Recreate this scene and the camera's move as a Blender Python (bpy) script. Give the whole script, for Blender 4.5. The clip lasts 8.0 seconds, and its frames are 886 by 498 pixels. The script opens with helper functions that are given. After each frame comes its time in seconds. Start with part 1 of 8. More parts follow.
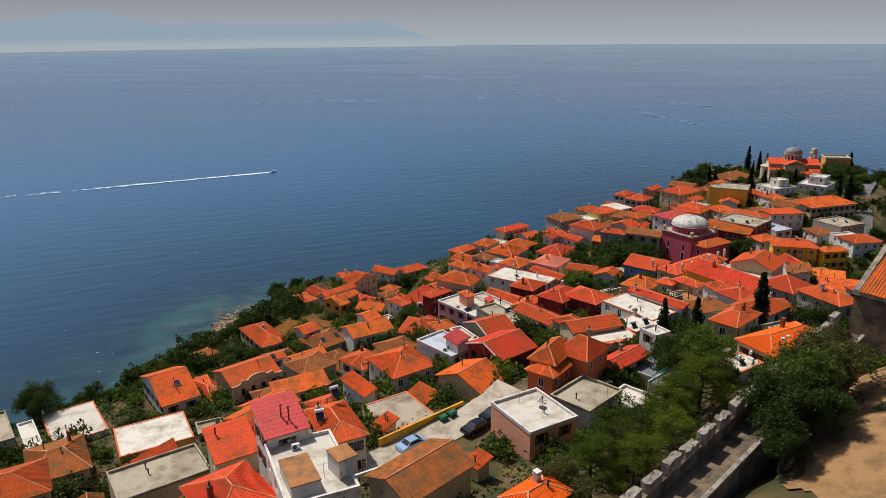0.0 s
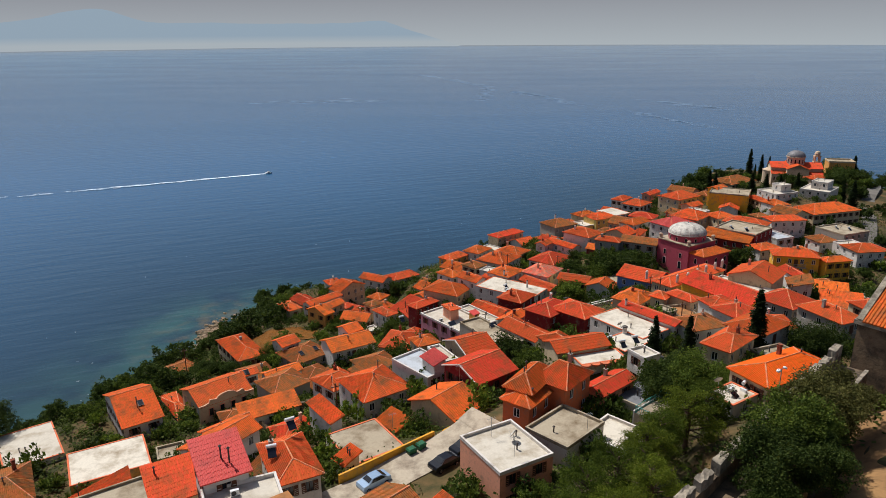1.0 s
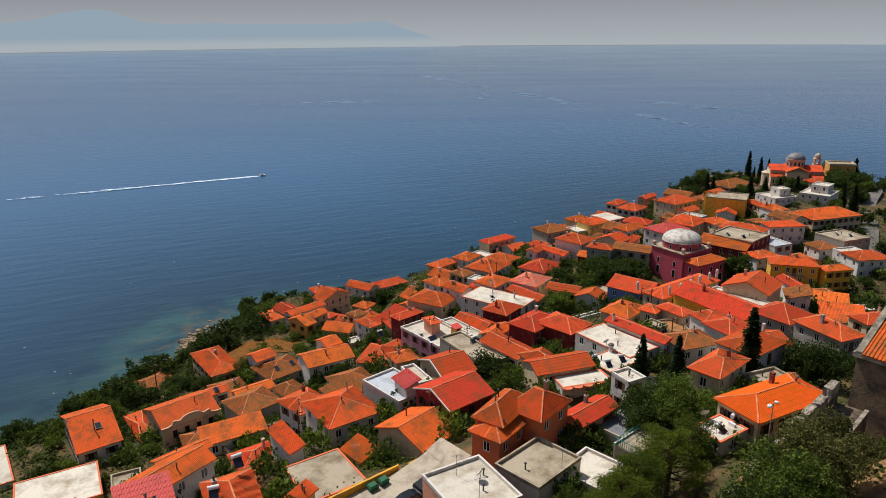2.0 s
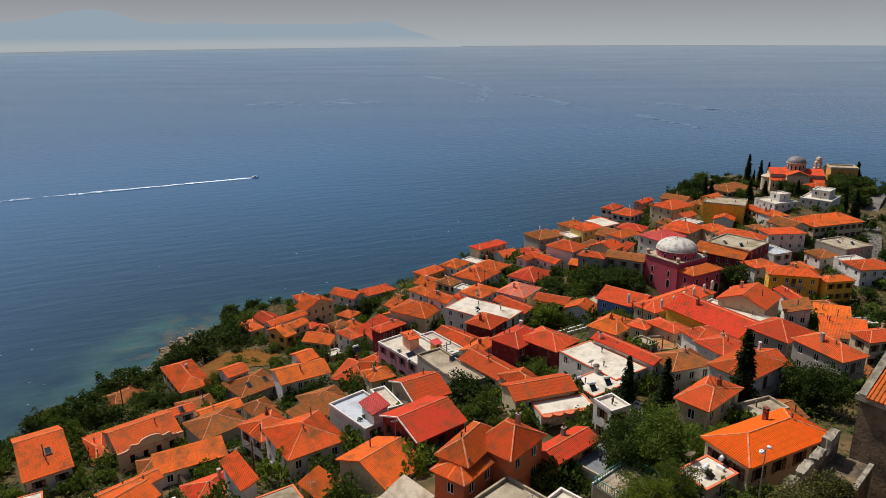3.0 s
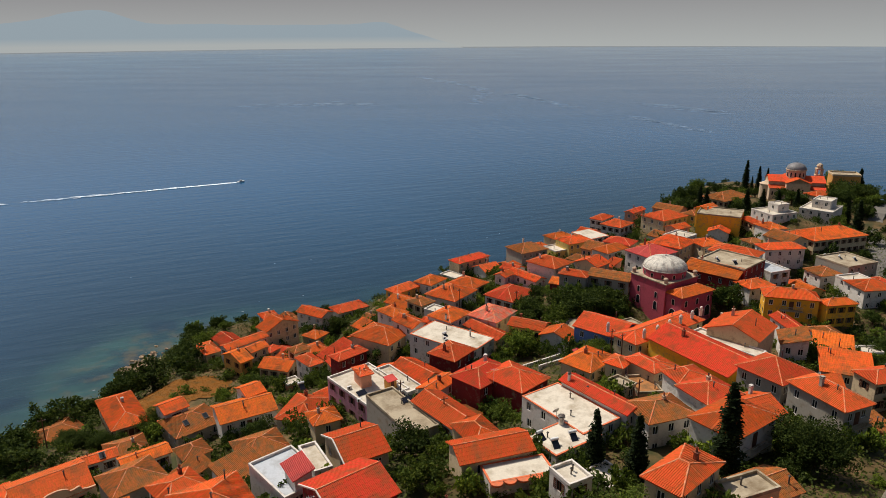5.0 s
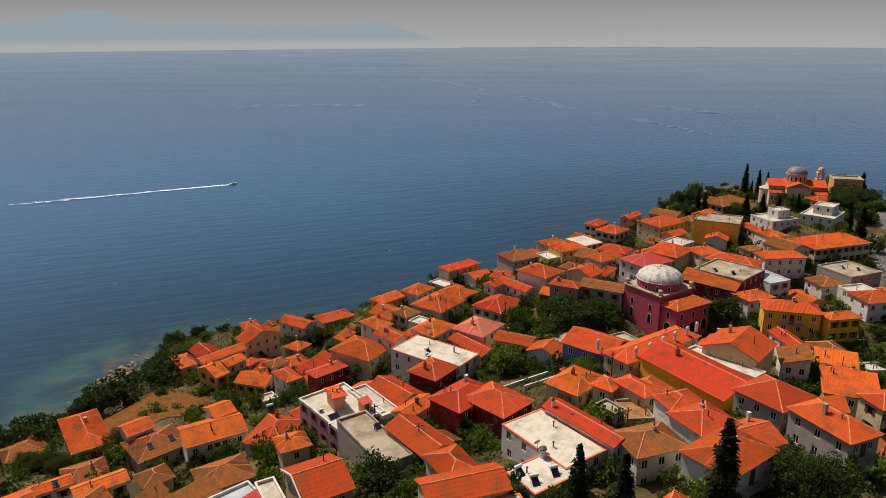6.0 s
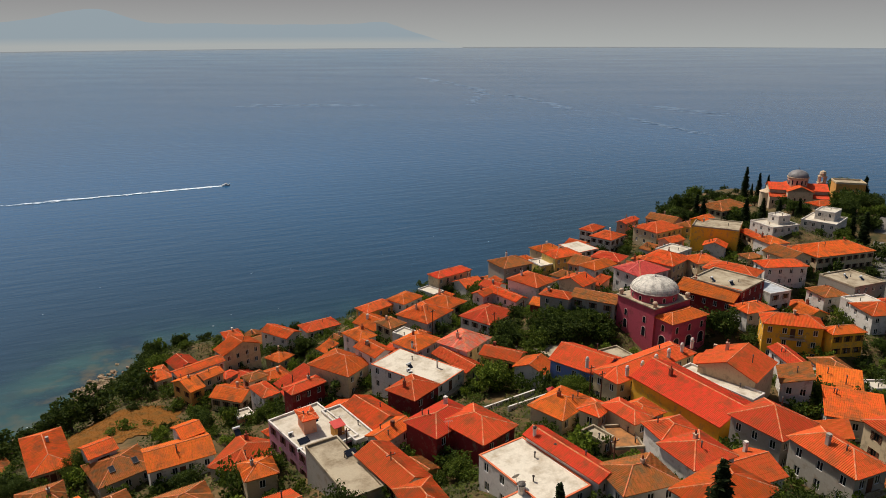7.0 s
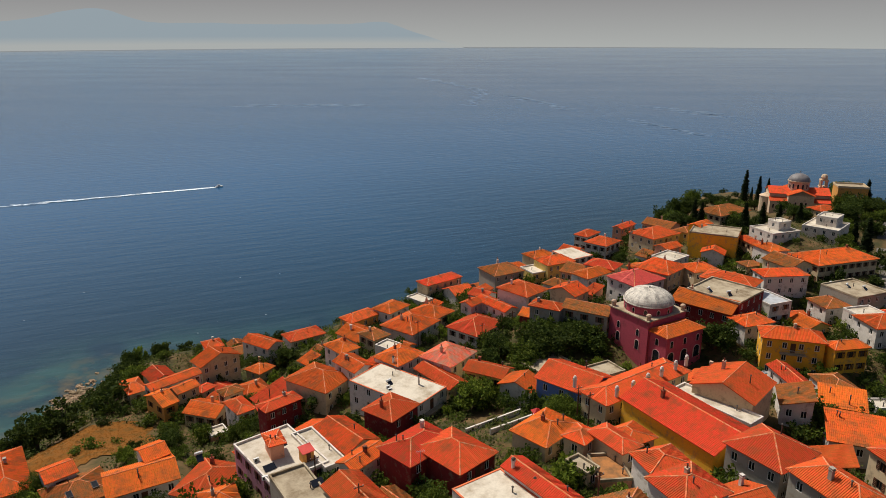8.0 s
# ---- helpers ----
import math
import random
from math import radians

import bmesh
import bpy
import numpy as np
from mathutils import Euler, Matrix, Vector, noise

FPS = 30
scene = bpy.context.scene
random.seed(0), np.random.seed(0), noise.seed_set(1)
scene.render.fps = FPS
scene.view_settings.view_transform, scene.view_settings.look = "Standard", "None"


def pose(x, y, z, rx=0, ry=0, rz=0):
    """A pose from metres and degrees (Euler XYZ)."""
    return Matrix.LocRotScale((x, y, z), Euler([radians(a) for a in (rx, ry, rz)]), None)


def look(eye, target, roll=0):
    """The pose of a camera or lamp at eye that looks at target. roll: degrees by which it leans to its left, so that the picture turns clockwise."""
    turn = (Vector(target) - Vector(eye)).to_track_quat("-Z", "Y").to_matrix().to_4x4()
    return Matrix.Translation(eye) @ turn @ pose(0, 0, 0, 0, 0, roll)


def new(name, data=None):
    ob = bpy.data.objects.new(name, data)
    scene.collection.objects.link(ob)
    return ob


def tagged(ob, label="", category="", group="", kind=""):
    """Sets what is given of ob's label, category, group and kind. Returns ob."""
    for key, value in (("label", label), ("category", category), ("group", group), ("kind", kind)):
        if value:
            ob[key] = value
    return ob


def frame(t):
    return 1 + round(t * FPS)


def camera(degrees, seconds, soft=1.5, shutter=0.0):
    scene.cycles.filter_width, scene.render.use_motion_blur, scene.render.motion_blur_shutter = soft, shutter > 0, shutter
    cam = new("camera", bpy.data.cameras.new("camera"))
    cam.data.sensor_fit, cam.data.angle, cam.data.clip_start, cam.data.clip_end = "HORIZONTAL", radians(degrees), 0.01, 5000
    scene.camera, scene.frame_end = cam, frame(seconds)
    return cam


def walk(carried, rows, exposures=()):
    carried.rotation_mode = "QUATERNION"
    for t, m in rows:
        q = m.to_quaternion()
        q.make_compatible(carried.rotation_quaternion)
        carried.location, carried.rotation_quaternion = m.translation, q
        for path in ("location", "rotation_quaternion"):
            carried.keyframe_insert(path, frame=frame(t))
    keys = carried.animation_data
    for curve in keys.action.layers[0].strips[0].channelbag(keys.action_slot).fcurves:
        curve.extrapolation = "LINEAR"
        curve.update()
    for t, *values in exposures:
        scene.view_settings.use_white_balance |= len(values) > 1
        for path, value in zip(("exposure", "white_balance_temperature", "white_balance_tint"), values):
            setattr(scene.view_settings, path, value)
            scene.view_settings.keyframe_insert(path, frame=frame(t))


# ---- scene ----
cam = camera(65.0, 8.0, soft=0.8)
PATH = [
    (0, (2.210, 0.665, 109.829), (2.173, 2.801, 109.157), -0.5),
    (0.5, (4.339, 4.698, 109.925), (4.297, 6.834, 109.252), -0.4),
    (1, (6.643, 8.621, 109.885), (6.596, 10.756, 109.213), -0.4),
    (1.5, (8.837, 12.295, 109.982), (8.788, 14.431, 109.310), -0.5),
    (3, (15.315, 24.406, 109.695), (15.260, 26.543, 109.024), -0.4),
    (3.5, (17.378, 28.338, 109.720), (17.323, 30.475, 109.049), -0.4),
    (4, (19.379, 32.432, 109.708), (19.323, 34.569, 109.039), -0.4),
    (4.5, (21.440, 36.167, 109.656), (21.381, 38.304, 108.987), -0.4),
    (6, (26.949, 48.326, 109.408), (26.889, 50.464, 108.741), -0.3),
    (6.5, (28.668, 52.163, 109.440), (28.606, 54.300, 108.771), -0.2),
    (7, (30.406, 56.101, 109.314), (30.344, 58.238, 108.646), -0.2),
    (7.5, (32.305, 59.876, 109.218), (32.243, 62.013, 108.549), -0.2),
    (8, (33.836, 63.638, 109.138), (33.772, 65.775, 108.470), -0.1),
]
walk(cam, [(t, look(eye, target, roll)) for t, eye, target, roll in PATH],
     [(0.0, -0.06, 5950, 10), (1.5, -0.06, 6020, 10), (3.0, -0.06, 6180, 10), (4.5, -0.10, 6520, 10), (8.0, -0.12, 6640, 10)])

# ---------------------------------------------------------------- light
SUN_DIR = Vector((-0.74, 0.67, 0.0)).normalized()
SUN_EL = radians(57)
world = bpy.data.worlds.new("sky")
scene.world = world
world.use_nodes = True
wn = world.node_tree.nodes
sky = wn.new("ShaderNodeTexSky")
sky.sky_type = "NISHITA"
sky.sun_disc = False
sky.sun_elevation = SUN_EL
sky.sun_rotation = math.atan2(SUN_DIR.x, SUN_DIR.y)
sky.air_density, sky.dust_density, sky.ozone_density = 1.0, 2.5, 1.0
wn["Background"].inputs["Strength"].default_value = 0.075
world.node_tree.links.new(sky.outputs["Color"], wn["Background"].inputs["Color"])
sun = new("sun", bpy.data.lights.new("sun", "SUN"))
sun.data.energy, sun.data.angle, sun.data.color = 4.8, radians(0.55), (1.0, 0.94, 0.85)
to_sun = Vector((SUN_DIR.x * math.cos(SUN_EL), SUN_DIR.y * math.cos(SUN_EL), math.sin(SUN_EL)))
sun.matrix_world = look((0, 0, 300), Vector((0, 0, 300)) - to_sun)
scene.view_settings.exposure = 0.0


# ---------------------------------------------------------------- materials
def rgb(r, g, b):
    """Linear colour from display values of 0 to 255."""
    return tuple((c / 12.92 if c <= 0.04045 else ((c + 0.055) / 1.055) ** 2.4) for c in (r / 255, g / 255, b / 255)) + (1.0,)


def material(name, colour, rough=0.85, vary=0.0, stain=None, stain_size=0.5, stain_amount=0.35, bump=0.0, bump_size=12.0,
             island=0.0, spec=0.3, metal=0.0):
    """A worn surface: colour, fine grain, stains of a second colour, variation by object or by separate piece, and relief."""
    m = bpy.data.materials.new(name)
    m.use_nodes = True
    n, l = m.node_tree.nodes, m.node_tree.links
    b = n["Principled BSDF"]
    b.inputs["Roughness"].default_value = rough
    b.inputs["Specular IOR Level"].default_value = spec
    b.inputs["Metallic"].default_value = metal
    co = n.new("ShaderNodeTexCoord")
    info = n.new("ShaderNodeObjectInfo")
    shift = n.new("ShaderNodeVectorMath"); shift.operation = "ADD"
    far = n.new("ShaderNodeMath"); far.operation = "MULTIPLY"; far.inputs[1].default_value = 57.0
    l.new(info.outputs["Random"], far.inputs[0])
    l.new(co.outputs["Object"], shift.inputs[0]); l.new(far.outputs[0], shift.inputs[1])
    hsv = n.new("ShaderNodeHueSaturation"); hsv.inputs["Color"].default_value = colour
    grain = n.new("ShaderNodeTexNoise"); grain.inputs["Scale"].default_value = 3.5; grain.inputs["Detail"].default_value = 6
    l.new(shift.outputs[0], grain.inputs["Vector"])
    val = n.new("ShaderNodeMapRange"); val.inputs["To Min"].default_value, val.inputs["To Max"].default_value = 0.86, 1.14
    l.new(grain.outputs["Fac"], val.inputs["Value"])
    last = val.outputs[0]
    if island:
        geo = n.new("ShaderNodeNewGeometry")
        r = n.new("ShaderNodeMapRange"); r.inputs["To Min"].default_value, r.inputs["To Max"].default_value = 1 - island, 1 + island
        l.new(geo.outputs["Random Per Island"], r.inputs["Value"])
        mul = n.new("ShaderNodeMath"); mul.operation = "MULTIPLY"
        l.new(last, mul.inputs[0]); l.new(r.outputs[0], mul.inputs[1]); last = mul.outputs[0]
        h = n.new("ShaderNodeMapRange"); h.inputs["To Min"].default_value, h.inputs["To Max"].default_value = 0.5 + island * 0.035, 0.5 - island * 0.035
        l.new(geo.outputs["Random Per Island"], h.inputs["Value"]); l.new(h.outputs[0], hsv.inputs["Hue"])
    if vary > 0.1 and island:
        own = n.new("ShaderNodeMath"); own.operation = "MULTIPLY"; own.inputs[1].default_value = 7.31
        wrap = n.new("ShaderNodeMath"); wrap.operation = "FRACT"
        tint = n.new("ShaderNodeMapRange"); tint.inputs["To Min"].default_value, tint.inputs["To Max"].default_value = -0.004, 0.010
        both = n.new("ShaderNodeMath"); both.operation = "ADD"
        l.new(info.outputs["Random"], own.inputs[0]); l.new(own.outputs[0], wrap.inputs[0]); l.new(wrap.outputs[0], tint.inputs["Value"])
        l.new(h.outputs[0], both.inputs[0]); l.new(tint.outputs[0], both.inputs[1]); l.new(both.outputs[0], hsv.inputs["Hue"])
    if vary:
        r = n.new("ShaderNodeMapRange"); r.inputs["To Min"].default_value, r.inputs["To Max"].default_value = 1 - vary, 1 + vary
        l.new(info.outputs["Random"], r.inputs["Value"])
        mul = n.new("ShaderNodeMath"); mul.operation = "MULTIPLY"
        l.new(last, mul.inputs[0]); l.new(r.outputs[0], mul.inputs[1]); last = mul.outputs[0]
    l.new(last, hsv.inputs["Value"])
    out = hsv.outputs["Color"]
    if stain:
        tex = n.new("ShaderNodeTexNoise"); tex.inputs["Scale"].default_value = stain_size; tex.inputs["Detail"].default_value = 8
        tex.inputs["Roughness"].default_value = 0.65
        l.new(shift.outputs[0], tex.inputs["Vector"])
        ramp = n.new("ShaderNodeValToRGB")
        ramp.color_ramp.elements[0].position, ramp.color_ramp.elements[1].position = 0.62 - stain_amount * 0.5, 0.86 - stain_amount * 0.5
        l.new(tex.outputs["Fac"], ramp.inputs["Fac"])
        mix = n.new("ShaderNodeMixRGB"); mix.inputs["Color2"].default_value = stain
        l.new(ramp.outputs["Color"], mix.inputs["Fac"]); l.new(out, mix.inputs["Color1"])
        out = mix.outputs["Color"]
    l.new(out, b.inputs["Base Color"])
    if bump:
        t = n.new("ShaderNodeTexNoise"); t.inputs["Scale"].default_value = bump_size; t.inputs["Detail"].default_value = 6
        l.new(shift.outputs[0], t.inputs["Vector"])
        bp = n.new("ShaderNodeBump"); bp.inputs["Strength"].default_value = bump; bp.inputs["Distance"].default_value = 0.05
        l.new(t.outputs["Fac"], bp.inputs["Height"]); l.new(bp.outputs[0], b.inputs["Normal"])
    return m


def plaster(name, colour, stain=None):
    return material(name, colour, 0.9, 0.06, stain or rgb(132, 114, 94), 0.8, 0.18, 0.3, 9)


LICHEN = rgb(128, 84, 50)
TILE = {
    "o": material("orange_clay_tiles", rgb(208, 90, 38), 0.85, 0.2, LICHEN, 0.42, 0.30, 0.3, 14, 0.17, 0.12),
    "O": material("bright_orange_tiles", rgb(226, 98, 22), 0.8, 0.06, LICHEN, 0.5, 0.04, 0.3, 14, 0.12, 0.12),
    "r": material("red_clay_tiles", rgb(206, 80, 44), 0.85, 0.18, LICHEN, 0.42, 0.24, 0.3, 14, 0.16, 0.12),
    "b": material("weathered_brown_tiles", rgb(164, 96, 48), 0.9, 0.10, rgb(112, 92, 62), 0.7, 0.36, 0.4, 14, 0.28, 0.1),
    "p": material("pale_pink_tiles", rgb(222, 112, 82), 0.85, 0.05, rgb(178, 150, 128), 0.6, 0.36, 0.4, 14, 0.2, 0.1),
    "k": material("painted_crimson_sheet", rgb(206, 74, 64), 0.6, 0.05, rgb(150, 60, 52), 0.4, 0.2, 0.1, 10, 0.05),
}
CAP = material("ridge_mortar", rgb(204, 112, 66), 0.9, 0.1, rgb(205, 160, 125), 1.5, 0.34, 0.3, 14, 0.2)
FLATS = {
    "W": material("whitewashed_flat_roof", rgb(202, 192, 174), 0.9, 0.10, rgb(152, 136, 112), 0.32, 0.32, 0.2, 7),
    "C": material("bare_concrete_roof", rgb(168, 154, 130), 0.92, 0.06, rgb(112, 94, 70), 0.32, 0.36, 0.3, 7),
    "G": material("grey_painted_roof", rgb(176, 180, 184), 0.8, 0.04, rgb(140, 138, 134), 0.5, 0.3, 0.2, 7),
    "A": material("dark_grey_roofing_felt", rgb(112, 112, 114), 0.9, 0.04, rgb(80, 80, 80), 0.5, 0.3, 0.2, 7),
    "b": material("rust_brown_felt", rgb(168, 112, 64), 0.9, 0.04, rgb(110, 84, 56), 0.6, 0.4, 0.3, 7),
}
WALL = {
    "w": plaster("white_plaster", rgb(206, 198, 188)),
    "b": plaster("beige_plaster", rgb(196, 174, 140)),
    "g": plaster("grey_render", rgb(154, 146, 134)),
    "y": plaster("pale_yellow_plaster", rgb(222, 190, 110)),
    "Y": plaster("strong_yellow_plaster", rgb(222, 164, 48)),
    "o": plaster("ochre_plaster", rgb(210, 150, 76)),
    "O": plaster("terracotta_plaster", rgb(196, 104, 62)),
    "p": plaster("salmon_plaster", rgb(218, 152, 122)),
    "m": plaster("mauve_plaster", rgb(186, 128, 142)),
    "R": plaster("dark_red_plaster", rgb(124, 36, 36)),
    "B": plaster("blue_plaster", rgb(98, 122, 176)),
}
WALL_WORD = {"w": "white", "b": "beige", "g": "grey", "y": "pale yellow", "Y": "yellow", "o": "ochre", "O": "terracotta",
             "p": "salmon", "m": "mauve", "R": "dark red", "B": "blue"}
ROOF_WORD = {"o": "orange clay tile roof", "O": "bright orange tile roof", "r": "red clay tile roof", "b": "weathered brown tile roof",
             "p": "faded pink tile roof", "k": "crimson sheet roof"}
FLAT_WORD = {"W": "whitewashed flat roof", "C": "bare concrete flat roof", "G": "pale grey flat roof", "A": "dark grey flat roof",
             "b": "rusty brown flat roof"}
PAINT_WHITE = material("white_window_paint", rgb(225, 222, 215), 0.5, 0.0, None, bump=0.05)
WOOD_BROWN = material("brown_stained_wood", rgb(96, 58, 38), 0.7, 0.15, rgb(60, 40, 30), 2.0, 0.3, 0.2, 20)
GLASS = material("window_glass", (0.015, 0.018, 0.022, 1), 0.08, 0.0, None, spec=0.5)
METAL = material("galvanised_metal", rgb(168, 170, 172), 0.4, 0.1, rgb(120, 112, 105), 2.0, 0.3, metal=0.8)
PANEL = material("dark_solar_panel", rgb(24, 26, 34), 0.15, spec=0.5)
TANK = material("white_tank_enamel", rgb(215, 215, 212), 0.35, 0.05)
CHIMNEY = plaster("chimney_plaster", rgb(190, 160, 135))
BRICK = material("soot_stained_brick", rgb(150, 78, 52), 0.9, 0.1, rgb(80, 56, 46), 2.0, 0.42, 0.4, 10)
TRIM = material("painted_orange_coping", rgb(214, 108, 66), 0.85, 0.05, rgb(170, 110, 80), 1.0, 0.3)
FLUE = material("sooty_metal_flue", rgb(92, 84, 78), 0.6, 0.3, rgb(50, 42, 38), 2.0, 0.3, metal=0.3)
STONE = material("rough_stone", rgb(150, 138, 120), 0.95, 0.12, rgb(96, 88, 76), 1.2, 0.42, 0.7, 6, 0.18)
OLD_STONE = material("dark_rubble_masonry", rgb(124, 104, 80), 0.95, 0.1, rgb(66, 58, 48), 0.8, 0.45, 0.9, 4, 0.2)
LEAD = material("grey_lead_sheet", rgb(206, 198, 184), 0.6, 0.0, rgb(130, 124, 116), 0.8, 0.35, 0.2, 6, 0.05)
WATER_FOAM = material("white_foam", rgb(225, 232, 238), 0.9, bump=0.4, bump_size=2)


# ---------------------------------------------------------------- mesh tools
class Shape:
    """Collects vertices and faces of one mesh."""

    def __init__(self):
        self.v, self.f = [], []

    def add(self, verts, faces):
        k = len(self.v)
        self.v.extend([tuple(p) for p in verts])
        self.f.extend([tuple(i + k for i in q) for q in faces])
        return self

    def box(self, x0, y0, z0, x1, y1, z1):
        v = [(x, y, z) for z in (z0, z1) for x, y in ((x0, y0), (x1, y0), (x1, y1), (x0, y1))]
        return self.add(v, [(3, 2, 1, 0), (4, 5, 6, 7), (0, 1, 5, 4), (1, 2, 6, 5), (2, 3, 7, 6), (3, 0, 4, 7)])

    def tube(self, a, b, r, r2=None, n=8):
        a, b = Vector(a), Vector(b)
        q = (b - a).to_track_quat("Z", "Y")
        r2 = r if r2 is None else r2
        v = [a + q @ Vector((r * math.cos(i * math.tau / n), r * math.sin(i * math.tau / n), 0)) for i in range(n)]
        v += [b + q @ Vector((r2 * math.cos(i * math.tau / n), r2 * math.sin(i * math.tau / n), 0)) for i in range(n)]
        return self.add(v, [(i, (i + 1) % n, n + (i + 1) % n, n + i) for i in range(n)] + [tuple(range(n))[::-1], tuple(range(n, 2 * n))])

    def lathe(self, profile, n=24, cx=0.0, cy=0.0):
        v, f = [], []
        for r, z in profile:
            v += [(cx + r * math.cos(i * math.tau / n), cy + r * math.sin(i * math.tau / n), z) for i in range(n)]
        for j in range(len(profile) - 1):
            f += [(j * n + i, j * n + (i + 1) % n, (j + 1) * n + (i + 1) % n, (j + 1) * n + i) for i in range(n)]
        return self.add(v, f)

    def mesh(self, name, mat):
        me = bpy.data.meshes.new(name)
        me.from_pydata(self.v, [], self.f)
        me.update()
        if mat:
            me.materials.append(mat)
        return me


def part(name, shape, mat, parent, label="", at=None, smooth=False):
    """One mesh object under a thing or a part."""
    me = shape.mesh(name, mat) if isinstance(shape, Shape) else shape
    ob = new(name, me)
    ob.parent = parent
    if at is not None:
        ob.matrix_basis = at
    if smooth:
        me.polygons.foreach_set("use_smooth", [True] * len(me.polygons))
    if label:
        tagged(ob, label)
    return ob


def thing(name, at, label, category, group=""):
    ob = new(name)
    ob.empty_display_size = 0.5
    ob.matrix_basis = at
    return tagged(ob, label, category, group)


def tile_slope(s, poly, fine, pitch=0.34, course=0.6, thick=0.14):
    """A roof slope: a slab and rows of half-round cover tiles. poly: its corners, the eave first, anticlockwise from above."""
    p = [Vector(q) for q in poly]
    u = (p[1] - p[0]).normalized()
    nrm = (p[1] - p[0]).cross(p[2] - p[0]).normalized()
    v = nrm.cross(u)
    n = len(p)
    s.add([q for q in p] + [q - Vector((0, 0, thick)) for q in p],
          [tuple(range(n)), tuple(range(n, 2 * n))[::-1]] + [(i + n, (i + 1) % n + n, (i + 1) % n, i) for i in range(n)])
    flat = [((q - p[0]).dot(u), (q - p[0]).dot(v)) for q in p]
    lo, hi = min(a for a, _ in flat), max(a for a, _ in flat)
    k = max(1, int((hi - lo) / pitch))
    step = (hi - lo) / k
    out = np.array([(-0.36, 0.0), (-0.2, 0.062), (0.2, 0.062), (0.36, 0.0)])
    for i in range(k):
        a = lo + (i + 0.5) * step
        cut = []
        for (x0, y0), (x1, y1) in zip(flat, flat[1:] + flat[:1]):
            if (x0 - a) * (x1 - a) < 0:
                cut.append(y0 + (y1 - y0) * (a - x0) / (x1 - x0))
        if len(cut) < 2 or max(cut) - min(cut) < 0.2:
            continue
        b0, b1 = min(cut) - 0.05, max(cut)
        m = max(1, int((b1 - b0) / course)) if fine else max(1, int((b1 - b0) / 1.3))
        for j in range(m):
            c0, c1 = b0 + (b1 - b0) * j / m, b0 + (b1 - b0) * (j + 1) / m
            jig = random.uniform(-0.012, 0.012)
            q = []
            for c, lift, sc in ((c0 - 0.03, 0.03, 1.0), (c1, 0.005, 0.86)):
                for du, h in out:
                    q.append(p[0] + u * (a + du * step * sc + jig) + v * c + nrm * (h * sc + lift))
            s.add(q, [(0, 1, 5, 4), (1, 2, 6, 5), (2, 3, 7, 6), (0, 3, 2, 1)])


def ridge_caps(s, a, b, r=0.11):
    """A row of half-round caps along a ridge or hip."""
    a, b = Vector(a), Vector(b)
    n = max(1, int((b - a).length / 0.45))
    for i in range(n):
        s.tube(a.lerp(b, i / n), a.lerp(b, (i + 1.05) / n), r * 1.08, r * 0.92, 6)


def wall_sheet(s, o, ux, width, height, holes, depth=0.16):
    """One wall face with openings that go in by depth. o: lower left corner seen from outside; holes: x0, z0, x1, z1."""
    o, ux = Vector(o), Vector(ux)
    inn = Vector((-ux.y, ux.x, 0))
    xs = sorted({0.0, width, *[h[0] for h in holes], *[h[2] for h in holes]})
    zs = sorted({0.0, height, *[h[1] for h in holes], *[h[3] for h in holes]})
    pt = lambda x, z, d=0.0: o + ux * x + Vector((0, 0, z)) + inn * d
    for x0, x1 in zip(xs, xs[1:]):
        for z0, z1 in zip(zs, zs[1:]):
            mx, mz = (x0 + x1) / 2, (z0 + z1) / 2
            if not any(h[0] < mx < h[2] and h[1] < mz < h[3] for h in holes):
                s.add([pt(x0, z0), pt(x1, z0), pt(x1, z1), pt(x0, z1)], [(0, 1, 2, 3)])
    for x0, z0, x1, z1 in holes:
        c = [(x0, z0), (x1, z0), (x1, z1), (x0, z1)]
        for (a0, b0), (a1, b1) in zip(c, c[1:] + c[:1]):
            s.add([pt(a0, b0), pt(a0, b0, depth), pt(a1, b1, depth), pt(a1, b1)], [(0, 1, 2, 3)])


def lattice(xs, zs, gaps, y0, y1):
    """A flat frame in one piece: a grid of bars from y0 to y1, with the cells in gaps left open."""
    s = Shape()
    nx, nz = len(xs), len(zs)
    ix = lambda i, k, back: (back * nz + k) * nx + i
    s.v = [(x, y, z) for y in (y0, y1) for z in zs for x in xs]
    solid = {(i, k) for i in range(nx - 1) for k in range(nz - 1)} - set(gaps)
    for i, k in solid:
        s.f.append((ix(i, k, 0), ix(i + 1, k, 0), ix(i + 1, k + 1, 0), ix(i, k + 1, 0)))
        s.f.append((ix(i, k, 1), ix(i, k + 1, 1), ix(i + 1, k + 1, 1), ix(i + 1, k, 1)))
        for (di, dk), (a, b) in {(-1, 0): ((i, k + 1), (i, k)), (1, 0): ((i + 1, k), (i + 1, k + 1)), (0, -1): ((i, k), (i + 1, k)), (0, 1): ((i + 1, k + 1), (i, k + 1))}.items():
            if (i + di, k + dk) not in solid:
                s.f.append((ix(*a, 0), ix(*a, 1), ix(*b, 1), ix(*b, 0)))
    return s


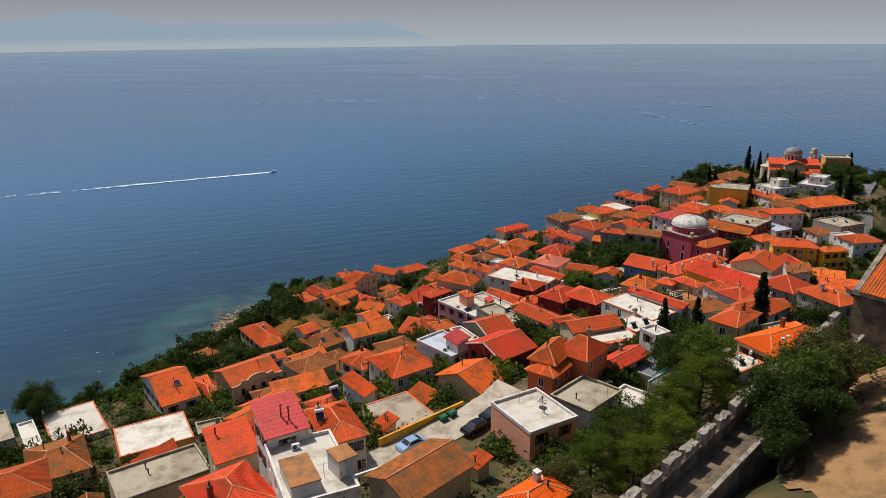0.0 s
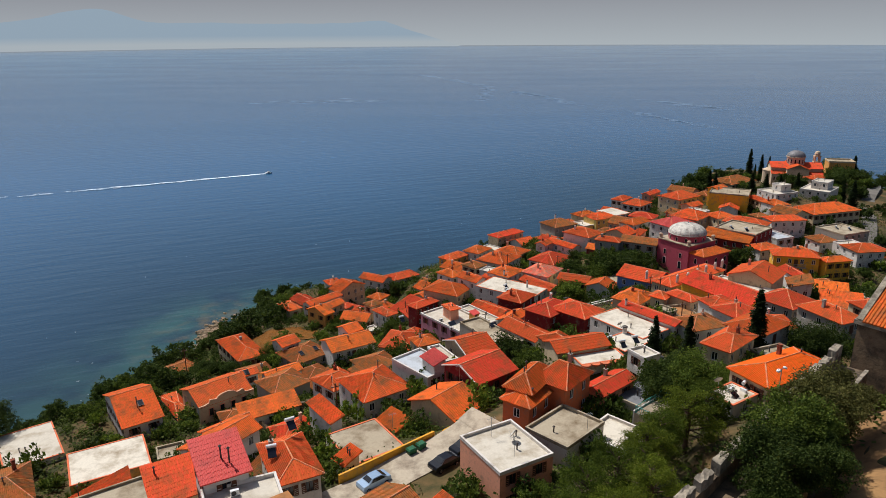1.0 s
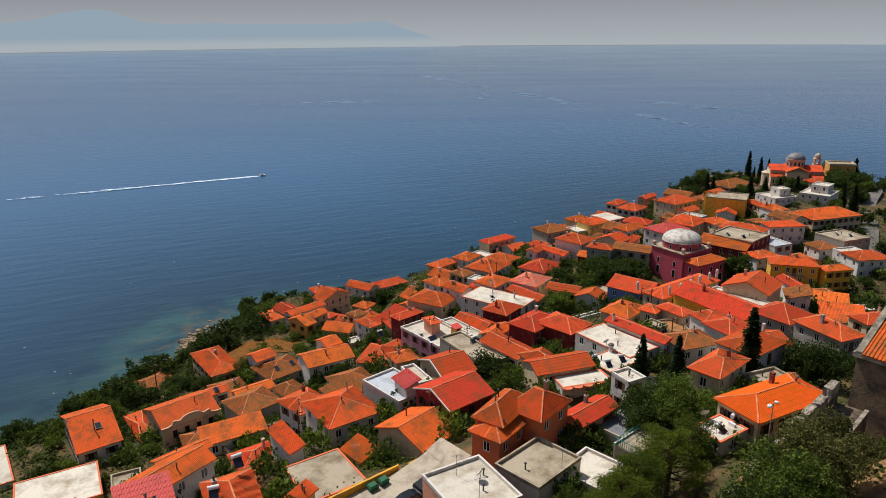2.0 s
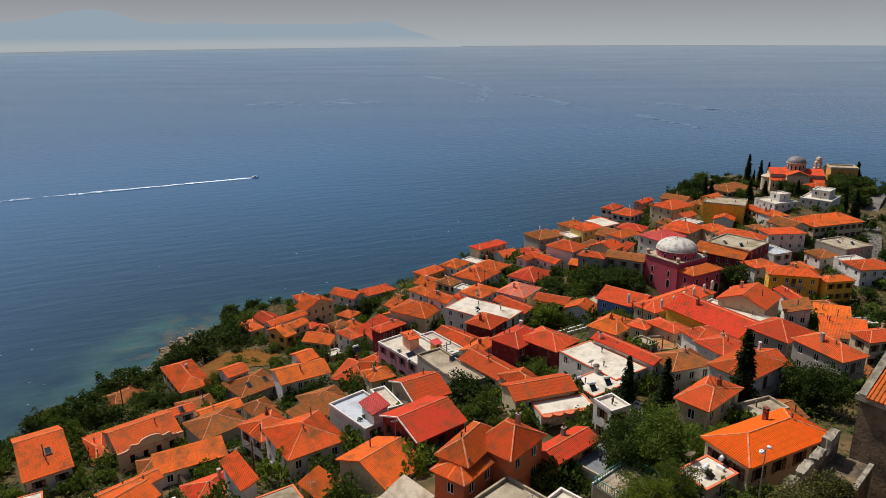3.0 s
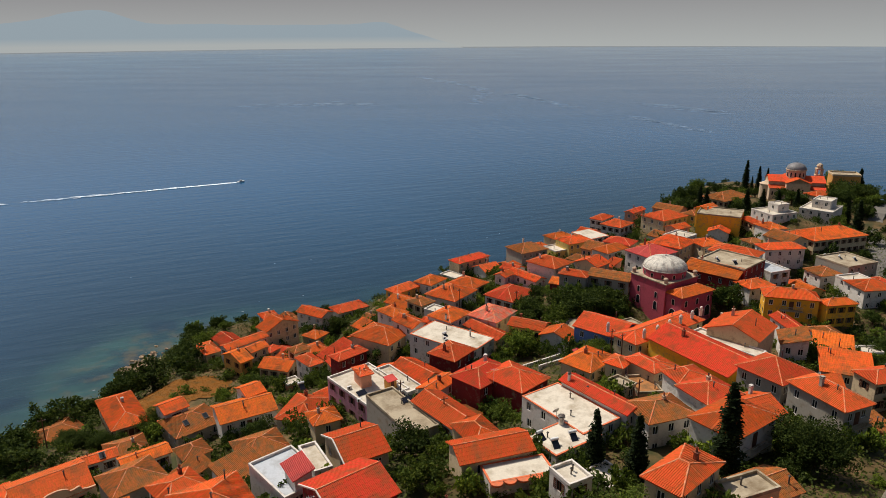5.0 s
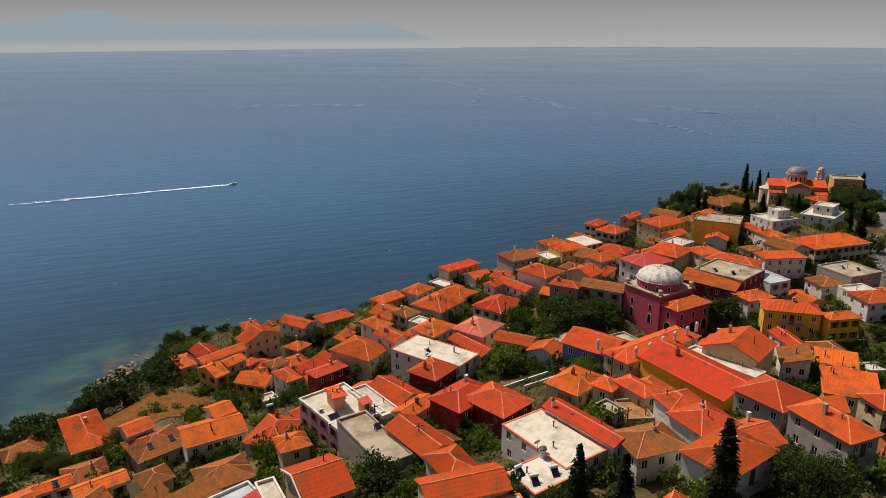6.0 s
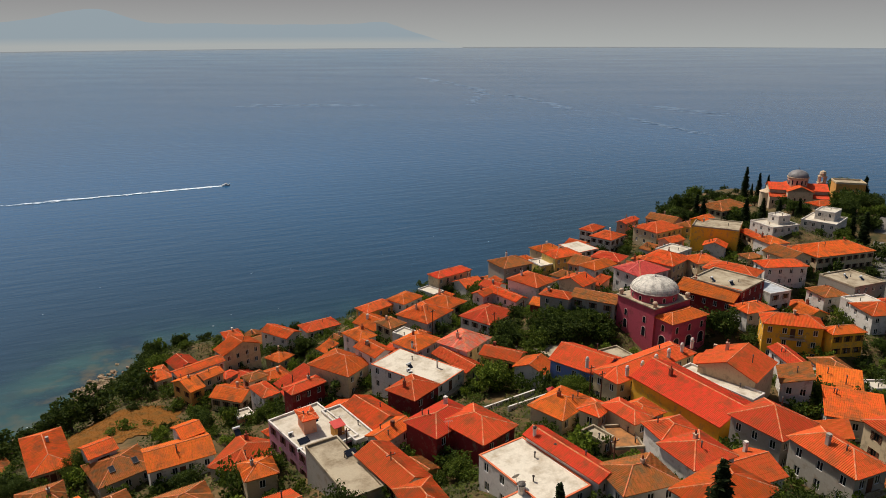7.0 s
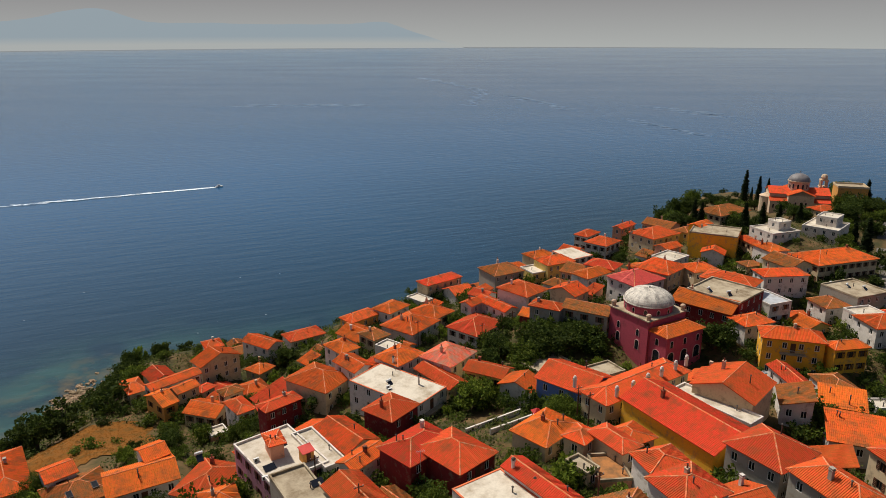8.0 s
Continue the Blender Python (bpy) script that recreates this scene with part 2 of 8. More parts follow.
def window_meshes(w, h):
    """Meshes of a casement: frame, pane, shutter. x along the wall, y inwards, z up, from the lower left corner."""
    t = 0.07
    f = lattice((0, t, w / 2 - 0.03, w / 2 + 0.03, w - t, w), (0, t, h - t, h), {(1, 1), (3, 1)}, 0.05, 0.13)
    g = Shape().add([(0.0, 0.12, 0.0), (w, 0.12, 0.0), (w, 0.12, h), (0.0, 0.12, h)], [(0, 1, 2, 3)])
    zs = [0.0]
    for i in range(5):
        zs += [0.06 + i * (h - 0.12) / 5, 0.06 + (i + 0.5) * (h - 0.12) / 5]
    zs = zs[:-1] + [h]
    sh = lattice((0, 0.05, w / 2 - 0.05, w / 2), zs, {(1, k) for k in range(1, len(zs) - 2, 2)}, -0.06, -0.01)
    return f, g, sh


WIN_W, WIN_H = 0.95, 1.35
_f, _g, _s = window_meshes(WIN_W, WIN_H)
WIN_FRAME_W, WIN_FRAME_B = _f.mesh("window_frame", PAINT_WHITE), _f.mesh("window_frame", WOOD_BROWN)
WIN_PANE, WIN_SHUTTER = _g.mesh("pane", GLASS), _s.mesh("shutter", WOOD_BROWN)

SPECS = []


def house(x, y, z, w, d, yaw, kind, ridge, wall, roof, floors=2, windows=(2, 2), shutters=False, chimney=0, pitch=0.40, extra=()):
    """Notes a house: centre, eave height, sizes along its front and its side, turn, roof kind (H hip, G gable, P pyramid, S shed,
    F flat), ridge along front (r) or side (l), wall and roof key, floors, windows a floor on front and side, chimneys."""
    SPECS.append((x, y, z, w, d, yaw, kind, ridge, wall, roof, floors, windows, shutters, chimney, pitch, extra))


def build_house(x, y, z, w, d, yaw, kind, ridge, wall, roof, floors, windows, shutters, chimney, pitch, extra):
    tall = floors * 2.75 + 0.3 if floors else 0.6
    base = z - tall
    deep = 4.0
    root = thing("house", pose(x, y, base, 0, 0, yaw),
                 f"{WALL_WORD[wall]} plastered house with a {FLAT_WORD[roof] if kind == 'F' else ROOF_WORD[roof]}", "house", "old town houses")
    fine = y < 190
    rib = 0.22 if y < 130 else 0.27
    over = 0.06 if kind == "F" else 0.38
    W, D = w - 2 * over, d - 2 * over
    top = tall if kind != "F" else tall - 0.33
    s = Shape()
    faces = {"front": ((-W / 2, -D / 2, -deep), (1, 0, 0), W), "right": ((W / 2, -D / 2, -deep), (0, 1, 0), D),
             "back": ((W / 2, D / 2, -deep), (-1, 0, 0), W), "side": ((-W / 2, D / 2, -deep), (0, -1, 0), D)}
    counts = {"front": windows[0], "side": windows[1], "right": 0, "back": 0}
    placed = []
    for key, (o, ux, width) in faces.items():
        holes = []
        k = min(counts[key], int((width - 0.5) / 1.5))
        for fl in range(floors):
            for i in range(k):
                x0 = width * (i + 0.5) / k - WIN_W / 2 + random.uniform(-0.12, 0.12)
                z0 = deep + fl * 2.75 + 0.95
                holes.append((x0, z0, x0 + WIN_W, z0 + WIN_H))
        wall_sheet(s, o, ux, width, top + deep, holes)
        placed += [(Vector(o), Vector(ux), h) for h in holes]
    rise = 0.0
    hw, hd = w / 2, d / 2
    caps, r = Shape(), Shape()
    A, B, C, E = (-hw, -hd, tall), (hw, -hd, tall), (hw, hd, tall), (-hw, hd, tall)
    if kind in "HP":
        along = ridge == "r" if kind == "H" else w >= d
        short = hd if along else hw
        longer = hw if along else hd
        rise = pitch * min(short, longer)
        keep = max(0.0, longer - short) if kind == "H" else max(0.0, longer - short)
        if longer < short:
            keep = longer * 0.25
        if along:
            P, Q = (-keep, 0, tall + rise), (keep, 0, tall + rise)
            slopes = [(A, B, Q, P), (C, E, P, Q), (B, C, Q), (E, A, P)]
        else:
            P, Q = (0, -keep, tall + rise), (0, keep, tall + rise)
            slopes = [(A, B, P), (B, C, Q, P), (C, E, Q), (E, A, P, Q)]
        if keep < 0.05:
            P = Q = (0, 0, tall + rise)
            slopes = [(A, B, P), (B, C, P), (C, E, P), (E, A, P)]
        for q in slopes:
            tile_slope(r, q, fine, rib)
        near = lambda c: P if (Vector(c) - Vector(P)).length < (Vector(c) - Vector(Q)).length else Q
        for c in (A, B, C, E):
            ridge_caps(caps, c, near(c))
        if keep >= 0.05:
            ridge_caps(caps, P, Q)
    elif kind == "G":
        if ridge == "r":
            rise = pitch * hd
            P, Q = (-hw, 0, tall + rise), (hw, 0, tall + rise)
            slopes = [(A, B, Q, P), (C, E, P, Q)]
            for sx in (-1, 1):
                g = [(sx * W / 2, -D / 2, top), (sx * W / 2, D / 2, top), (sx * W / 2, 0, tall + rise - 0.16)]
                s.add(g, [(0, 1, 2) if sx > 0 else (1, 0, 2)])
        else:
            rise = pitch * hw
            P, Q = (0, -hd, tall + rise), (0, hd, tall + rise)
            slopes = [(B, C, Q, P), (E, A, P, Q)]
            for sy in (-1, 1):
                g = [(-W / 2, sy * D / 2, top), (W / 2, sy * D / 2, top), (0, sy * D / 2, tall + rise - 0.16)]
                s.add(g, [(0, 1, 2) if sy < 0 else (1, 0, 2)])
        for q in slopes:
            tile_slope(r, q, fine, rib)
        ridge_caps(caps, P, Q)
    elif kind == "S":
        if ridge == "r":
            rise = 0.3 * d
            C2, E2 = (hw, hd, tall + rise), (-hw, hd, tall + rise)
            tile_slope(r, (A, B, C2, E2), fine, rib)
            s.add([(-W / 2, D / 2, top), (W / 2, D / 2, top), (W / 2, D / 2, tall + rise - 0.16), (-W / 2, D / 2, tall + rise - 0.16),
                   (-W / 2, -D / 2, top), (W / 2, -D / 2, top)], [(1, 0, 3, 2), (5, 1, 2), (0, 4, 3)])
        else:
            rise = 0.3 * w
            B2, C2 = (hw, -hd, tall + rise), (hw, hd, tall + rise)
            tile_slope(r, (E, A, B2, C2), fine, rib)
            s.add([(W / 2, -D / 2, top), (W / 2, D / 2, top), (W / 2, D / 2, tall + rise - 0.16), (W / 2, -D / 2, tall + rise - 0.16),
                   (-W / 2, -D / 2, top), (-W / 2, D / 2, top)], [(0, 1, 2, 3), (4, 0, 3), (1, 5, 2)])
    part("body", s, WALL[wall], root)
    if kind == "F":
        deck = tall - 0.35
        r.add([(-W / 2 + 0.2, -D / 2 + 0.2, deck), (W / 2 - 0.2, -D / 2 + 0.2, deck), (W / 2 - 0.2, D / 2 - 0.2, deck), (-W / 2 + 0.2, D / 2 - 0.2, deck)], [(0, 1, 2, 3)])
        part("flat_roof", r, FLATS[roof], root)
        c = Shape()
        lip = tall - 0.27 if "rim" in extra else tall + 0.03
        c.box(-hw, -hd, tall - 0.4, hw, -hd + 0.26, lip).box(-hw, hd - 0.26, tall - 0.4, hw, hd, lip)
        c.box(-hw, -hd + 0.26, tall - 0.4, -hw + 0.26, hd - 0.26, lip).box(hw - 0.26, -hd + 0.26, tall - 0.4, hw, hd - 0.26, lip)
        part("parapet", c, TRIM if "rim" in extra else (WALL["w"] if roof in "WG" else FLATS["C"]), root)
    else:
        part("roof", r, TILE[roof], root)
        if caps.v:
            part("ridge_tiles", caps, CAP, root)
    for o, ux, h in placed:
        at = Matrix.Translation(o + ux * h[0] + Vector((0, 0, h[1]))) @ Matrix.Rotation(math.atan2(ux.y, ux.x), 4, "Z")
        win = part("window", WIN_FRAME_B if shutters else WIN_FRAME_W, None, root, at=at)
        part("pane", WIN_PANE, None, win)
        if shutters:
            part("shutter", WIN_SHUTTER, None, win, at=pose(-WIN_W / 2 - 0.02, 0, 0))
            part("shutter", WIN_SHUTTER, None, win, at=pose(WIN_W + 0.02, 0, 0))
    if "balcony" in extra:
        fl = floors - 1
        z0 = fl * 2.75 + 0.12
        bw = min(W * 0.7, 5.0)
        b = part("balcony", Shape().box(-bw / 2, -D / 2 - 1.15, z0 - 0.16, bw / 2, -D / 2 - 0.003, z0), FLATS["C"], root)
        xs = [0.0]
        while xs[-1] < bw - 0.06:
            xs += [xs[-1] + 0.04, xs[-1] + 0.2]
        xs = xs[:-1]
        rail = lattice(xs, (0, 0.05, 0.9, 0.96), {(k, 1) for k in range(1, len(xs) - 1, 2)}, 0.0, 0.04)
        part("railing", rail, METAL, b, at=pose(-bw / 2, -D / 2 - 1.14, z0 + 0.03))
        for sx in (-1, 1):
            part("side_rail", Shape().box(sx * bw / 2 - 0.02, -D / 2 - 1.1, z0 + 0.9, sx * bw / 2 + 0.02, -D / 2 - 0.01, z0 + 0.96), METAL, b)
        part("balcony_door", Shape().box(-0.5, -D / 2 - 0.05, z0 + 0.01, 0.5, -D / 2 - 0.004, z0 + 2.1), WOOD_BROWN, root)
    if "curved" in extra:
        c = Shape()
        top_line = []
        for i in range(41):
            k = i / 40 * 2 - 1
            rise_k = 0.35 + (0.75 if abs(k) < 0.62 else 0) + (0.9 * math.sqrt(max(0, 1 - (k / 0.34) ** 2)) if abs(k) < 0.34 else 0) + 0.25 * math.sqrt(max(0, 1 - ((abs(k) - 0.62) / 0.14) ** 2))
            top_line.append((k * hw, tall + rise_k * 0.85))
        n = len(top_line)
        ring = [(-hw, -deep)] + top_line + [(hw, -deep)]
        nn = len(ring)
        c.add([(px, -hd - 0.02, pz) for px, pz in ring] + [(px, -hd + 0.28, pz) for px, pz in ring],
              [tuple(range(nn))[::-1], tuple(range(nn, 2 * nn))] + [(i, i + 1, i + 1 + nn, i + nn) for i in range(nn - 1)])
        part("curved_gable", c, WALL[wall], root, "beige parapet gable with a scalloped top")
        e = Shape()
        for (x0, z0), (x1, z1) in zip(top_line, top_line[1:]):
            e.tube((x0, -hd - 0.05, z0), (x1, -hd - 0.05, z1), 0.09, n=5)
        part("moulding", e, WALL["p"], root)
        for k in (-0.6, -0.2, 0.2, 0.6):
            fr = lattice((0, 0.1, 0.9, 1.0), (0, 0.1, 1.6, 1.75), {(1, 1)}, 0.0, 0.12)
            wq = part("window", fr, WALL["p"], root, at=pose(k * hw - 0.5, -hd - 0.14, tall - 2.2))
            part("pane", Shape().add([(0.1, 0.09, 0.1), (0.9, 0.09, 0.1), (0.9, 0.09, 1.6), (0.1, 0.09, 1.6)], [(0, 1, 2, 3)]), GLASS, wq)
    if "verge" in extra:
        c = Shape()
        for sy in (-1, 1):
            y0, z0, y1, z1 = sy * hd, tall, 0.0, tall + rise
            c.add([(-hw - 0.06, y0, z0 - 0.1), (-hw + 0.1, y0, z0 - 0.1), (-hw + 0.1, y1, z1 - 0.1), (-hw - 0.06, y1, z1 - 0.1),
                   (-hw - 0.06, y0, z0 + 0.1), (-hw + 0.1, y0, z0 + 0.1), (-hw + 0.1, y1, z1 + 0.1), (-hw - 0.06, y1, z1 + 0.1)],
                  [(4, 5, 6, 7), (3, 2, 1, 0), (0, 1, 5, 4), (1, 2, 6, 5), (2, 3, 7, 6), (3, 0, 4, 7)])
        part("verge_coping", c, WALL["w"], root)
    if "scallop" in extra:
        for i in range(5):
            u = -hw + w * (i + 0.5) / 5
            lobe = Shape()
            ring = [(u + w / 10.4 * math.cos(q), -hd - w / 10.4 * math.sin(q)) for q in [k * math.pi / 8 for k in range(9)]]
            n = len(ring)
            lobe.add([(px, py, tall - 0.55) for px, py in ring] + [(px, py, tall - 0.3) for px, py in ring],
                     [tuple(range(n)), tuple(range(n, 2 * n))[::-1]] + [(k + 1, k, k + n, k + n + 1) for k in range(n - 1)])
            part("scalloped_edge", lobe, TRIM, root)
    if "skylight" in extra:
        for k in (-0.18, 0.22) if w > 8 else (0.1,):
            sky_w = part("skylight", lattice((-0.5, -0.42, 0.42, 0.5), (-0.7, -0.62, 0.62, 0.7), {(1, 1)}, -0.12, 0.12), FLUE, root,
                         at=pose(k * w, -hd * 0.45, tall + rise * 0.55 + 0.12, math.degrees(math.atan2(rise, hd)) - 90, 0, 0))
            part("pane", Shape().add([(-0.42, -0.05, -0.62), (0.42, -0.05, -0.62), (0.42, -0.05, 0.62), (-0.42, -0.05, 0.62)], [(0, 1, 2, 3)]), GLASS, sky_w)
    for i in range(chimney):
        cx, cy = random.uniform(-0.3, 0.3) * w, random.uniform(-0.1, 0.35) * d
        c, pot = Shape(), random.random()
        q, zt = random.uniform(0.19, 0.26), tall + rise + random.uniform(0.35, 0.7)
        c.box(cx - q, cy - q, tall - 0.3, cx + q, cy + q, zt)
        c.box(cx - q - 0.06, cy - q - 0.06, zt, cx + q + 0.06, cy + q + 0.06, zt + 0.08)
        if pot < 0.5:
            for a in (-1, 1):
                for b in (-1, 1):
                    c.box(cx + a * (q - 0.05) - 0.05, cy + b * (q - 0.05) - 0.05, zt + 0.08, cx + a * (q - 0.05) + 0.05, cy + b * (q - 0.05) + 0.05, zt + 0.26)
            c.box(cx - q - 0.05, cy - q - 0.05, zt + 0.26, cx + q + 0.05, cy + q + 0.05, zt + 0.33)
        stack = part("chimney", c, random.choice((CHIMNEY, CHIMNEY, WALL["w"], BRICK, WALL["g"])), root)
        if pot >= 0.5:
            part("chimney_pot", Shape().lathe([(0.13, zt + 0.08), (0.11, zt + 0.5), (0.15, zt + 0.54), (0.15, zt + 0.6), (0.09, zt + 0.6)], 10, cx, cy), BRICK, stack)
    for i in range(random.choice((0, 0, 1, 1, 2))):
        px, py = random.uniform(-0.32, 0.32) * w, random.uniform(-0.3, 0.3) * d
        flue = Shape().tube((px, py, tall - 0.4), (px, py, tall + rise + 0.35), 0.09, n=8)
        flue.tube((px, py, tall + rise + 0.42), (px, py, tall + rise + 0.58), 0.19, 0.05, 8)
        flue.tube((px, py, tall + rise + 0.34), (px, py, tall + rise + 0.43), 0.03, n=5)
        part("flue_pipe", flue, FLUE, root)
    return root


# ---------------------------------------------------------------- the houses of the old town
house(5.4, 241.5, 34.1, 10.3, 5.9, 46, "P", "-", "o", "r", 2, (3, 2), False, 0)
house(13.7, 245.4, 35.2, 8.8, 6.9, 54, "H", "r", "w", "o", 2, (3, 2), False, 0)
house(20.4, 229.2, 37.4, 11.9, 10.8, 56, "H", "r", "w", "o", 2, (4, 0), False, 1)
house(25.6, 237.3, 37.4, 8.2, 9.5, 51, "H", "l", "b", "o", 2, (3, 0), True, 1)
house(26.2, 279.4, 31.4, 14.9, 6.2, 40, "H", "r", "b", "r", 2, (5, 0), False, 0)
house(20.1, 271.2, 28.0, 4.8, 7.5, 47, "F", "-", "w", "W", 1, (0, 0), False, 0)
house(45.9, 270.3, 38.1, 11.4, 9.9, 31, "H", "r", "g", "b", 2, (4, 0), False, 1)
house(56.8, 274.4, 37.0, 6.3, 7.3, 29, "F", "-", "y", "W", 2, (2, 0), False, 0)
house(60.0, 293.4, 35.8, 9.7, 7.1, 34, "P", "-", "b", "o", 2, (3, 0), False, 1)
house(63.2, 276.7, 39.2, 10.9, 8.5, 28, "H", "r", "y", "o", 2, (4, 0), False, 0)
house(70.2, 285.0, 39.2, 8.8, 10.7, 33, "F", "-", "w", "W", 2, (3, 3), True, 0, extra=("rim",))
house(79.6, 311.8, 38.1, 9.6, 6.0, 50, "H", "r", "w", "r", 2, (3, 2), True, 0)
house(82.3, 296.1, 39.8, 10.3, 8.8, 48, "H", "l", "w", "r", 2, (3, 3), True, 1, extra=("balcony",))
house(100.2, 297.4, 42.6, 14.3, 11.2, 35, "H", "r", "b", "r", 3, (5, 3), False, 0, extra=("balcony",))
house(106.8, 313.2, 41.4, 8.1, 11.8, 47, "G", "l", "p", "b", 2, (3, 4), False, 1)
house(95.5, 322.8, 38.1, 11.0, 4.4, 48, "G", "r", "p", "r", 2, (4, 1), False, 1)
house(115.5, 282.5, 48.0, 12.1, 14.5, 64, "F", "-", "Y", "C", 3, (0, 0), False, 1)
house(125.1, 276.7, 45.9, 4.6, 12.0, 10, "H", "l", "b", "o", 2, (1, 4), True, 1)
house(127.3, 268.2, 46.5, 7.1, 8.4, 16, "H", "l", "w", "o", 2, (2, 0), False, 1)
house(138.7, 292.2, 45.9, 11.5, 10.6, 21, "F", "-", "w", "W", 2, (4, 3), False, 0)
house(160.8, 302.2, 44.8, 13.8, 11.6, 48, "F", "-", "w", "W", 3, (5, 4), False, 0)
house(142.7, 261.7, 45.9, 22.1, 12.2, 19, "H", "r", "b", "o", 2, (8, 4), True, 1)
house(119.7, 243.6, 47.0, 13.1, 6.6, 7, "H", "r", "w", "o", 2, (4, 2), False, 1)
house(137.1, 238.3, 44.8, 11.7, 11.3, 23, "F", "-", "g", "C", 3, (4, 0), False, 0)
house(92.4, 220.0, 47.6, 9.5, 14.9, 49, "G", "l", "R", "o", 3, (3, 5), False, 1, extra=("balcony",))
house(103.1, 234.9, 48.2, 8.2, 13.7, 51, "H", "l", "w", "r", 2, (3, 0), False, 0)
house(98.4, 245.6, 47.6, 8.3, 7.7, 18, "H", "r", "b", "o", 2, (3, 2), False, 1)
house(88.3, 246.3, 47.6, 11.8, 10.6, 47, "H", "l", "b", "o", 2, (4, 3), False, 1)
house(79.7, 238.7, 47.0, 11.9, 10.2, 34, "H", "r", "w", "k", 2, (4, 3), False, 1)
house(74.5, 256.0, 44.8, 7.1, 9.3, 56, "H", "l", "b", "r", 2, (2, 3), False, 0)
house(70.5, 250.6, 44.2, 11.4, 6.7, 39, "H", "r", "w", "o", 2, (4, 0), False, 0)
house(61.7, 234.7, 44.8, 7.0, 8.3, 47, "G", "r", "b", "o", 2, (2, 0), False, 1)
house(68.5, 250.7, 43.7, 6.0, 5.5, 47, "H", "r", "w", "o", 2, (2, 1), False, 0)
house(54.1, 218.6, 47.0, 5.2, 8.0, 63, "H", "l", "g", "o", 2, (1, 2), False, 1)
house(53.1, 221.6, 43.1, 5.9, 10.0, 63, "G", "l", "R", "o", 1, (2, 0), False, 1)
house(63.6, 217.0, 47.0, 6.5, 11.5, 62, "G", "l", "g", "b", 2, (2, 3), True, 0)
house(37.3, 227.5, 37.9, 12.3, 10.0, 52, "P", "-", "w", "r", 2, (4, 3), True, 0, extra=("balcony",))
house(42.7, 235.7, 40.3, 4.8, 12.2, 40, "G", "l", "w", "o", 2, (1, 4), False, 1)
house(36.2, 236.5, 40.3, 5.2, 4.4, 50, "G", "r", "w", "o", 2, (1, 1), False, 1)
house(50.0, 240.1, 43.1, 9.5, 10.9, 46, "H", "l", "w", "r", 2, (3, 0), False, 1)
house(21.2, 185.5, 43.7, 9.5, 17.1, 55, "F", "-", "w", "W", 3, (3, 5), False, 0, extra=("rim", "balcony"))
house(21.4, 171.8, 46.2, 7.8, 7.1, 55, "P", "-", "R", "r", 2, (2, 0), False, 1)
house(3.9, 194.5, 39.8, 9.6, 11.6, 60, "H", "l", "b", "o", 2, (3, 0), False, 0)
house(10.9, 196.2, 42.3, 5.5, 8.0, 45, "G", "l", "w", "o", 2, (2, 2), False, 1)
house(4.4, 217.6, 36.1, 5.8, 7.7, 45, "H", "l", "w", "o", 2, (2, 2), False, 1)
house(20.5, 196.9, 44.0, 8.5, 7.4, 52, "H", "r", "w", "o", 2, (3, 2), False, 1)
house(11.9, 221.8, 37.5, 5.5, 6.6, 47, "H", "r", "b", "b", 2, (2, 2), True, 1)
house(16.5, 212.4, 39.2, 4.3, 4.7, 54, "F", "-", "w", "W", 2, (1, 1), False, 0)
house(30.9, 197.2, 44.2, 9.5, 8.5, 55, "P", "-", "w", "p", 2, (3, 0), False, 1)
house(39.2, 190.5, 44.2, 5.6, 9.0, 64, "G", "l", "y", "o", 2, (2, 3), True, 1)
house(29.5, 190.6, 42.6, 5.1, 12.1, 40, "G", "l", "b", "r", 2, (1, 4), False, 1)
house(45.3, 184.2, 44.6, 5.9, 7.4, 59, "G", "r", "w", "o", 2, (2, 2), False, 0)
house(53.9, 175.6, 50.4, 9.4, 11.1, 51, "G", "l", "B", "r", 2, (3, 3), False, 0)
house(64.1, 172.8, 51.4, 21.7, 6.3, 36, "H", "r", "b", "r", 2, (8, 2), False, 0)
house(68.7, 159.4, 52.6, 10.5, 19.0, 31, "G", "l", "Y", "r", 2, (0, 0), True, 1)
house(79.0, 168.9, 53.2, 10.3, 10.6, 49, "G", "r", "b", "r", 2, (0, 0), True, 1)
house(74.9, 164.9, 51.9, 3.7, 14.2, 39, "F", "-", "w", "W", 1, (1, 4), False, 0)
house(92.4, 177.3, 50.5, 4.0, 9.0, 7, "G", "l", "w", "r", 2, (1, 3), False, 0)
house(89.9, 169.6, 50.4, 5.5, 7.4, -18, "S", "l", "w", "b", 1, (2, 2), False, 0)
house(103.1, 200.0, 48.2, 12.6, 6.4, -14, "H", "r", "Y", "o", 3, (4, 2), False, 1, pitch=0.52, extra=("balcony",))
house(112.8, 196.6, 47.6, 8.3, 4.2, 11, "H", "r", "Y", "o", 2, (3, 0), True, 0, pitch=0.52)
house(101.8, 176.3, 45.9, 7.9, 5.7, -22, "S", "r", "b", "o", 1, (0, 0), True, 0)
house(27.3, 154.0, 50.5, 10.1, 7.4, 48, "H", "r", "R", "r", 2, (3, 0), False, 1)
house(33.0, 151.7, 51.0, 8.0, 9.6, 46, "H", "l", "R", "r", 2, (2, 0), False, 0, extra=("balcony",))
house(-23.4, 201.0, 28.2, 6.9, 8.8, 75, "G", "l", "b", "o", 2, (2, 3), True, 1)
house(-14.6, 196.7, 31.6, 4.4, 7.3, 43, "P", "-", "w", "r", 3, (1, 2), False, 0, extra=("balcony",))
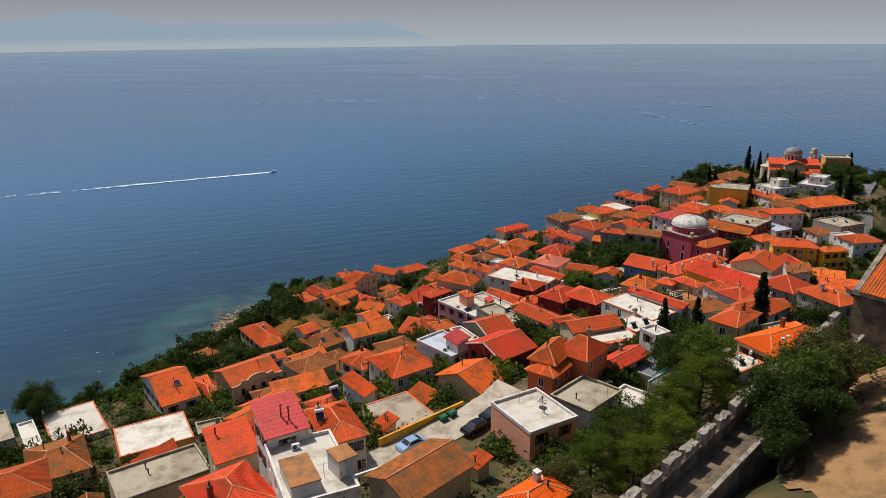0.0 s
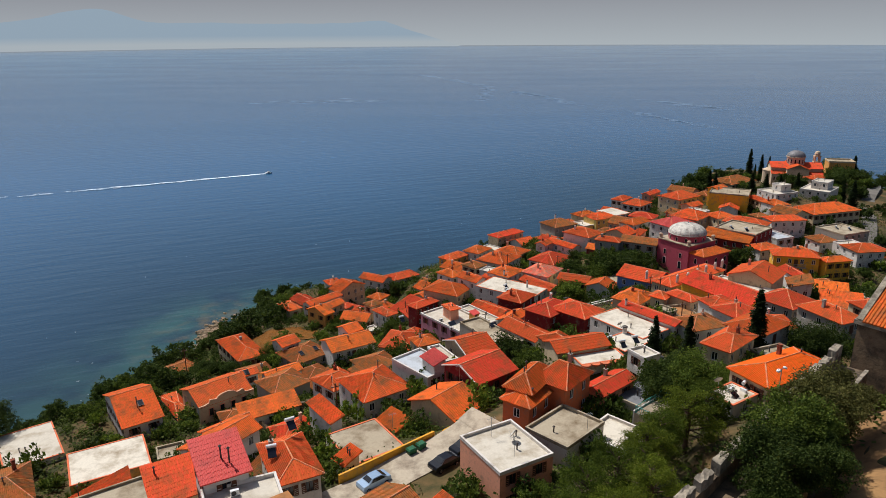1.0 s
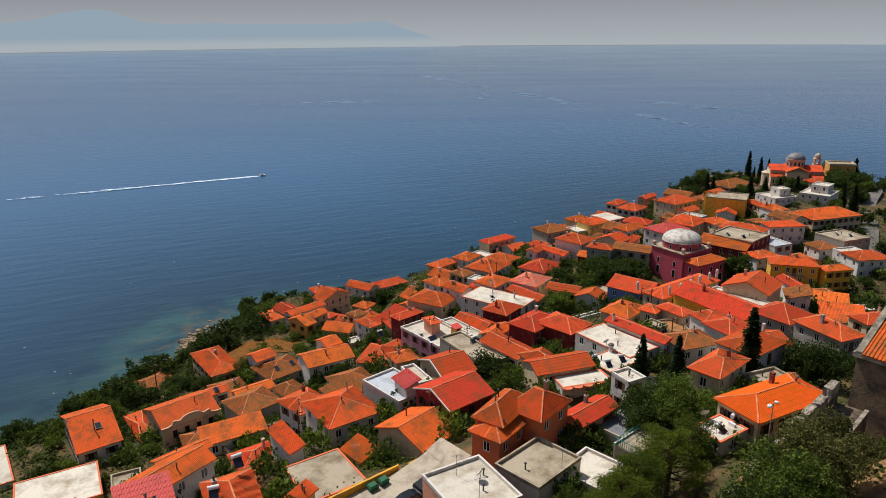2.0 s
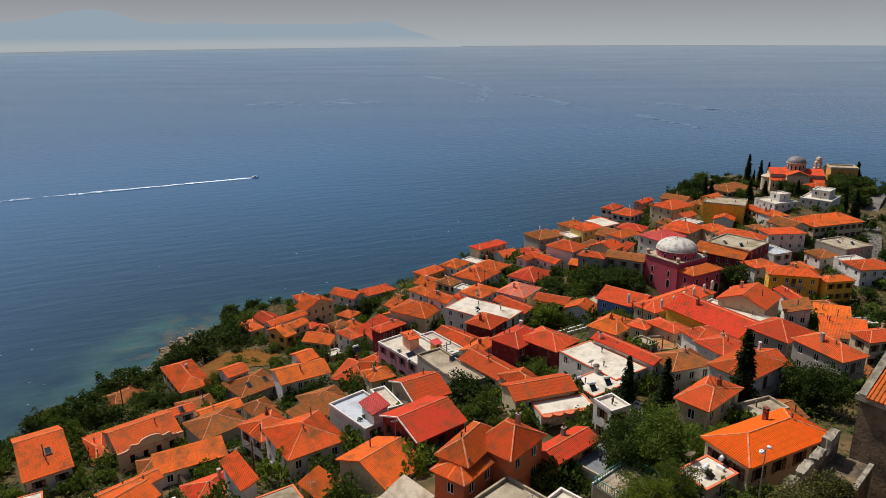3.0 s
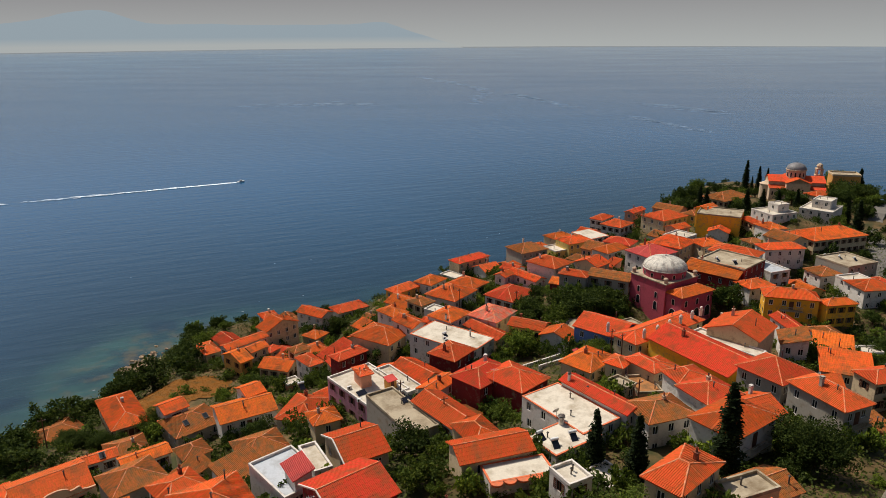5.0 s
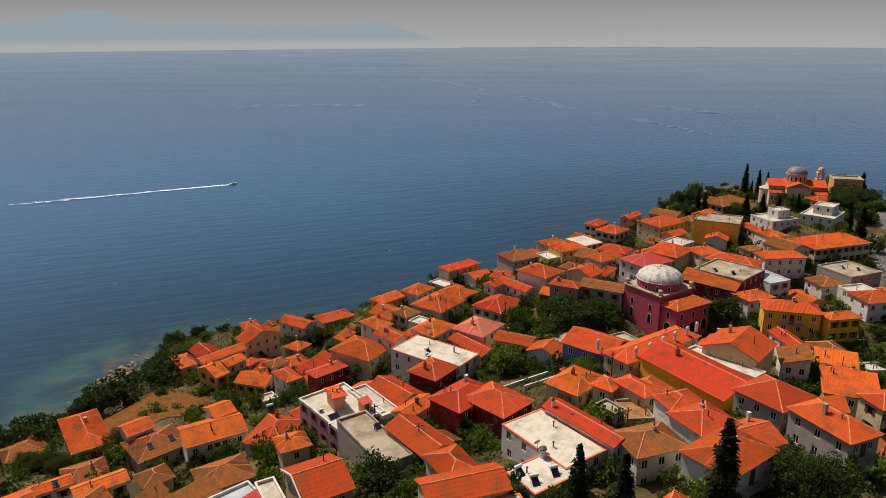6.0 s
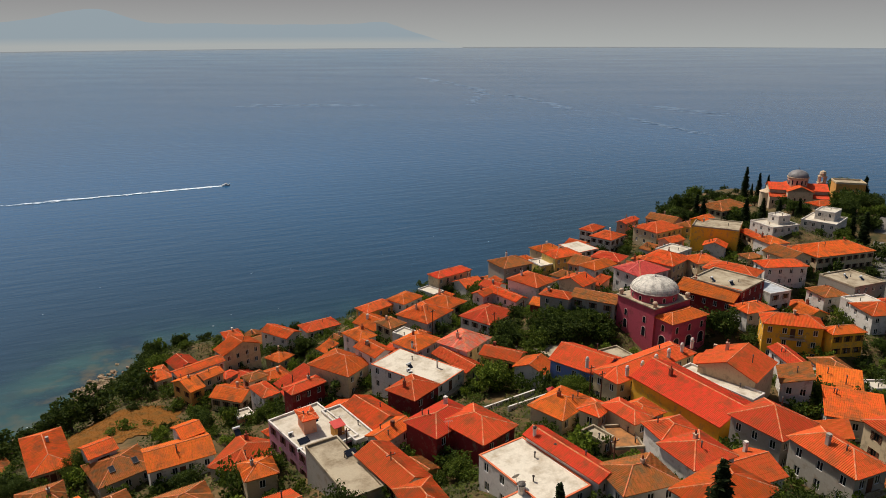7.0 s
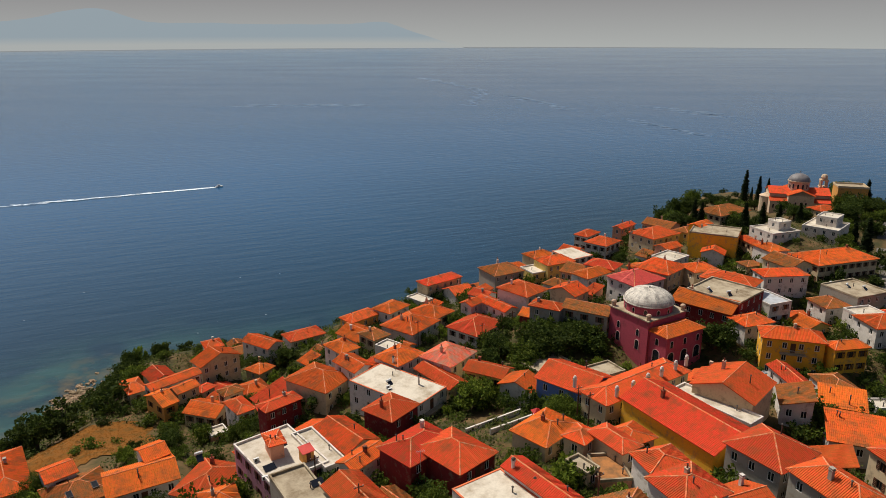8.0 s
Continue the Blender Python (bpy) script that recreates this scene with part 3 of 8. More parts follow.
house(-2.9, 187.1, 38.1, 8.6, 4.2, 45, "H", "r", "R", "r", 2, (3, 0), False, 1)
house(-18.8, 203.6, 31.4, 5.1, 4.2, 45, "H", "r", "b", "b", 1, (1, 1), True, 0)
house(-22.6, 241.7, 25.8, 6.2, 10.8, 60, "G", "l", "w", "o", 2, (2, 3), False, 0)
house(-14.4, 256.4, 21.6, 11.6, 7.3, 37, "H", "r", "w", "r", 2, (4, 0), False, 0)
house(-39.0, 247.0, 22.4, 5.4, 6.2, 33, "H", "r", "w", "o", 1, (2, 2), False, 1)
house(-47.3, 215.2, 25.8, 4.7, 8.6, 40, "H", "r", "b", "o", 2, (1, 2), False, 0, extra=("balcony",))
house(-36.0, 212.7, 29.1, 13.0, 4.4, 48, "G", "r", "w", "o", 2, (4, 1), True, 0)
house(-35.0, 203.6, 29.0, 4.2, 8.5, 52, "G", "r", "o", "o", 2, (1, 2), True, 1)
house(-31.8, 208.9, 29.1, 6.1, 4.4, 52, "G", "r", "b", "o", 2, (2, 1), False, 0)
house(-28.6, 212.7, 26.9, 4.5, 3.5, 60, "H", "r", "b", "r", 1, (1, 1), False, 0)
house(-30.3, 226.2, 28.3, 11.4, 5.9, 48, "G", "l", "b", "o", 2, (4, 2), False, 0)
house(75.8, 146.8, 55.3, 8.8, 8.8, 34, "H", "l", "g", "r", 2, (3, 3), False, 0, pitch=0.52, extra=("balcony",))
house(79.7, 136.6, 56.6, 6.5, 10.6, 24, "H", "l", "g", "r", 2, (2, 3), False, 1, pitch=0.52, extra=("balcony",))
house(60.4, 124.5, 59.4, 10.4, 7.4, 37, "H", "r", "w", "o", 2, (0, 0), False, 1, extra=("balcony",))
house(46.0, 101.6, 66.9, 8.6, 4.6, 43, "H", "l", "b", "r", 1, (3, 1), False, 1)
house(39.6, 132.7, 56.3, 7.6, 13.1, 36, "F", "-", "w", "W", 2, (2, 4), False, 0, extra=("rim",))
house(37.7, 125.0, 56.2, 8.7, 6.0, 36, "F", "-", "w", "W", 1, (3, 2), False, 0, extra=("rim",))
house(44.4, 135.1, 56.9, 3.7, 13.7, 38, "G", "l", "w", "r", 2, (1, 0), False, 0)
house(52.2, 130.5, 57.1, 8.3, 6.8, 20, "H", "r", "w", "b", 2, (3, 2), False, 1)
house(55.0, 148.4, 55.4, 4.1, 7.0, 34, "H", "l", "b", "r", 2, (1, 0), False, 0)
house(53.6, 144.3, 53.8, 4.4, 6.0, 7, "F", "-", "p", "b", 1, (0, 0), False, 0)
house(59.3, 141.2, 57.1, 6.4, 4.8, 20, "H", "l", "w", "r", 2, (2, 0), False, 0)
house(60.7, 134.7, 57.9, 7.5, 6.8, 27, "H", "r", "w", "r", 2, (2, 0), True, 1)
house(6.0, 155.6, 47.5, 9.4, 13.4, 41, "F", "-", "m", "W", 3, (3, 4), True, 0)
house(11.5, 157.3, 47.6, 3.7, 11.6, 39, "F", "-", "w", "W", 2, (1, 4), False, 0)
house(13.5, 141.2, 50.4, 5.3, 15.0, 35, "F", "-", "g", "C", 2, (0, 0), False, 0)
house(9.0, 122.6, 56.0, 6.8, 8.5, 32, "G", "r", "b", "o", 2, (2, 2), False, 0, extra=("verge",))
house(0.7, 117.9, 54.9, 6.5, 9.7, 43, "F", "-", "w", "G", 2, (2, 0), True, 0)
house(2.6, 115.7, 56.6, 3.0, 4.6, 34, "S", "l", "w", "k", 2, (0, 0), True, 0)
house(4.0, 119.5, 56.0, 2.5, 6.7, 31, "F", "-", "w", "W", 1, (0, 0), False, 0)
house(-48.4, 168.5, 33.6, 7.4, 15.6, 38, "H", "l", "b", "o", 2, (2, 5), True, 1, extra=("balcony",))
house(-67.5, 174.7, 23.5, 11.3, 12.6, 52, "H", "r", "b", "b", 1, (0, 0), False, 0)
house(-35.8, 164.6, 37.0, 5.4, 5.4, 46, "G", "r", "w", "o", 2, (1, 0), True, 0)
house(-30.9, 161.8, 35.3, 10.0, 9.2, 45, "H", "r", "g", "b", 2, (3, 3), False, 0, extra=("skylight",))
house(-20.0, 162.2, 38.1, 11.5, 8.2, 32, "G", "r", "w", "o", 2, (4, 0), False, 0, extra=("balcony",))
house(-20.2, 167.6, 39.2, 4.6, 5.6, 43, "G", "r", "w", "o", 2, (1, 1), False, 0)
house(-6.6, 158.4, 40.3, 10.1, 8.5, 77, "H", "r", "w", "r", 1, (3, 2), False, 1)
house(-10.9, 142.4, 42.6, 8.3, 7.5, 35, "H", "r", "b", "b", 1, (0, 0), False, 0)
house(-40.0, 143.5, 39.1, 6.4, 3.4, 37, "G", "r", "w", "o", 2, (2, 1), True, 0, extra=("skylight",))
house(-31.1, 142.4, 40.3, 8.3, 4.1, 40, "G", "r", "w", "o", 2, (3, 1), True, 0)
house(-28.0, 131.7, 43.7, 8.6, 7.8, 45, "H", "r", "g", "b", 2, (0, 0), True, 0)
house(-27.0, 117.8, 45.9, 10.8, 4.3, 31, "S", "r", "w", "o", 1, (3, 1), False, 0)
house(-30.0, 104.6, 50.4, 8.4, 3.0, 47, "G", "r", "w", "o", 2, (3, 1), False, 0)
house(-15.2, 120.1, 50.4, 6.4, 7.0, 48, "H", "r", "w", "r", 2, (2, 2), True, 1)
house(-13.5, 101.6, 54.9, 2.5, 8.1, 38, "S", "l", "w", "o", 1, (1, 0), True, 0)
house(10.2, 109.7, 58.2, 8.8, 8.9, 40, "G", "r", "R", "r", 2, (3, 3), True, 0, extra=("verge",))
house(16.6, 93.1, 65.0, 8.2, 4.5, 57, "H", "r", "O", "o", 2, (3, 1), False, 0, pitch=0.75)
house(21.0, 94.1, 65.0, 7.1, 5.5, 50, "H", "l", "O", "o", 2, (2, 0), False, 1, pitch=0.75)
house(15.9, 90.7, 64.0, 6.6, 4.7, 53, "H", "r", "O", "o", 1, (2, 1), False, 0, pitch=0.5)
house(28.4, 98.3, 61.6, 8.0, 3.9, 42, "G", "r", "p", "r", 2, (2, 1), True, 1)
house(32.5, 97.8, 60.5, 7.3, 4.8, 44, "F", "-", "g", "A", 1, (0, 0), False, 0)
house(35.9, 108.6, 61.6, 3.3, 3.8, 30, "F", "-", "w", "W", 2, (1, 1), True, 0)
house(27.2, 118.8, 58.2, 10.5, 5.6, 20, "G", "r", "b", "o", 1, (2, 0), False, 0)
house(30.4, 115.2, 57.7, 8.6, 4.0, 17, "F", "-", "w", "W", 1, (0, 0), False, 0, extra=("rim", "scallop"))
house(25.8, 129.4, 53.8, 5.5, 7.3, 30, "H", "l", "b", "o", 2, (2, 0), True, 0)
house(14.7, 163.3, 45.9, 6.7, 10.0, 45, "G", "l", "b", "o", 2, (2, 0), False, 0)
house(20.7, 140.3, 51.0, 5.9, 11.2, 39, "G", "l", "w", "r", 2, (2, 3), True, 0)
house(19.0, 153.9, 48.2, 7.7, 4.0, 53, "G", "r", "w", "o", 2, (2, 1), False, 1)
house(47.2, 88.1, 69.4, 12.5, 6.2, 28, "H", "r", "b", "O", 1, (4, 2), True, 1)
house(39.7, 83.9, 68.3, 4.9, 3.8, 34, "F", "-", "w", "W", 1, (1, 0), False, 0, extra=("rim",))
house(26.6, 86.6, 61.0, 6.2, 5.8, 47, "F", "-", "w", "W", 1, (0, 0), False, 0)
house(52.8, 101.9, 65.0, 5.7, 3.3, 23, "F", "-", "b", "C", 1, (0, 0), False, 0)
house(-7.4, 112.4, 53.8, 9.1, 9.9, 36, "H", "l", "w", "o", 2, (3, 3), False, 0, extra=("balcony",))
house(5.0, 102.6, 56.0, 7.4, 9.6, 49, "G", "r", "b", "o", 2, (0, 0), True, 0, extra=("balcony",))
house(-13.1, 78.6, 62.2, 5.6, 9.5, 28, "H", "l", "w", "r", 2, (2, 3), True, 1)
house(-17.4, 68.8, 68.3, 5.1, 5.9, 31, "S", "r", "w", "k", 2, (1, 2), True, 0)
house(-12.8, 62.3, 67.2, 7.3, 11.3, 25, "F", "-", "w", "W", 2, (2, 3), False, 0)
house(-6.2, 92.1, 56.2, 7.9, 8.7, 35, "F", "-", "w", "C", 0, (0, 0), False, 0, extra=("rim",))
house(12.3, 80.0, 63.3, 7.5, 8.6, 31, "F", "-", "p", "W", 2, (2, 0), True, 0)
house(20.1, 85.4, 62.7, 8.0, 6.4, 46, "F", "-", "w", "C", 2, (0, 0), False, 0)
house(-54.4, 123.2, 43.1, 7.4, 15.3, 38, "G", "r", "w", "o", 2, (2, 5), True, 0, extra=("skylight",))
house(-50.3, 132.7, 37.5, 3.5, 12.3, 39, "H", "r", "w", "o", 1, (1, 4), False, 0)
house(-41.7, 132.2, 41.4, 11.2, 10.1, 42, "G", "r", "b", "r", 2, (4, 3), False, 0, extra=("curved",))
house(-68.4, 113.0, 41.4, 9.1, 12.9, 38, "F", "-", "w", "W", 1, (0, 0), False, 0, extra=("rim",))
house(-49.5, 104.1, 44.8, 11.7, 9.8, 31, "F", "-", "o", "W", 1, (0, 0), True, 0, extra=("rim",))
house(-58.3, 91.1, 48.2, 8.3, 10.8, 34, "H", "r", "b", "b", 1, (3, 0), False, 1)
house(-39.2, 83.5, 51.5, 12.3, 7.9, 36, "F", "-", "b", "C", 2, (0, 0), False, 0)
house(-71.6, 105.0, 43.7, 2.6, 10.0, 39, "F", "-", "w", "W", 1, (0, 0), True, 0)
house(-79.4, 106.5, 43.7, 5.9, 11.5, 39, "F", "-", "w", "C", 1, (0, 0), False, 0)
house(-57.0, 78.7, 52.6, 9.1, 8.9, 33, "H", "r", "b", "o", 1, (3, 3), True, 0)
house(-21.3, 62.0, 63.8, 7.4, 9.2, 41, "H", "l", "b", "r", 2, (2, 3), False, 1)
house(-1.4, 62.9, 66.1, 9.7, 6.8, 46, "G", "r", "b", "b", 1, (0, 0), False, 0)
house(4.9, 71.0, 61.6, 2.5, 2.6, 41, "S", "l", "b", "o", 1, (0, 0), False, 0)
house(9.1, 51.4, 71.7, 5.6, 3.7, 41, "H", "r", "b", "O", 1, (0, 0), False, 1)
house(-27.0, 94.0, 54.9, 10.7, 5.4, 56, "G", "r", "w", "o", 2, (3, 1), False, 0)
house(50.7, 150.1, 54.9, 4.5, 3.9, 50, "H", "r", "b", "o", 2, (1, 1), False, 0)
house(50.0, 144.1, 54.3, 2.5, 4.0, 38, "F", "-", "b", "C", 1, (1, 1), False, 0)
house(138.6, 339.2, 40.3, 18.7, 12.4, 33, "H", "r", "b", "b", 1, (6, 4), True, 0)
house(113.2, 290.5, 47.6, 8.3, 4.8, 42, "G", "r", "Y", "o", 3, (3, 0), True, 0)
house(100.5, 281.5, 42.6, 7.9, 5.6, 35, "G", "r", "p", "o", 2, (2, 1), False, 0)
house(97.9, 270.1, 43.1, 9.0, 7.6, 42, "F", "-", "w", "W", 2, (3, 2), False, 0)
house(126.3, 254.4, 46.5, 9.0, 10.5, 24, "G", "l", "b", "b", 2, (3, 3), False, 0)
house(110.4, 229.6, 45.4, 7.1, 9.4, 23, "F", "-", "w", "G", 2, (2, 0), True, 0)
house(99.0, 210.9, 47.0, 8.4, 6.3, 21, "H", "r", "w", "o", 2, (3, 0), False, 0)
house(52.3, 202.0, 40.3, 9.4, 7.1, 38, "F", "-", "b", "C", 1, (3, 2), False, 0)
house(63.3, 194.6, 42.6, 6.6, 5.4, 30, "F", "-", "b", "C", 1, (2, 0), False, 0)
house(162.5, 303.6, 47.7, 8.0, 6.6, 48, "F", "-", "w", "W", 1, (3, 2), False, 0)
house(140.5, 293.4, 48.5, 5.2, 5.0, 21, "F", "-", "w", "W", 1, (1, 1), False, 0)
house(175.3, 333.9, 42.6, 10.2, 7.3, 23, "H", "r", "b", "o", 1, (3, 2), False, 0)
house(97.3, 223.1, 49.7, 12.7, 13.3, 44, "F", "-", "R", "C", 3, (4, 0), False, 0)
house(5.1, 155.8, 49.8, 2.8, 4.3, 30, "H", "r", "p", "r", 1, (0, 0), False, 0, pitch=0.12)
house(-7.5, 85.2, 57.8, 3.1, 2.7, 46, "S", "l", "w", "o", 1, (1, 0), False, 0)
house(16.2, 196.1, 42.0, 5.0, 5.1, 47, "G", "l", "w", "r", 2, (1, 1), True, 1)
house(130.7, 214.4, 45.4, 9.6, 8.6, 8, "H", "r", "w", "o", 2, (3, 2), False, 0)
house(131.8, 224.1, 44.2, 7.5, 5.1, 15, "F", "-", "w", "W", 2, (2, 1), False, 0)
house(94.7, 147.8, 53.8, 8.1, 5.4, 15, "H", "r", "b", "r", 2, (3, 1), True, 1)
house(96.7, 162.2, 47.9, 9.4, 7.1, -20, "S", "r", "w", "o", 2, (3, 3), False, 0)
house(21.8, 207.6, 38.0, 7.7, 6.8, 53, "H", "l", "b", "r", 2, (2, 0), False, 0)
house(-17.2, 214.4, 25.9, 7.3, 8.2, 41, "H", "r", "w", "o", 2, (2, 0), False, 1)
house(68.2, 263.5, 40.6, 9.5, 6.5, 52, "G", "l", "p", "b", 2, (3, 3), False, 0)
house(-44.6, 223.5, 24.6, 6.4, 7.9, 44, "G", "l", "b", "r", 2, (2, 0), False, 0)
house(32.7, 209.8, 37.1, 7.1, 6.7, 57, "H", "r", "b", "o", 2, (2, 2), False, 1)
house(46.5, 155.7, 52.5, 9.1, 6.8, 47, "H", "l", "b", "o", 2, (3, 0), False, 1)
house(-45.9, 93.9, 43.6, 9.3, 7.9, 32, "S", "l", "w", "o", 2, (3, 3), False, 0)
house(-18.0, 91.8, 52.0, 7.7, 6.5, 56, "G", "l", "w", "b", 2, (2, 2), False, 0)
house(-8.1, 201.7, 30.4, 8.5, 8.1, 43, "S", "l", "y", "r", 2, (2, 2), False, 0)
house(-8.8, 129.0, 45.1, 7.4, 9.0, 52, "S", "r", "w", "b", 2, (2, 2), False, 0)
house(51.4, 283.3, 34.7, 7.4, 7.5, 28, "H", "r", "y", "o", 2, (2, 0), False, 0)
house(106.6, 187.5, 43.6, 6.4, 8.1, 7, "H", "l", "w", "b", 2, (2, 0), False, 0)
house(72.3, 298.7, 35.8, 6.8, 7.6, 48, "G", "l", "g", "o", 2, (2, 2), False, 0)
house(-40.1, 153.1, 34.5, 7.4, 8.0, 35, "H", "r", "p", "b", 2, (2, 2), False, 1)
house(127.6, 232.2, 42.9, 7.7, 7.5, 13, "H", "l", "w", "b", 2, (2, 2), False, 0)
house(118.6, 223.2, 41.0, 7.3, 6.8, 21, "G", "l", "y", "o", 2, (2, 2), False, 1)
house(-33.5, 237.8, 20.8, 6.9, 6.7, 37, "G", "r", "y", "b", 2, (2, 0), False, 0)
house(61.3, 254.1, 39.6, 6.6, 6.5, 50, "H", "l", "w", "b", 2, (2, 0), False, 0)
house(32.5, 273.6, 29.6, 7.9, 8.3, 36, "G", "r", "w", "r", 2, (2, 0), False, 1)
house(6.7, 230.1, 33.9, 8.3, 9.2, 50, "G", "l", "b", "o", 2, (2, 2), False, 1)
house(7.5, 170.5, 41.4, 6.7, 7.2, 53, "G", "r", "g", "o", 2, (2, 2), False, 0)
house(-21.4, 137.9, 39.9, 6.0, 5.0, 46, "S", "l", "b", "b", 2, (1, 1), False, 0)
house(-25.9, 149.7, 36.6, 5.5, 5.3, 42, "H", "l", "b", "b", 2, (1, 1), False, 0)
house(68.7, 136.9, 54.0, 6.3, 7.3, 23, "G", "r", "w", "r", 2, (2, 0), False, 1)
house(96.5, 190.1, 42.4, 5.3, 6.0, 5, "H", "r", "y", "o", 2, (1, 0), False, 0)
house(62.4, 186.0, 41.4, 6.9, 6.0, 29, "G", "l", "p", "o", 2, (2, 0), False, 1)
house(140.3, 226.4, 41.9, 7.0, 7.4, 12, "H", "l", "y", "r", 2, (2, 2), False, 0)
house(80.4, 179.3, 48.7, 5.7, 7.2, 54, "G", "r", "w", "r", 2, (1, 1), False, 1)
house(-34.8, 121.8, 42.0, 5.5, 4.9, 30, "H", "r", "p", "b", 2, (1, 0), False, 0)
house(-3.1, 213.3, 30.2, 6.7, 6.9, 48, "G", "r", "b", "o", 2, (2, 2), False, 0)
house(136.0, 269.9, 43.3, 7.2, 5.3, 14, "G", "r", "g", "o", 2, (2, 0), False, 0)
house(-30.8, 249.6, 19.6, 6.0, 6.1, 38, "G", "r", "b", "b", 2, (1, 1), False, 0)
house(-24.7, 73.1, 62.3, 5.5, 5.8, 33, "S", "r", "b", "r", 2, (1, 1), False, 0)
house(82.3, 259.8, 40.9, 5.2, 5.6, 57, "G", "l", "w", "r", 2, (1, 1), False, 0)
house(85.8, 183.5, 44.6, 5.5, 6.6, 53, "S", "l", "b", "o", 2, (1, 0), False, 0)
house(83.4, 192.9, 41.1, 7.4, 6.9, 51, "G", "r", "b", "r", 2, (2, 2), False, 0)
house(119.4, 232.4, 39.0, 5.4, 6.3, 17, "G", "r", "g", "r", 2, (1, 1), False, 0)
house(72.2, 196.2, 40.4, 5.6, 5.8, 32, "H", "l", "y", "o", 2, (1, 0), False, 1)
house(39.9, 281.1, 28.4, 5.6, 6.2, 35, "G", "r", "g", "o", 2, (1, 0), False, 0)
house(-20.6, 231.5, 22.8, 6.0, 5.9, 59, "H", "r", "b", "o", 2, (1, 1), False, 1)
house(-0.7, 146.9, 45.6, 5.3, 5.3, 29, "H", "l", "b", "o", 2, (1, 1), False, 1)
house(59.1, 156.2, 51.1, 6.6, 5.4, 30, "H", "l", "b", "r", 2, (2, 2), False, 0)
house(39.4, 246.9, 38.8, 6.0, 6.4, 51, "G", "l", "w", "r", 2, (2, 2), False, 1)
house(65.7, 224.8, 42.5, 6.6, 5.1, 59, "G", "l", "p", "b", 2, (2, 2), False, 0)
house(-20.3, 107.7, 47.7, 6.6, 6.3, 36, "H", "r", "y", "r", 2, (2, 2), False, 1)
house(141.5, 215.0, 41.4, 6.5, 5.5, 10, "G", "r", "b", "o", 2, (2, 0), False, 0)
house(63.1, 149.8, 49.9, 5.2, 6.0, 32, "H", "r", "b", "r", 2, (1, 1), False, 1)
house(-5.2, 177.0, 33.6, 6.8, 5.2, 49, "H", "l", "b", "o", 2, (2, 0), False, 0)
house(58.0, 108.9, 59.8, 6.7, 5.7, 26, "G", "r", "p", "b", 2, (2, 2), False, 0)
house(48.0, 252.0, 37.4, 5.3, 6.2, 49, "H", "r", "w", "o", 2, (1, 0), False, 0)
house(112.0, 301.0, 42.5, 6.4, 6.5, 41, "H", "r", "y", "b", 2, (2, 2), False, 1)
house(112.2, 273.5, 43.4, 5.6, 7.2, 64, "G", "r", "w", "o", 2, (1, 0), False, 0)
house(90.3, 257.0, 39.7, 5.4, 6.9, 58, "S", "r", "p", "o", 2, (1, 1), False, 0)
house(75.9, 270.7, 36.9, 6.1, 7.2, 53, "G", "l", "b", "b", 2, (2, 0), False, 1)
house(25.0, 105.0, 55.3, 5.6, 5.0, 21, "H", "r", "b", "r", 2, (1, 1), False, 0)
house(119.7, 263.2, 42.9, 6.2, 5.1, 17, "H", "r", "b", "b", 2, (2, 0), False, 0)
house(56.3, 96.6, 60.7, 6.7, 6.3, 20, "G", "l", "w", "r", 2, (2, 0), False, 0)
house(90.1, 156.6, 46.7, 6.0, 6.5, -19, "S", "l", "b", "r", 2, (2, 2), False, 0)
house(90.0, 274.0, 38.0, 5.7, 7.1, 40, "H", "r", "g", "o", 2, (1, 0), False, 0)
house(-26.6, 219.0, 23.2, 6.3, 5.1, 61, "G", "l", "w", "r", 2, (2, 2), False, 0)
house(-36.9, 228.8, 22.9, 7.1, 5.5, 51, "H", "r", "w", "o", 2, (2, 2), False, 0)
house(-19.7, 99.3, 49.0, 5.0, 3.7, 36, "S", "r", "b", "b", 1, (1, 0), False, 0)
house(-5.8, 136.2, 41.1, 4.8, 4.3, 49, "G", "l", "g", "o", 1, (0, 0), False, 0)
house(84.4, 149.7, 45.5, 3.7, 3.6, -15, "S", "r", "w", "b", 1, (0, 0), False, 0)
house(71.0, 185.6, 39.1, 5.2, 4.1, 30, "F", "l", "p", "C", 1, (1, 0), False, 0)
house(131.0, 282.8, 41.8, 5.3, 3.6, 8, "S", "r", "w", "o", 1, (0, 0), False, 0)
house(42.3, 118.2, 54.6, 4.3, 4.6, 35, "F", "l", "w", "W", 1, (1, 1), False, 0)
house(-25.2, 208.8, 25.5, 3.8, 4.3, 57, "S", "l", "p", "o", 1, (1, 0), False, 0)
house(-63.9, 100.1, 41.6, 4.5, 4.6, 41, "S", "r", "g", "o", 1, (1, 0), False, 0)
house(24.2, 145.8, 46.8, 4.4, 4.5, 46, "G", "l", "y", "b", 1, (1, 0), False, 0)
house(93.9, 284.5, 38.5, 4.7, 4.8, 40, "S", "l", "w", "b", 1, (0, 0), False, 0)
house(-5.3, 223.9, 29.0, 4.7, 4.3, 48, "S", "l", "w", "o", 1, (1, 1), False, 0)
house(-6.9, 167.9, 32.4, 4.5, 4.4, 48, "F", "l", "w", "C", 1, (0, 0), False, 0)
house(-41.8, 109.5, 42.6, 4.5, 4.1, 27, "F", "l", "g", "C", 1, (1, 1), False, 0)
house(-18.3, 192.3, 28.2, 3.8, 3.5, 39, "F", "r", "p", "W", 1, (1, 1), False, 0)
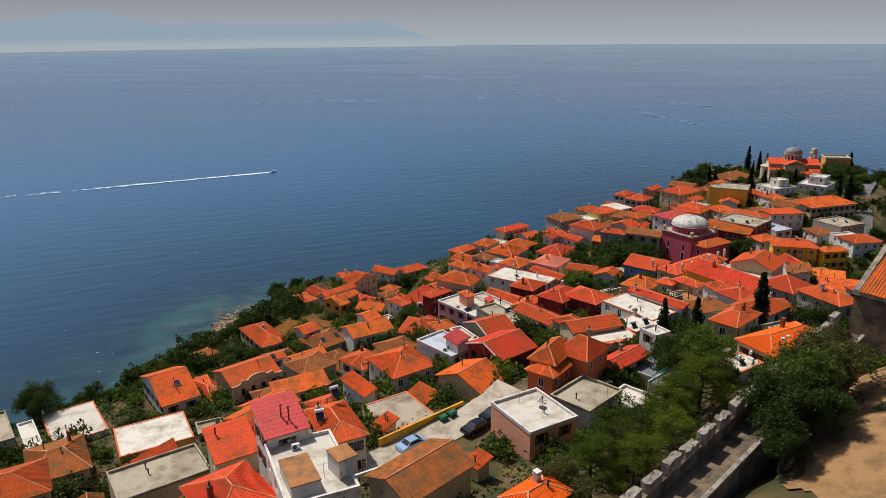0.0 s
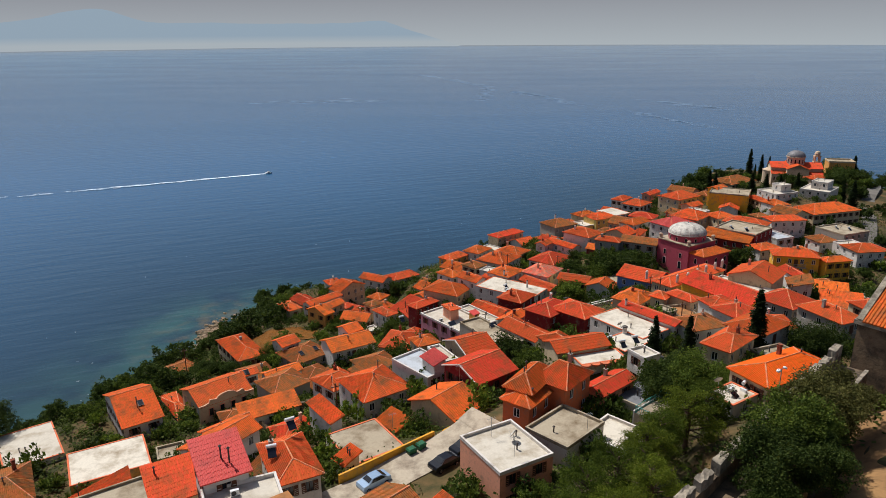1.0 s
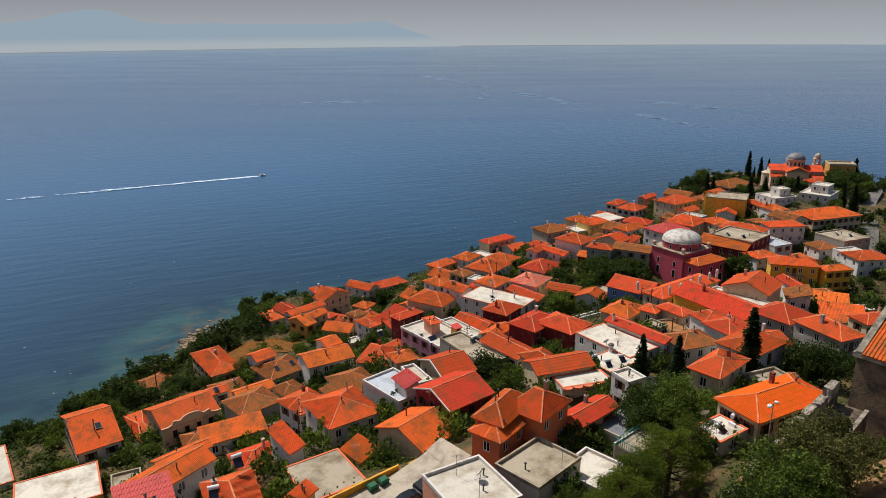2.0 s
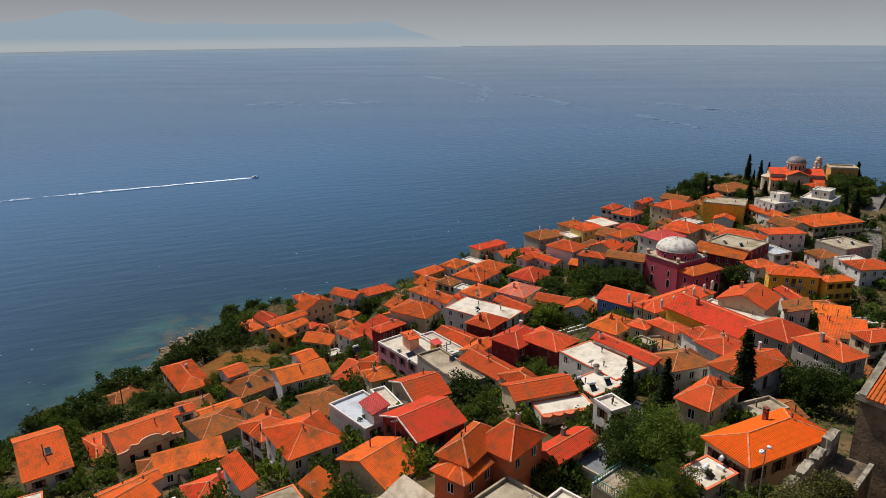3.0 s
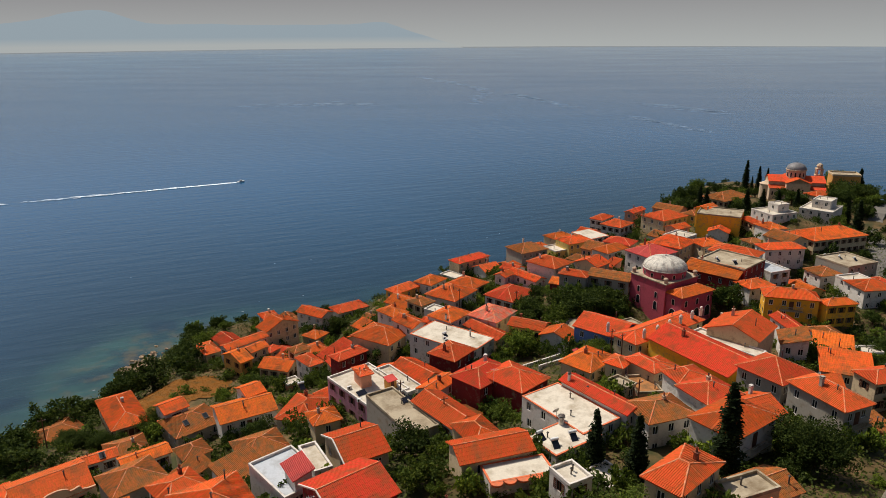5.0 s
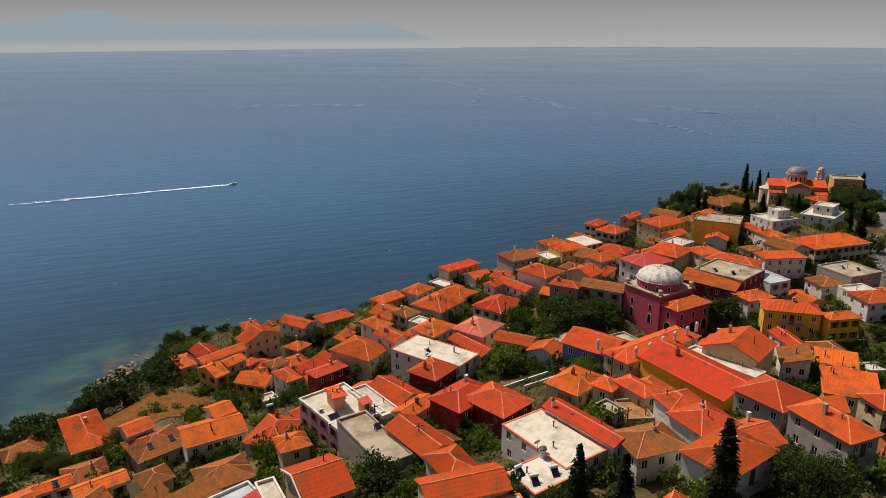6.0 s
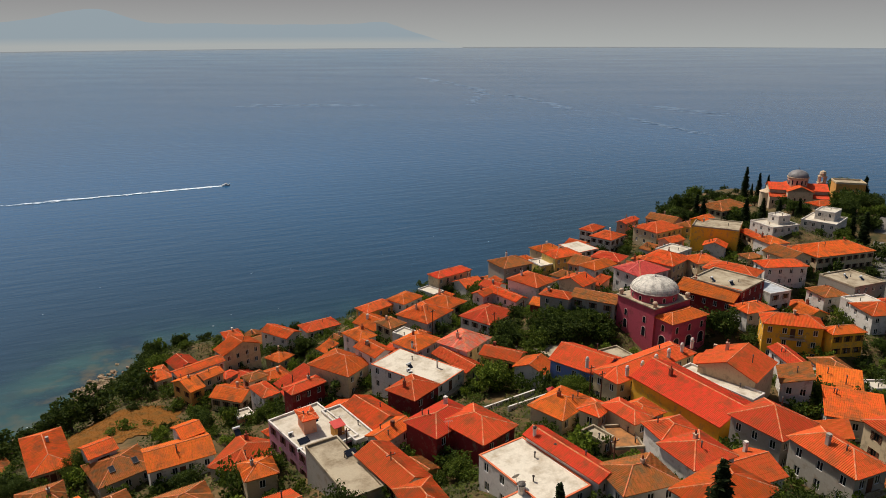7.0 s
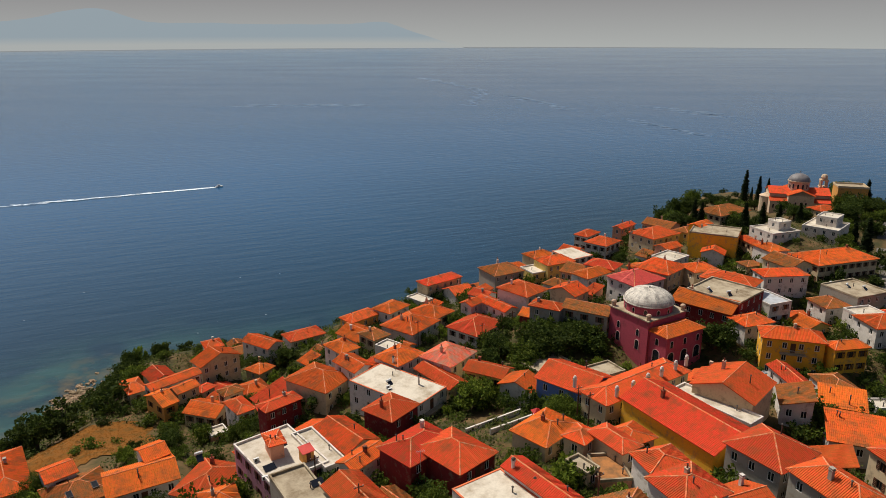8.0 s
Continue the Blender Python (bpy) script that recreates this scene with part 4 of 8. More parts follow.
house(-38.4, 95.8, 42.4, 3.8, 4.5, 29, "F", "r", "b", "W", 1, (0, 0), False, 0)
house(114.2, 183.8, 41.5, 4.8, 3.8, 3, "F", "r", "w", "W", 1, (1, 1), False, 0)
house(20.2, 218.6, 36.0, 3.7, 3.6, 52, "G", "l", "w", "o", 1, (1, 0), False, 0)
house(120.0, 189.1, 40.3, 3.8, 4.7, -2, "F", "r", "y", "W", 1, (0, 0), False, 0)
house(2.5, 179.0, 32.4, 4.7, 3.9, 54, "S", "r", "b", "b", 1, (0, 0), False, 0)
house(60.7, 284.0, 33.5, 5.2, 4.0, 31, "F", "l", "y", "W", 1, (1, 0), False, 0)
house(98.7, 307.9, 38.9, 4.8, 4.7, 46, "S", "r", "y", "b", 1, (0, 0), False, 0)
house(-6.6, 192.4, 32.1, 4.5, 4.6, 42, "S", "r", "b", "r", 1, (0, 0), False, 0)
house(50.0, 263.1, 35.5, 3.8, 3.5, 30, "G", "l", "g", "o", 1, (1, 0), False, 0)
house(-25.1, 81.1, 58.2, 5.3, 5.3, 29, "S", "l", "b", "r", 1, (0, 0), False, 0)
house(89.3, 138.5, 49.6, 3.6, 4.4, 26, "S", "r", "b", "b", 1, (0, 0), False, 0)
house(39.9, 260.3, 34.3, 5.0, 5.2, 30, "S", "l", "p", "r", 1, (0, 0), False, 0)
house(45.7, 261.0, 32.4, 4.2, 4.2, 30, "F", "r", "p", "C", 1, (1, 0), False, 0)
house(108.1, 247.1, 44.0, 4.8, 3.6, 14, "S", "r", "g", "o", 1, (1, 0), False, 0)
house(83.6, 159.0, 45.1, 4.4, 4.4, -22, "G", "r", "y", "r", 1, (1, 1), False, 0)
house(25.0, 266.8, 26.8, 4.4, 4.1, 48, "S", "l", "y", "o", 1, (1, 1), False, 0)
house(-18.6, 222.9, 20.5, 4.1, 4.7, 41, "S", "l", "y", "b", 1, (0, 0), False, 0)
house(-48.4, 80.7, 47.4, 4.1, 5.1, 30, "G", "l", "g", "b", 1, (1, 0), False, 0)
house(-4.2, 233.1, 27.8, 4.5, 3.5, 48, "G", "l", "w", "b", 1, (1, 1), False, 1)
house(127.2, 290.3, 40.6, 5.2, 4.5, 5, "S", "r", "b", "o", 1, (1, 1), False, 0)
house(-44.8, 73.7, 46.2, 3.9, 4.4, 26, "S", "l", "y", "b", 1, (0, 0), False, 0)
house(126.5, 296.4, 39.4, 5.2, 4.5, 3, "G", "r", "p", "b", 1, (1, 0), False, 0)
house(52.6, 82.4, 65.2, 3.6, 3.8, 26, "G", "l", "b", "r", 1, (0, 0), False, 0)
house(-1.5, 171.6, 29.3, 3.5, 4.4, 43, "F", "r", "b", "C", 1, (1, 0), False, 0)
house(-22.9, 250.6, 18.0, 3.9, 4.2, 39, "S", "r", "b", "b", 1, (0, 0), False, 0)
house(69.2, 241.4, 41.8, 5.3, 3.8, 41, "S", "l", "p", "r", 1, (1, 1), False, 0)
house(76.8, 187.1, 37.9, 3.7, 4.7, 27, "F", "r", "w", "C", 1, (1, 1), False, 0)
house(59.0, 86.8, 61.8, 4.4, 3.8, 31, "S", "l", "b", "o", 1, (0, 0), False, 0)
house(-35.4, 256.5, 18.0, 5.1, 4.6, 36, "G", "l", "b", "b", 1, (0, 0), False, 1)
house(-3.1, 101.4, 53.1, 3.5, 5.0, 46, "S", "l", "y", "o", 1, (1, 1), False, 0)
house(-33.4, 77.2, 50.3, 3.6, 3.5, 38, "S", "l", "w", "b", 1, (0, 0), False, 0)
MOSQUE = (75.8, 211.2, 49.5, 12.0, 11.3, 34)
ANNEX = (80.4, 204.5, 47.4, 12.0, 6.0, 32)


# ---------------------------------------------------------------- ground and sea
FEET = [(s[0], s[1], s[2] - s[10] * 2.75 * 0.74 - 0.3) for s in SPECS]
for _p in ((-9, 75, 56.2), (-4, 80, 56.4), (2, 85, 56.7), (8, 91, 57), (14, 97, 57.6), (45, 45, 80), (10, -5, 78), (-30, -10, 68), (80, 20, 82), (55, 62, 78), (27, 66, 66), (20, 60, 66), (38, 50, 78.5), (26, 42, 77), (48, 62, 78.5), (40, 74, 70), (0, 30, 68), (-20, 30, 58),
           (-60, 40, 40), (-90, 60, 25), (110, 90, 62), (130, 140, 48), (160, 220, 36), (170, 300, 34), (190, 380, 29), (150, 340, 29),
           (240, 300, 28), (260, 400, 14), (130, 310, 24), (-40, -60, 66), (60, -60, 84), (160, 0, 76)):
    FEET.append(_p)
FEET = np.array(FEET)
SHORE = [(-230, 60), (-150, 148), (-122, 177), (-107, 196), (-95, 215), (-87, 240), (-82, 262), (-62, 276), (-44, 280), (-22, 286), (-6, 296),
         (14, 308), (42, 316), (66, 326), (90, 346), (106, 368), (118, 400), (136, 432), (176, 452), (232, 436), (280, 395), (340, 350), (430, 300), (900, 200)]


def shore_distance(x, y):
    """Metres inland of the waterline; negative over the sea."""
    best, side = 1e9, 1
    for (ax, ay), (bx, by) in zip(SHORE, SHORE[1:]):
        dx, dy = bx - ax, by - ay
        k = min(1, max(0, ((x - ax) * dx + (y - ay) * dy) / (dx * dx + dy * dy)))
        d = math.hypot(x - ax - k * dx, y - ay - k * dy)
        if d < best:
            best, side = d, 1 if (dx * (y - ay) - dy * (x - ax)) < 0 else -1
    return best * side


def ground(x, y):
    d2 = (FEET[:, 0] - x) ** 2 + (FEET[:, 1] - y) ** 2
    k = 1 / (d2 + 36) ** 2
    h = float((k * FEET[:, 2]).sum() / k.sum())
    e = shore_distance(x, y)
    h = min(h, 0.4 + e * (0.5 + min(0.6, max(0, y - 235) * 0.009)) if e > 0 else e * 0.3)
    return h + 0.25 * noise.noise(Vector((x * 0.15, y * 0.15, 0)))


def build_ground():
    xs = np.concatenate([np.arange(-330, -140, 19), np.arange(-140, 150, 3.0), np.arange(150, 460, 19)])
    ys = np.concatenate([np.arange(-160, 20, 18), np.arange(20, 300, 3.0), np.arange(300, 780, 16)])
    s = Shape()
    s.v = [(float(x), float(y), ground(x, y)) for y in ys for x in xs]
    n = len(xs)
    s.f = [(j * n + i, j * n + i + 1, (j + 1) * n + i + 1, (j + 1) * n + i) for j in range(len(ys) - 1) for i in range(n - 1)]
    me = s.mesh("ground", EARTH)
    me.polygons.foreach_set("use_smooth", [True] * len(me.polygons))
    tagged(new("ground", me), "stony hillside with dry grass sloping to the sea", "ground", kind="structure")


EARTH = material("dry_hillside", rgb(112, 86, 54), 0.95, 0.0, rgb(56, 56, 26), 0.14, 0.55, 0.6, 2.5)


def water_material():
    m = bpy.data.materials.new("sea_water")
    m.use_nodes = True
    n, l = m.node_tree.nodes, m.node_tree.links
    b = n["Principled BSDF"]
    co = n.new("ShaderNodeTexCoord")
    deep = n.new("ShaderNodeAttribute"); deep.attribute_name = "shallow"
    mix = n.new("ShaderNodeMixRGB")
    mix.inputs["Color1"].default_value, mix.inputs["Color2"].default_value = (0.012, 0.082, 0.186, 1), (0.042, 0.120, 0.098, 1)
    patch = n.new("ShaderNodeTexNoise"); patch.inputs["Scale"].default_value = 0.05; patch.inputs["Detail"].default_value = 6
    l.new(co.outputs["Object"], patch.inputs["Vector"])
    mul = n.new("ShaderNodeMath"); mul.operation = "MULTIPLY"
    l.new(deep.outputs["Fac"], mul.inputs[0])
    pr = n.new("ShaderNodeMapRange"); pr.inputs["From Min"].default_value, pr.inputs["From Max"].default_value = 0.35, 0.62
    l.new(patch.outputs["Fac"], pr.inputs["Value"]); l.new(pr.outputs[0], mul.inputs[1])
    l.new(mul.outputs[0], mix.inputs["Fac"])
    # weaker sky reflection near the shore put into the colour as darker water
    dim = n.new("ShaderNodeAttribute"); dim.attribute_name = "shore_dim"
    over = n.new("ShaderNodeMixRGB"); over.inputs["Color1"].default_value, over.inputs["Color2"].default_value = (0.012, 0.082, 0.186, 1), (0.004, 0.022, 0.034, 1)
    l.new(dim.outputs["Fac"], over.inputs["Fac"]); l.new(over.outputs[0], mix.inputs["Color1"])
    # brown reef seen through the shallows
    reef = n.new("ShaderNodeTexNoise"); reef.inputs["Scale"].default_value = 0.11; reef.inputs["Detail"].default_value = 9; reef.inputs["Roughness"].default_value = 0.62
    l.new(co.outputs["Object"], reef.inputs["Vector"])
    rr = n.new("ShaderNodeMapRange"); rr.inputs["From Min"].default_value, rr.inputs["From Max"].default_value = 0.48, 0.66
    l.new(reef.outputs["Fac"], rr.inputs["Value"])
    near = n.new("ShaderNodeMapRange"); near.inputs["From Min"].default_value, near.inputs["From Max"].default_value = 0.30, 0.80
    l.new(deep.outputs["Fac"], near.inputs["Value"])
    both = n.new("ShaderNodeMath"); both.operation = "MULTIPLY"
    l.new(rr.outputs[0], both.inputs[0]); l.new(near.outputs[0], both.inputs[1])
    bottom = n.new("ShaderNodeMixRGB"); bottom.inputs["Color2"].default_value = (0.088, 0.078, 0.046, 1)
    l.new(both.outputs[0], bottom.inputs["Fac"]); l.new(mix.outputs[0], bottom.inputs["Color1"])
    l.new(bottom.outputs[0], b.inputs["Base Color"])
    b.inputs["Roughness"].default_value, b.inputs["IOR"].default_value = 0.22, 1.33
    b.inputs["Specular IOR Level"].default_value = 0.5
    last = None
    for scale, stretch, strength, dist in ((0.7, 2.6, 0.25, 0.2), (0.17, 4.0, 0.42, 1.0), (0.012, 3.5, 0.06, 4.0)):
        mp = n.new("ShaderNodeMapping"); mp.vector_type = "TEXTURE"; mp.inputs["Rotation"].default_value = (0, 0, 0.42); mp.inputs["Scale"].default_value = (stretch, 1, 1)
        l.new(co.outputs["Object"], mp.inputs["Vector"])
        t = n.new("ShaderNodeTexNoise"); t.inputs["Scale"].default_value = scale; t.inputs["Detail"].default_value = 5
        l.new(mp.outputs[0], t.inputs["Vector"])
        bp = n.new("ShaderNodeBump"); bp.inputs["Strength"].default_value, bp.inputs["Distance"].default_value = strength, dist
        l.new(t.outputs["Fac"], bp.inputs["Height"])
        if last:
            l.new(last.outputs[0], bp.inputs["Normal"])
        last = bp
    l.new(last.outputs[0], b.inputs["Normal"])
    # broad calm and ruffled lanes
    mp = n.new("ShaderNodeMapping"); mp.inputs["Scale"].default_value = (0.6, 2.4, 1)
    l.new(co.outputs["Object"], mp.inputs["Vector"])
    t = n.new("ShaderNodeTexNoise"); t.inputs["Scale"].default_value = 0.0035; t.inputs["Detail"].default_value = 6
    l.new(mp.outputs[0], t.inputs["Vector"])
    r = n.new("ShaderNodeMapRange"); r.inputs["To Min"].default_value, r.inputs["To Max"].default_value = 0.07, 0.2
    l.new(t.outputs["Fac"], r.inputs["Value"]); l.new(r.outputs[0], b.inputs["Roughness"])
    return m


def build_sea():
    cx, cy = 20.0, 40.0
    rings = [0, 40, 80] + list(np.arange(100, 420, 8.0)) + [450, 520, 620, 800, 1100, 1600, 2400, 3400, 4940]
    n = 180
    s = Shape()
    s.v = [(cx + r * math.cos(i * math.tau / n), cy + r * math.sin(i * math.tau / n), 0.0) for r in rings for i in range(n)]
    s.v = [(x, y, 11.0 * max(0.0, (math.hypot(x - cx, y - cy) - 1600) / 3340) ** 2) for x, y, _ in s.v]
    s.f = [(j * n + i, (j + 1) * n + i, (j + 1) * n + (i + 1) % n, j * n + (i + 1) % n) for j in range(len(rings) - 1) for i in range(n)]
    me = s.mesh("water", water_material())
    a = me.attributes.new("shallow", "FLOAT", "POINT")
    dim = me.attributes.new("shore_dim", "FLOAT", "POINT")
    vals, dims = [], []
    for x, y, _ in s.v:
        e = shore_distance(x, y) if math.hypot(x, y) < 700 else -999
        # painted darkening: full at the waterline, none 330 m out
        dims.append(max(0.0, min(1.0, 1 + e / 330)) ** 1.2)
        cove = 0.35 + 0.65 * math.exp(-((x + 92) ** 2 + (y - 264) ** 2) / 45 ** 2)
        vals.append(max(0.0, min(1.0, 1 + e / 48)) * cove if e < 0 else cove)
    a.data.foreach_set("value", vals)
    dim.data.foreach_set("value", dims)
    tagged(new("water", me), "calm deep blue sea with small ripples", "water", kind="structure")


build_ground()
build_sea()
for _spec in SPECS:
    build_house(*_spec)


# ---------------------------------------------------------------- trees
def leaf_material(name, colour):
    """Thin leaves: a matt face that lets part of the light through, each spray of its own tone."""
    m = bpy.data.materials.new(name)
    m.use_nodes = True
    n, l = m.node_tree.nodes, m.node_tree.links
    b = n["Principled BSDF"]
    b.inputs["Roughness"].default_value, b.inputs["Specular IOR Level"].default_value = 0.75, 0.12
    geo, info = n.new("ShaderNodeNewGeometry"), n.new("ShaderNodeObjectInfo")
    hsv = n.new("ShaderNodeHueSaturation"); hsv.inputs["Color"].default_value = colour
    val = n.new("ShaderNodeMapRange"); val.inputs["To Min"].default_value, val.inputs["To Max"].default_value = 0.5, 1.5
    own = n.new("ShaderNodeMapRange"); own.inputs["To Min"].default_value, own.inputs["To Max"].default_value = 0.8, 1.25
    hue = n.new("ShaderNodeMapRange"); hue.inputs["To Min"].default_value, hue.inputs["To Max"].default_value = 0.515, 0.475
    mul = n.new("ShaderNodeMath"); mul.operation = "MULTIPLY"
    l.new(geo.outputs["Random Per Island"], val.inputs["Value"]); l.new(info.outputs["Random"], own.inputs["Value"])
    l.new(val.outputs[0], mul.inputs[0]); l.new(own.outputs[0], mul.inputs[1]); l.new(mul.outputs[0], hsv.inputs["Value"])
    l.new(geo.outputs["Random Per Island"], hue.inputs["Value"]); l.new(hue.outputs[0], hsv.inputs["Hue"])
    tr = n.new("ShaderNodeBsdfTranslucent")
    mix = n.new("ShaderNodeMixShader"); mix.inputs["Fac"].default_value = 0.35
    l.new(hsv.outputs["Color"], b.inputs["Base Color"]); l.new(hsv.outputs["Color"], tr.inputs["Color"])
    l.new(b.outputs[0], mix.inputs[1]); l.new(tr.outputs[0], mix.inputs[2]); l.new(mix.outputs[0], n["Material Output"].inputs["Surface"])
    return m


LEAF = {k: leaf_material("leaves_" + k, c) for k, c in
        {"dark": (0.046, 0.072, 0.012, 1), "mid": (0.085, 0.125, 0.016, 1), "light": (0.135, 0.195, 0.022, 1), "needle": (0.070, 0.105, 0.010, 1), "light_needle": (0.120, 0.160, 0.014, 1), "olive": (0.105, 0.105, 0.026, 1),
         "cypress": (0.020, 0.034, 0.010, 1), "scrub": (0.058, 0.076, 0.014, 1)}.items()}
BARK = material("bark", rgb(92, 74, 58), 0.95, 0.1, rgb(60, 50, 42), 3.0, 0.4, 0.6, 8)


def leaves(s, centre, radius, count, size, rng, thin=0.5):
    """Small leaf sprays in a ragged clump, denser towards its outside, turned every way."""
    c = Vector(centre)
    for _ in range(count):
        d = Vector((rng.gauss(0, 1), rng.gauss(0, 1), rng.gauss(0, 1))).normalized()
        p = c + Vector((d.x * radius[0], d.y * radius[1], d.z * radius[2])) * rng.uniform(0.45, 1.12)
        a = Vector((rng.gauss(0, 1), rng.gauss(0, 1), rng.gauss(0, 0.8))).normalized()
        b = a.cross(d * 0.7 + Vector((rng.gauss(0, .6), rng.gauss(0, .6), rng.gauss(0, .6))))
        if b.length < 0.05:
            continue
        b.normalize()
        k = size * rng.uniform(0.5, 1.4)
        s.add([p - a * k, p - b * k * thin + d * k * 0.2, p + a * k, p + b * k * thin + d * k * 0.2], [(0, 1, 2, 3)])


def tree_meshes(kind, seed):
    """Trunk and crown of a tree one metre in crown radius (a cypress: one metre tall), its foot at the origin."""
    rng = random.Random(seed)
    t, c = Shape(), Shape()
    if kind == "cypress":
        t.tube((0, 0, 0), (0, 0, 0.8), 0.022, 0.006, 7)
        for i in range(46):
            z = 0.07 + 0.93 * (i / 45)
            r = 0.125 * (1 - (z - 0.07) / 0.95) ** 0.7 * (0.75 + 0.25 * math.sin(i * 2.4)) + 0.008
            for k in range(4 if i < 34 else 2):
                a = rng.uniform(0, math.tau)
                leaves(c, (r * 0.5 * math.cos(a), r * 0.5 * math.sin(a), z), (r * 0.55, r * 0.55, 0.05), 30, 0.019, rng, 0.4)
        return t, c
    if kind == "pine":
        # a bent stem, level boughs and loose tufts of needles with gaps between them
        t.tube((0, 0, -0.6), (0.05, 0.03, 0.7), 0.085, 0.06, 8)
        t.tube((0.05, 0.03, 0.7), (-0.02, 0.05, 1.45), 0.06, 0.025, 8)
        for i in range(26):
            e = (i + 0.5) / 26
            a = i * 2.4 + rng.uniform(-.4, .4)
            r = rng.uniform(0.35, 0.95) * (1 - 0.62 * e ** 1.6)
            q = Vector((r * math.cos(a), r * math.sin(a), 0.30 + 1.35 * e + rng.uniform(-.08, .08)))
            t.tube((0.03, 0.03, 0.25 + 1.05 * e), q, 0.028, 0.008, 5)
            for k in range(5):
                o = q + Vector((rng.gauss(0, .13), rng.gauss(0, .13), rng.gauss(0, .05)))
                leaves(c, o, (0.17, 0.17, 0.10), 105, 0.036, rng, 0.22)
        return t, c
    t.tube((0, 0, -0.6), (0.04, 0.02, 0.5), 0.10, 0.07, 8)
    clumps = []
    for i in range({"bush": 9, "airy": 12}.get(kind, 15)):
        a, e = i * 2.4 + rng.uniform(-.4, .4), rng.uniform(0.0, 1.0)
        r = rng.uniform(0.5, 0.72) * math.sqrt(1 - e * e * 0.8)
        q = (r * math.cos(a), r * math.sin(a), (0.55 if kind != "bush" else 0.2) + 0.7 * e)
        clumps.append(q)
        t.tube((0.04, 0.02, 0.35), q, 0.045, 0.012, 5)
    clumps.append((0, 0, 1.0 if kind != "bush" else 0.55))
    for q in clumps:
        rr = rng.uniform(0.26, 0.44) * (0.62 if kind == "airy" else 1.0)
        for k in range(4 if kind == "bush" else 6):
            o = Vector(q) + Vector((rng.gauss(0, 1), rng.gauss(0, 1), rng.gauss(0, .8))) * rr * 0.45
            leaves(c, o, (rr * 0.6, rr * 0.6, rr * 0.5), {"bush": 34, "tree": 36, "near": 180, "airy": 84}[kind],
                   {"bush": 0.080, "tree": 0.068, "near": 0.031, "airy": 0.042}[kind], rng)
    return t, c


TREES = {}
for _kind, _tones in (("tree", ("dark", "mid", "light", "olive")), ("near", ("dark", "mid", "light", "olive")), ("pine", ("needle", "light_needle")), ("airy", ("mid", "light")), ("bush", ("dark", "mid", "olive", "light")), ("cypress", ("cypress",))):
    for _i in range(3 if _kind != "cypress" else 2):
        _t, _c = tree_meshes(_kind, 11 + _i)
        _tm = _t.mesh("trunk", BARK)
        for _tone in _tones:
            TREES[_kind, _tone, _i] = (_tm, _c.mesh("crown", LEAF[_tone]))
WORDS = {"dark": "dark green", "mid": "green", "light": "bright green", "olive": "olive green", "needle": "deep green", "light_needle": "bright green", "cypress": "dark green"}


def tree(kind, tone, x, y, z, size, tall=1.0, turn=None):
    """A tree with its foot at x, y, z. size: crown radius (a cypress: height)."""
    i = random.randrange(3 if kind != "cypress" else 2)
    tm, cm = TREES[kind, tone, i]
    at = pose(x, y, z, 0, 0, random.uniform(0, 360)) @ Matrix.Diagonal((size, size, size * tall, 1))
    if kind == "cypress" and tone == "cypress" and tall < 1:
        at = at @ Matrix.Diagonal((1 / tall, 1 / tall, 1 / tall, 1))
    name = {"tree": "tree", "near": "tree", "airy": "tree", "pine": "pine_tree", "bush": "shrub", "cypress": "cypress_tree"}[kind]
    kind = "tree" if kind in ("near", "airy") else kind
    label = {"tree": f"leafy {WORDS[tone]} tree with a rounded ragged crown", "bush": f"{WORDS[tone]} shrub growing on the slope",
             "cypress": "slender dark green cypress tree", "pine": f"{WORDS[tone]} pine tree with loose tufted boughs"}[kind]
    root = thing(name, at, label, {"bush": "shrub"}.get(kind, "tree"), "trees and shrubs")
    part("trunk", tm, None, root)
    part("crown", cm, None, root)


tree("tree", "dark", 90.0, 207.5, 39.4, 5.93)
tree("tree", "dark", 45.6, 216.6, 33.6, 4.44)
tree("tree", "dark", 50.7, 208.4, 37.4, 5.3)
tree("tree", "dark", 57.0, 207.9, 38.2, 5.3)
tree("tree", "dark", 62.9, 208.6, 38.4, 4.5)
tree("tree", "mid", 47.5, 204.5, 37.0, 4.4)
tree("tree", "dark", 53.8, 212.5, 37.6, 5.2)
tree("tree", "dark", 60.0, 213.0, 38.2, 4.8)
tree("tree", "dark", 42.0, 210.5, 35.6, 4.4)
tree("tree", "light", 36.3, 182.1, 39.4, 4.4)
tree("tree", "dark", 43.6, 186.5, 38.5, 1.96)
tree("bush", "olive", 39.1, 170.7, 41.8, 2.33)
tree("near", "mid", 51.5, 170.0, 44.1, 3.64)
tree("tree", "dark", -22.6, 235.5, 18.2, 4.33)
tree("tree", "dark", -14.8, 236.4, 19.8, 4.29)
tree("bush", "dark", 3.5, 191.7, 33.0, 4.66)
tree("bush", "dark", -1.1, 193.1, 30.8, 3.34)
tree("bush", "dark", 22.0, 173.0, 39.7, 2.40)
tree("bush", "mid", 14.1, 192.4, 35.8, 2.30)
tree("tree", "dark", 31.4, 235.8, 33.0, 2.89)
tree("tree", "dark", 34.1, 275.5, 24.4, 3.15)
tree("bush", "dark", 61.5, 276.9, 32.3, 2.11)
tree("tree", "mid", -52.1, 243.5, 18.5, 2.19)
tree("bush", "dark", -51.6, 210.2, 20.5, 6.60)
tree("bush", "dark", -55.5, 198.1, 23.4, 5.88)
tree("bush", "dark", -58.4, 192.4, 24.4, 5.24)
